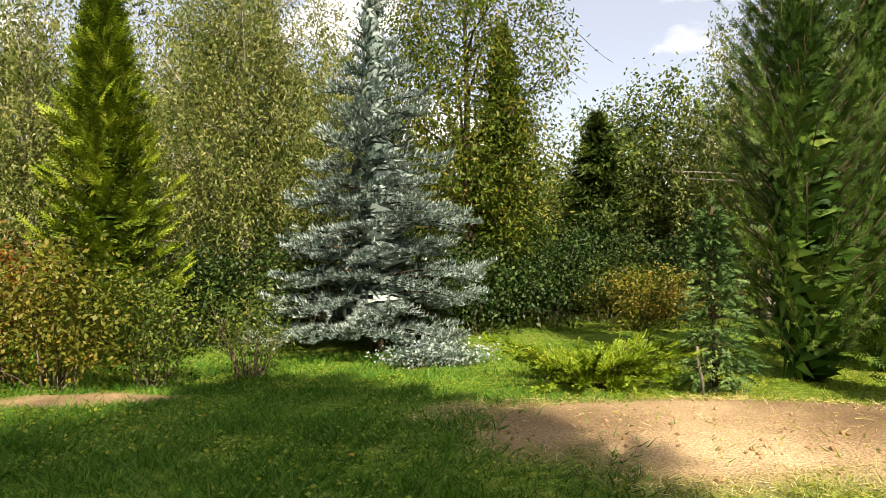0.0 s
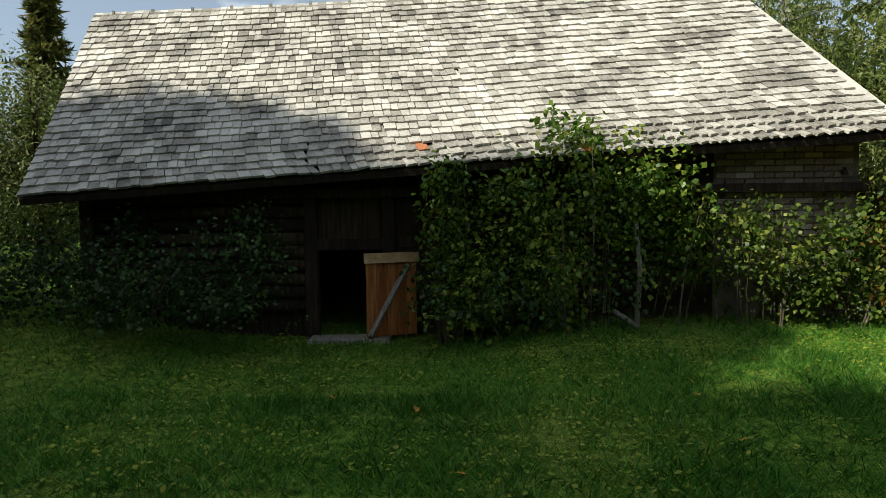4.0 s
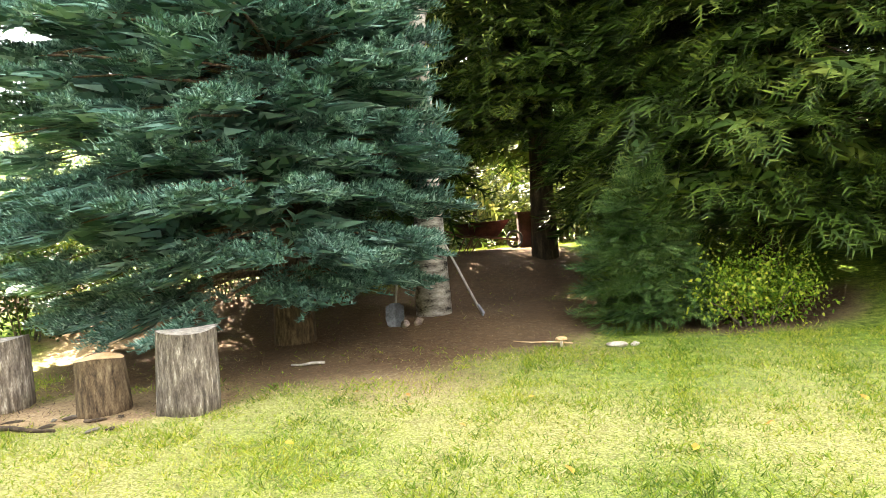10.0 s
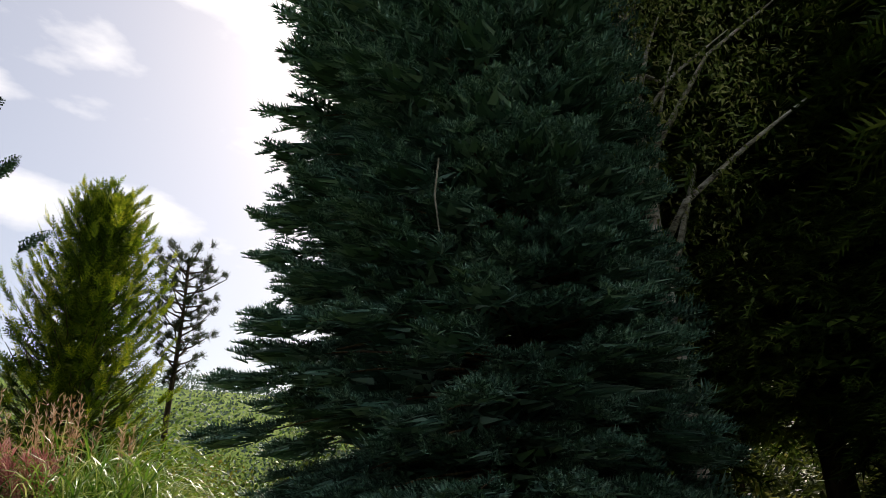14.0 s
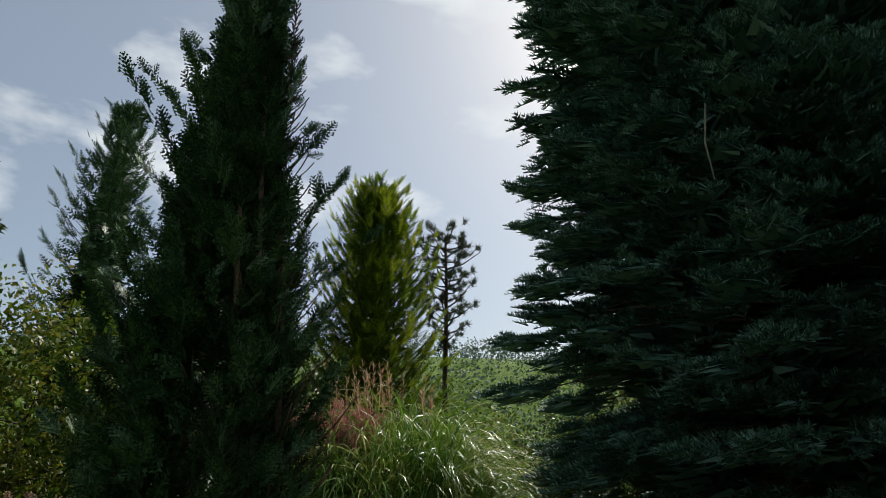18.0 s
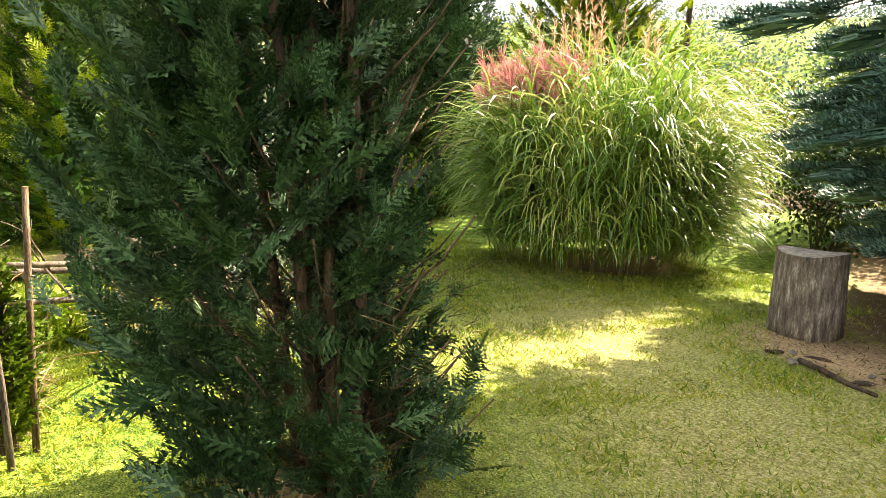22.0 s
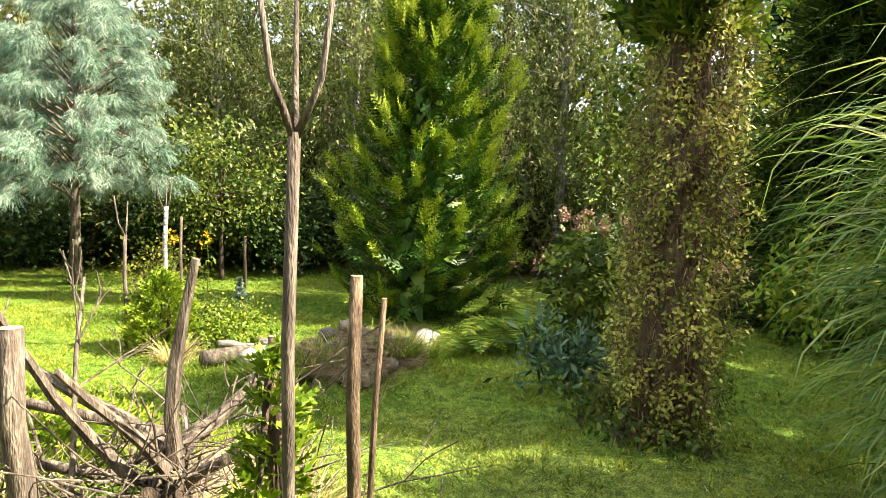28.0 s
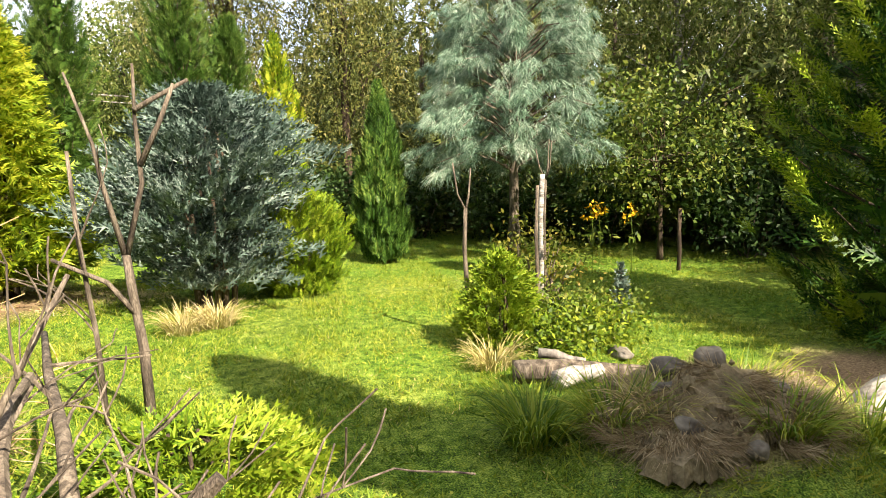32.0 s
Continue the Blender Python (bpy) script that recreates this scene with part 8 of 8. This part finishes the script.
for x, y in ((13.05, 4.3), (12.6, 3.9), (12.9, 3.4)):
    t = thing("yellow_flower", x, y, gz(x, y), "tall yellow daisy-like flower", "flower", "yellow flowers")
    bm = bmesh.new()
    tube(bm, [(0, 0, -0.03), (0.02, 0, 0.5), (0.0, 0.03, 0.95)], [0.008, 0.007, 0.005], 5)
    part("stem", bm, M["shrub"], t)
    for c in ((0.0, 0.03, 0.96), (0.08, 0.0, 0.86), (-0.06, 0.05, 0.8)):
        part_mesh("flower_head", quads_mesh("flower_head", leaf_cloud(np.array([c]), 0.03, 12, 0.08, 0.5, 0.1), M["petal"]), t)
    part_mesh("leaf", quads_mesh("leaf", leaf_cloud(np.array([[0, 0, 0.3], [0, 0, 0.5], [0.03, 0, 0.65]]), 0.12, 9, 0.12, 0.4, 0.3), M["shrub"]), t)


def tuft(x, y, n, L, mat, label, spread=0.14):
    t = thing("grass_tuft", x, y, gz(x, y), label, "grass", "grass tufts")
    az = rng.uniform(0, 2 * np.pi, n)
    rr = spread * np.sqrt(rng.uniform(0, 1, n))
    p = np.stack([rr * np.cos(az), rr * np.sin(az), 0 * rr - 0.02], 1)
    part_mesh("blade_tuft", strips_mesh("blade_tuft", arches(p, az + rng.normal(size=n) * 0.5, rng.uniform(0.1, 0.5, n), rng.uniform(0.9, 2.1, n), L * rng.uniform(0.5, 1.2, n), 0.007 * rng.uniform(0.6, 1.3, n), 5, 1.6), M[mat]), t)


for x, y, n, L, m in ((8.4, -1.0, 420, 0.42, "grass"), (8.7, -1.25, 300, 0.36, "grass"), (9.9, -1.75, 260, 0.34, "grass"), (9.75, -1.2, 240, 0.34, "grass"), (9.3, -1.75, 320, 0.3, "grass"), (8.9, -1.35, 300, 0.3, "grass_dry"), (9.5, -1.7, 300, 0.26, "grass_dry"), (6.5, -2.55, 320, 0.36, "grass_dry"), (6.0, -2.5, 320, 0.34, "grass_dry"), (6.2, -2.75, 260, 0.3, "grass_dry"), (5.9, -2.85, 200, 0.3, "grass"), (7.2, 2.6, 380, 0.34, "grass_dry"), (6.9, 2.5, 300, 0.34, "grass_dry"), (6.1, -1.4, 320, 0.4, "grass_dry"), (8.9, 0.3, 260, 0.3, "grass_dry"), (3.3, -1.75, 200, 0.22, "grass_dry")):
    tuft(x, y, n, L, m, "clump of long green grass" if m == "grass" else "clump of bleached dry grass")

def mound_height(x, y, h):
    """Uneven heap: two humps, a slumped side and crumbling hollows; x, y run from -1 to 1 across it."""
    r = math.hypot(x, y) * (1 + 0.22 * math.sin(3 * math.atan2(y, x) + 0.6))
    dome = max(0.0, 1 - r) ** 0.75
    hump = 0.75 * math.exp(-((x + 0.25) ** 2 + (y - 0.1) ** 2) * 5) + 0.5 * math.exp(-((x - 0.35) ** 2 + (y + 0.2) ** 2) * 8)
    n = noise.noise(Vector((x * 2.3, y * 2.3, 3.1))) * 0.5 + noise.noise(Vector((x * 6, y * 6, 7.7))) * 0.28
    return h * dome * max(0.15, 0.45 + hump + n)


def earth_mound(x, y, rx, ry, h):
    """Dug-out heap of crumbly earth grown over with bleached grass."""
    t = thing("earth_mound", x, y, gz(x, y), "low heap of dug earth under bleached matted grass", "mound", rz=15)
    bm = bmesh.new()
    n = 44
    grid = []
    for i in range(n + 1):
        row = []
        for j in range(n + 1):
            u, v = 2.4 * i / n - 1.2, 2.4 * j / n - 1.2
            z = mound_height(u, v, h)
            row.append(bm.verts.new((u * rx, v * ry, z - 0.06 if z < 0.012 else z + random.uniform(-0.006, 0.01))))
        grid.append(row)
    for i in range(n):
        for j in range(n):
            quad = (grid[i][j], grid[i + 1][j], grid[i + 1][j + 1], grid[i][j + 1])
            if max(v.co.z for v in quad) > 0:
                bm.faces.new(quad)
    for v in [v for v in bm.verts if not v.link_faces]:
        bm.verts.remove(v)
    part("earth", bm, M["mound_earth"], t)
    bm = bmesh.new()
    for i in range(110):
        a, r = random.uniform(0, 6.283), 1.05 * math.sqrt(random.random())
        u, v = r * math.cos(a), r * math.sin(a)
        c = Vector((u * rx, v * ry, mound_height(u, v, h) + 0.008))
        for w in bmesh.ops.create_icosphere(bm, subdivisions=1, radius=random.choice((0.012, 0.018, 0.025, 0.045)))["verts"]:
            w.co = w.co * random.uniform(0.7, 1.25) + c
    part("clod", bm, M["mound_earth"], t, "crumbling clods of earth")["kind"] = "stuff"
    p, d = [], []
    # straw lies in combed wisps, with bare earth between
    while len(p) < 9000:
        a, r = random.uniform(0, 6.283), 1.1 * math.sqrt(random.random())
        u, v = r * math.cos(a), r * math.sin(a)
        if noise.noise(Vector((u * 3.1, v * 3.1, 11.0))) < -0.08:
            continue
        w = 3 * noise.noise(Vector((u * 2, v * 2, 20.0)))
        p.append((u * rx, v * ry, mound_height(u, v, h) + random.uniform(0.002, 0.02)))
        d.append((math.cos(a + w), math.sin(a + w), random.gauss(-0.15, 0.35)))
    p, d = np.array(p), np.array(d) + rng.normal(size=(len(p), 3)) * 0.25
    o = part_mesh("straw", quads_mesh("straw", slivers(p, d, rng.normal(size=p.shape) + [0, 0, 1.0], rng.uniform(0.05, 0.18, len(p)), 0.004), M["heather"]), t, "bleached matted grass")
    o["kind"] = "stuff"


earth_mound(9.2, -1.4, 0.64, 0.5, 0.2)

# under the conifers
def straw_rim():
    """Raked-off dry straw and pebbles along the edge of the sandy patch."""
    k = 30000
    x, y = rng.uniform(-1.5, 7.5, k), rng.uniform(2.2, 8.0, k)
    m = soil_mask(x, y)
    keep = rng.uniform(0, 1, k) < np.where((m > 0.02) & (m < 0.95), 0.9, np.where(m >= 0.95, 0.12, 0.0))
    x, y = x[keep], y[keep]
    p = np.stack([x, y, land(x, y) + 0.015], 1)
    d = unit(rng.normal(size=p.shape) * [1, 1, 0.25] + [0, 0, 0.1])
    o = new("dry_straw", quads_mesh("dry_straw", slivers(p, d, rng.normal(size=p.shape) * 0.4 + [0, 0, 1.0], rng.uniform(0.04, 0.16, len(p)), 0.006), M["grass_dry"]))
    tagged(o, "dry straw and chaff round the sandy patch", "straw", kind="stuff")
    bm = bmesh.new()
    for i in range(260):
        a, b = random.uniform(0.3, 6.2), random.uniform(3.4, 6.4)
        if float(soil_mask(np.array(a), np.array(b))) > 0.6:
            c, q = Vector((a, b, gz(a, b) + 0.005)), random.uniform(0.008, 0.026)
            for w in bmesh.ops.create_icosphere(bm, subdivisions=1, radius=q)["verts"]:
                w.co = w.co * random.uniform(0.7, 1.2) + c
    o = new("soil_clods", bm_mesh("soil_clods", bm, M["soil"]))
    tagged(o, "small clods and pebbles lying on the sandy patch", "clods", kind="stuff")


straw_rim()


def mushroom(x, y, s, label):
    t = thing("mushroom", x, y, gz(x, y), label, "mushroom", "mushrooms")
    bm = bmesh.new()
    tube(bm, [(0, 0, -0.01), (0, 0, 0.07 * s)], [0.014 * s, 0.011 * s], 8)
    part("stalk", bm, M["white_fungus"], t, smooth=True)
    bm = bmesh.new()
    bmesh.ops.create_uvsphere(bm, u_segments=14, v_segments=8, radius=0.06 * s)
    for v in bm.verts:
        v.co.z = max(v.co.z, -0.01) * 0.45 + 0.07 * s
    part("cap", bm, M["wood_fresh"], t, "tan mushroom cap", smooth=True)


mushroom(-0.86, -7.45, 1.15, "flat-capped tan mushroom in the grass")
rock("pale_stone", -1.42, -7.28, 0.11, 0.06, 0.045, "pale elongated stone at the lawn edge", 4, "stone_pale")
rock("pale_stone", -1.62, -7.3, 0.06, 0.05, 0.03, "small pale stone at the lawn edge", 6, "stone_pale")
rock("brick_piece", 0.98, -8.75, 0.11, 0.07, 0.06, "reddish broken brick by the birch foot", 8, "brick")
rock("brick_piece", 0.8, -8.8, 0.09, 0.07, 0.06, "reddish broken brick by the birch foot", 12, "brick")
stick("bleached_stick", (1.62, -6.85, gz(1.62, -6.85) + 0.015), (1.95, -6.8, gz(1.95, -6.8) + 0.02), 0.016, "short bleached stick on the needle litter", "wood_grey")
stick("thin_stick", (-1.0, -7.55, gz(-1.0, -7.55) + 0.015), (-0.35, -7.7, gz(-0.35, -7.7) + 0.02), 0.009, "thin dry stick in the grass", "wood_fresh")
stick("bark_stick", (3.75, -5.12, gz(3.75, -5.12) + 0.02), (3.2, -4.98, gz(3.2, -4.98) + 0.02), 0.02, "dark rotten stick in front of the logs", "bark")
for i in range(16):
    x, y = 3.3 + random.uniform(-0.55, 0.7), -5.15 + random.uniform(-0.25, 0.25)
    o = new("bark_chip", rock_mesh("bark_chip", random.uniform(0.03, 0.08), random.uniform(0.02, 0.04), 0.012, M["bark" if i % 3 else "stone"], i))
    o.matrix_world = pose(x, y, gz(x, y) + 0.012, 0, 0, random.uniform(0, 180))
    tagged(o, "flake of old bark on the trodden ground", "bark", "bark chips")
LEAF = quads_mesh("fallen_leaf", blades(np.array([[-0.04, 0, 0.0], [-0.03, 0.0, 0.004]]), np.array([[1.0, 0.1, 0.12], [0.7, 0.7, 0.2]]), np.array([[0, 0, 1.0], [0, 0, 1]]), 0.055, 0.04, 0.45, 0.12), M["litter"])
for i in range(48):
    x, y = (random.uniform(-5.5, 1.5), random.uniform(-5.8, -1.8)) if i < 34 else (random.uniform(-5, 0), random.uniform(1, 5))
    o = new("fallen_leaf", LEAF)
    o.matrix_world = pose(x, y, gz(x, y) + 0.045, random.uniform(-20, 20), random.uniform(-20, 20), random.uniform(0, 360))
    tagged(o, "single yellow-brown leaf on the grass", "leaf", "fallen leaves")


def needle_litter():
    k = 48000
    x, y = rng.uniform(-5, 6, k), rng.uniform(-12, -5, k)
    keep = rng.uniform(0, 1, k) < soil_mask(x, y)
    x, y = x[keep], y[keep]
    p = np.stack([x, y, land(x, y) + 0.012], 1)
    d = unit(rng.normal(size=p.shape) * [1, 1, 0.12])
    o = new("needle_litter", quads_mesh("needle_litter", blades(p, d, np.array([0, 0, 1.0]) + 0 * p, rng.uniform(0.03, 0.09, len(p)), 0.008), M["dead_spray"]))
    tagged(o, "brown fallen needles and twigs under the conifers", "litter", kind="stuff")


needle_litter()

# north edge
stick("support_stick", (2.72, 6.75, gz(2.72, 6.75) - 0.05), (2.68, 6.8, 0.55), 0.018, "pale stick beside the shaggy conifer", "wood_grey")
shrub("cut_branch_pile", -0.15, 9.6, 0.3, 0.9, 0.35, "low pile of cut greyish spruce branches", "blue_spruce", 200, 12, 0.06, stems=26, seed=15, clump=0.16)
for (x0, y0, z0), (x1, y1, z1) in (((1.7, 25, 12.2), (13, 60, 18.4)), ((4.2, 25, 11.8), (15.8, 60, 20.0)), ((2.6, 25, 10.6), (12.4, 60, 17.0))):
    t = thing("power_line", x0, y0, z0, "thin dark overhead power cable", "cable", "overhead cables")
    bm = bmesh.new()
    pts = [Vector(((x1 - x0) * f * 1.6 - 0.3 * (x1 - x0), (y1 - y0) * (f * 1.6 - 0.3), (z1 - z0) * (f * 1.6 - 0.3) - 1.6 * f * (1 - f))) for f in [i / 10 for i in range(11)]]
    tube(bm, pts, [0.022] * 11, 5)
    part("cable", bm, M["wire"], t)

# woods all round
TWIG = shoot_form(4, 0.42, 0.2, 0.5, 0.5)


def twig_cloud(c, radius, per, size):
    """Leafy twigs scattered about the clump centres."""
    k = len(c)
    off = rng.normal(size=(k, per, 3)) * 0.5
    p = (c[:, None] + off * radius).reshape(-1, 3)
    d = unit(off.reshape(-1, 3) + rng.normal(size=p.shape) * 0.6 + [0, 0, -0.5])
    return stamp(TWIG, p, d, rng.normal(size=p.shape) * 0.8 + [0, 0, 0.8], size * rng.uniform(0.6, 1.3, len(p)))


def backing(name, spots, label):
    """Deeper rows of the wood: broad dark leaf masses."""
    c = np.concatenate([crown_points(26, R, R, H * 0.5, H * 0.5, 0.2, 0.2, x) + [x, y, gz(x, y)] for x, y, H, R in spots])
    tagged(new(name, quads_mesh(name, leaf_cloud(c, 1.3, 12, 0.75, 0.6, 0.4), M["forest"])), label, "woods", kind="stuff")


def wood(name, spots, label, mat, per, size, group=""):
    """A far belt of trees: trunks and leaf clumps as one piece of backdrop."""
    cs = []
    bm = bmesh.new()
    for x, y, H, R in spots:
        z = gz(x, y)
        tube(bm, [(x, y, z - 0.3), (x, y, z + H * 0.7)], [0.16, 0.05], 5)
        k = 30
        c = crown_points(k, R, R, H * 0.44, H * 0.56, 0.3, 0.4, x)
        cs.append(c + [x, y, z])
    c = np.concatenate(cs)
    ob = new(name, quads_mesh(name, twig_cloud(c, 0.8, per, size), M[mat]))
    tagged(ob, label, "woods", group, "stuff")
    part("trunk", bm, M["bark"], ob)


def belt(a0, a1, r0, r1, n, h0, h1, R):
    out = []
    for i in range(n):
        a, r = radians(random.uniform(a0, a1)), random.uniform(r0, r1)
        out.append((-r * math.sin(a), r * math.cos(a), random.uniform(h0, h1), R * random.uniform(0.8, 1.2)))
    return out


wood("north_wood", belt(-38, -27, 21, 34, 7, 7, 11, 2.6) + belt(-27, -6, 24, 36, 14, 5, 6.6, 2.6) + belt(-6, 75, 21, 34, 40, 7, 11, 2.6) + belt(-38, 75, 18, 22, 40, 1.8, 3.4, 1.9), "dense mixed wood beyond the garden", "forest", 10, 0.37)
wood("east_wood", belt(-100, -38, 20, 30, 50, 7, 11, 2.6) + belt(-104, -36, 17, 20, 34, 1.6, 3.2, 1.8), "dense mixed wood behind the lawn", "forest", 10, 0.37)
wood("west_wood", belt(75, 101, 26, 42, 16, 6, 10, 2.8) + belt(101, 117, 34, 46, 12, 3.2, 5, 2.8) + belt(117, 145, 26, 42, 20, 6, 10, 2.8) + belt(72, 120, 19, 25, 22, 2, 3.4, 1.9), "tree belt beyond the orchard", "forest", 6, 0.42)
wood("south_wood", belt(118, 200, 26, 44, 44, 5, 9, 2.6) + belt(150, 238, 17, 24, 44, 1.8, 3.2, 2.0), "trees beyond the spruces", "forest", 6, 0.42)


backing("deep_wood", belt(-86, -28, 30, 42, 27, 8, 12, 3.2) + belt(-28, -6, 36, 44, 14, 5.5, 7.5, 3.2) + belt(-6, 84, 30, 42, 42, 8, 12, 3.2), "deeper rows of the mixed wood")
backing("deep_spruce_wood", belt(150, 205, 24, 36, 34, 5, 9, 3.0) + belt(84, 101, 44, 56, 10, 6, 9, 3.2) + belt(101, 117, 48, 58, 8, 3.5, 5, 3.2) + belt(117, 150, 44, 56, 16, 6, 9, 3.2), "deeper rows of trees beyond the meadow")


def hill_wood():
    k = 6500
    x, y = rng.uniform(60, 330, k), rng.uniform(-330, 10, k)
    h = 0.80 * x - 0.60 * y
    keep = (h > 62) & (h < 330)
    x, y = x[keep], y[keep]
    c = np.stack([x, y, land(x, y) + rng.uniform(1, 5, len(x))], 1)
    # the haze over the hill is only in this leaf colour, not in the air
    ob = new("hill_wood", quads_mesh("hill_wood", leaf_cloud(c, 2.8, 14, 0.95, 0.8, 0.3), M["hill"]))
    tagged(ob, "wooded hillside across the valley, haze painted into its leaf colour", "woods", kind="stuff")


hill_wood()

# lawn blades
def lush_mask(x, y):
    """The lawn before the barn grows longer and greener than the trodden ground by the fir."""
    w = 0.5 * np.sin(1.1 * x + 0.6 * y) * np.sin(0.9 * y - 0.7 * x)
    return np.clip((2.2 - x) / 2.5 + 0.4 * w, 0, 1) * np.clip((y + 3.4) / 2.2 + 0.35 * w, 0, 1)


def lawn():
    for nm, label, mat, dens, h in (("lawn_grass", "short green lawn grass", "grass", 3600, 0.068), ("long_grass", "longer lush green grass of the shaded lawn", "grass_lush", 3000, 0.115), ("dry_grass", "dry straw-coloured grass stalks in the lawn", "grass_dry", 1300, 0.045)):
        xs, ys = [], []
        for x0, x1, y0, y1, d in ((-5, 7, -7.5, 6, 1.0), (7, 12, -6, 4, 0.7), (-7.5, 6, 6, 11, 0.45), (-9, -5, -9, 6, 0.4), (12, 16, -6, 9, 0.3), (7, 12, 4, 9, 0.4), (-13, -9, -10, 0, 0.2), (-16, -7.5, -16, -9, 0.15), (-4, 4, -17, -7.5, 0.2)):
            k = int((x1 - x0) * (y1 - y0) * dens * d)
            xs.append(rng.uniform(x0, x1, k))
            ys.append(rng.uniform(y0, y1, k))
        x, y = np.concatenate(xs), np.concatenate(ys)
        s, dr = soil_mask(x, y), dry_mask(x, y)
        tuft = 0.5 + 0.5 * np.sin(3.1 * x + 1.3 * y) * np.sin(2.7 * y - 1.9 * x) + 0.35 * np.sin(11 * x + 4 * y) * np.sin(9 * y - 7 * x)
        lush = lush_mask(x, y)
        want = (1 - s * 0.97) * ((0.35 + 0.65 * tuft) * (1 - 0.4 * dr) * (1 - 0.8 * lush) if mat == "grass" else (0.25 + 0.75 * tuft) * lush if mat == "grass_lush" else (0.12 + 0.88 * dr) * (1 - 0.85 * lush))
        keep = rng.uniform(0, 1, len(x)) < want
        x, y, dr, tuft = x[keep], y[keep], dr[keep], tuft[keep]
        p = np.stack([x, y, land(x, y) - 0.008], 1)
        k = len(p)
        d = unit(rng.normal(size=(k, 3)) * [0.7, 0.7, 0.1] + [0, 0, 0.7])
        ln = h * rng.uniform(0.4, 1.25, k) * (1 - 0.35 * dr) * (0.7 + 0.5 * tuft)
        up = np.stack([rng.normal(size=k), rng.normal(size=k), 0 * x], 1)
        ob = new(nm, quads_mesh(nm, slivers(p, d, up, ln, (0.012 if mat == "grass_lush" else 0.0095) * rng.uniform(0.5, 1.4, k)), M[mat]))
        tagged(ob, label, "grass", kind="stuff")


lawn()


def weeds():
    """Small round leaves of clover and plantain between the blades."""
    k = 90000
    x, y = rng.uniform(-9, 14, k), rng.uniform(-8, 10, k)
    keep = (soil_mask(x, y) < 0.3) & (dry_mask(x, y) < 0.3) & (np.sin(1.9 * x + 0.7 * y) * np.sin(1.3 * y - 1.1 * x + 0.5) + 0.35 * np.sin(5 * x) * np.sin(6 * y) > -0.05)
    x, y = x[keep], y[keep]
    k = len(x)
    p = np.stack([x, y, land(x, y) + rng.uniform(0.01, 0.05, k)], 1)
    d = unit(rng.normal(size=(k, 3)) * [1, 1, 0.25])
    s = rng.uniform(0.012, 0.026, k) * (1 + 1.1 * lush_mask(x, y))
    tagged(new("lawn_weeds", quads_mesh("lawn_weeds", blades(p, d, rng.normal(size=(k, 3)) * 0.3 + [0, 0, 1], s, s * 0.7, 0.5, 0.1), M["grass"])), "clover and plantain leaves in the lawn", "weeds", kind="stuff")


weeds()

build_shingles()
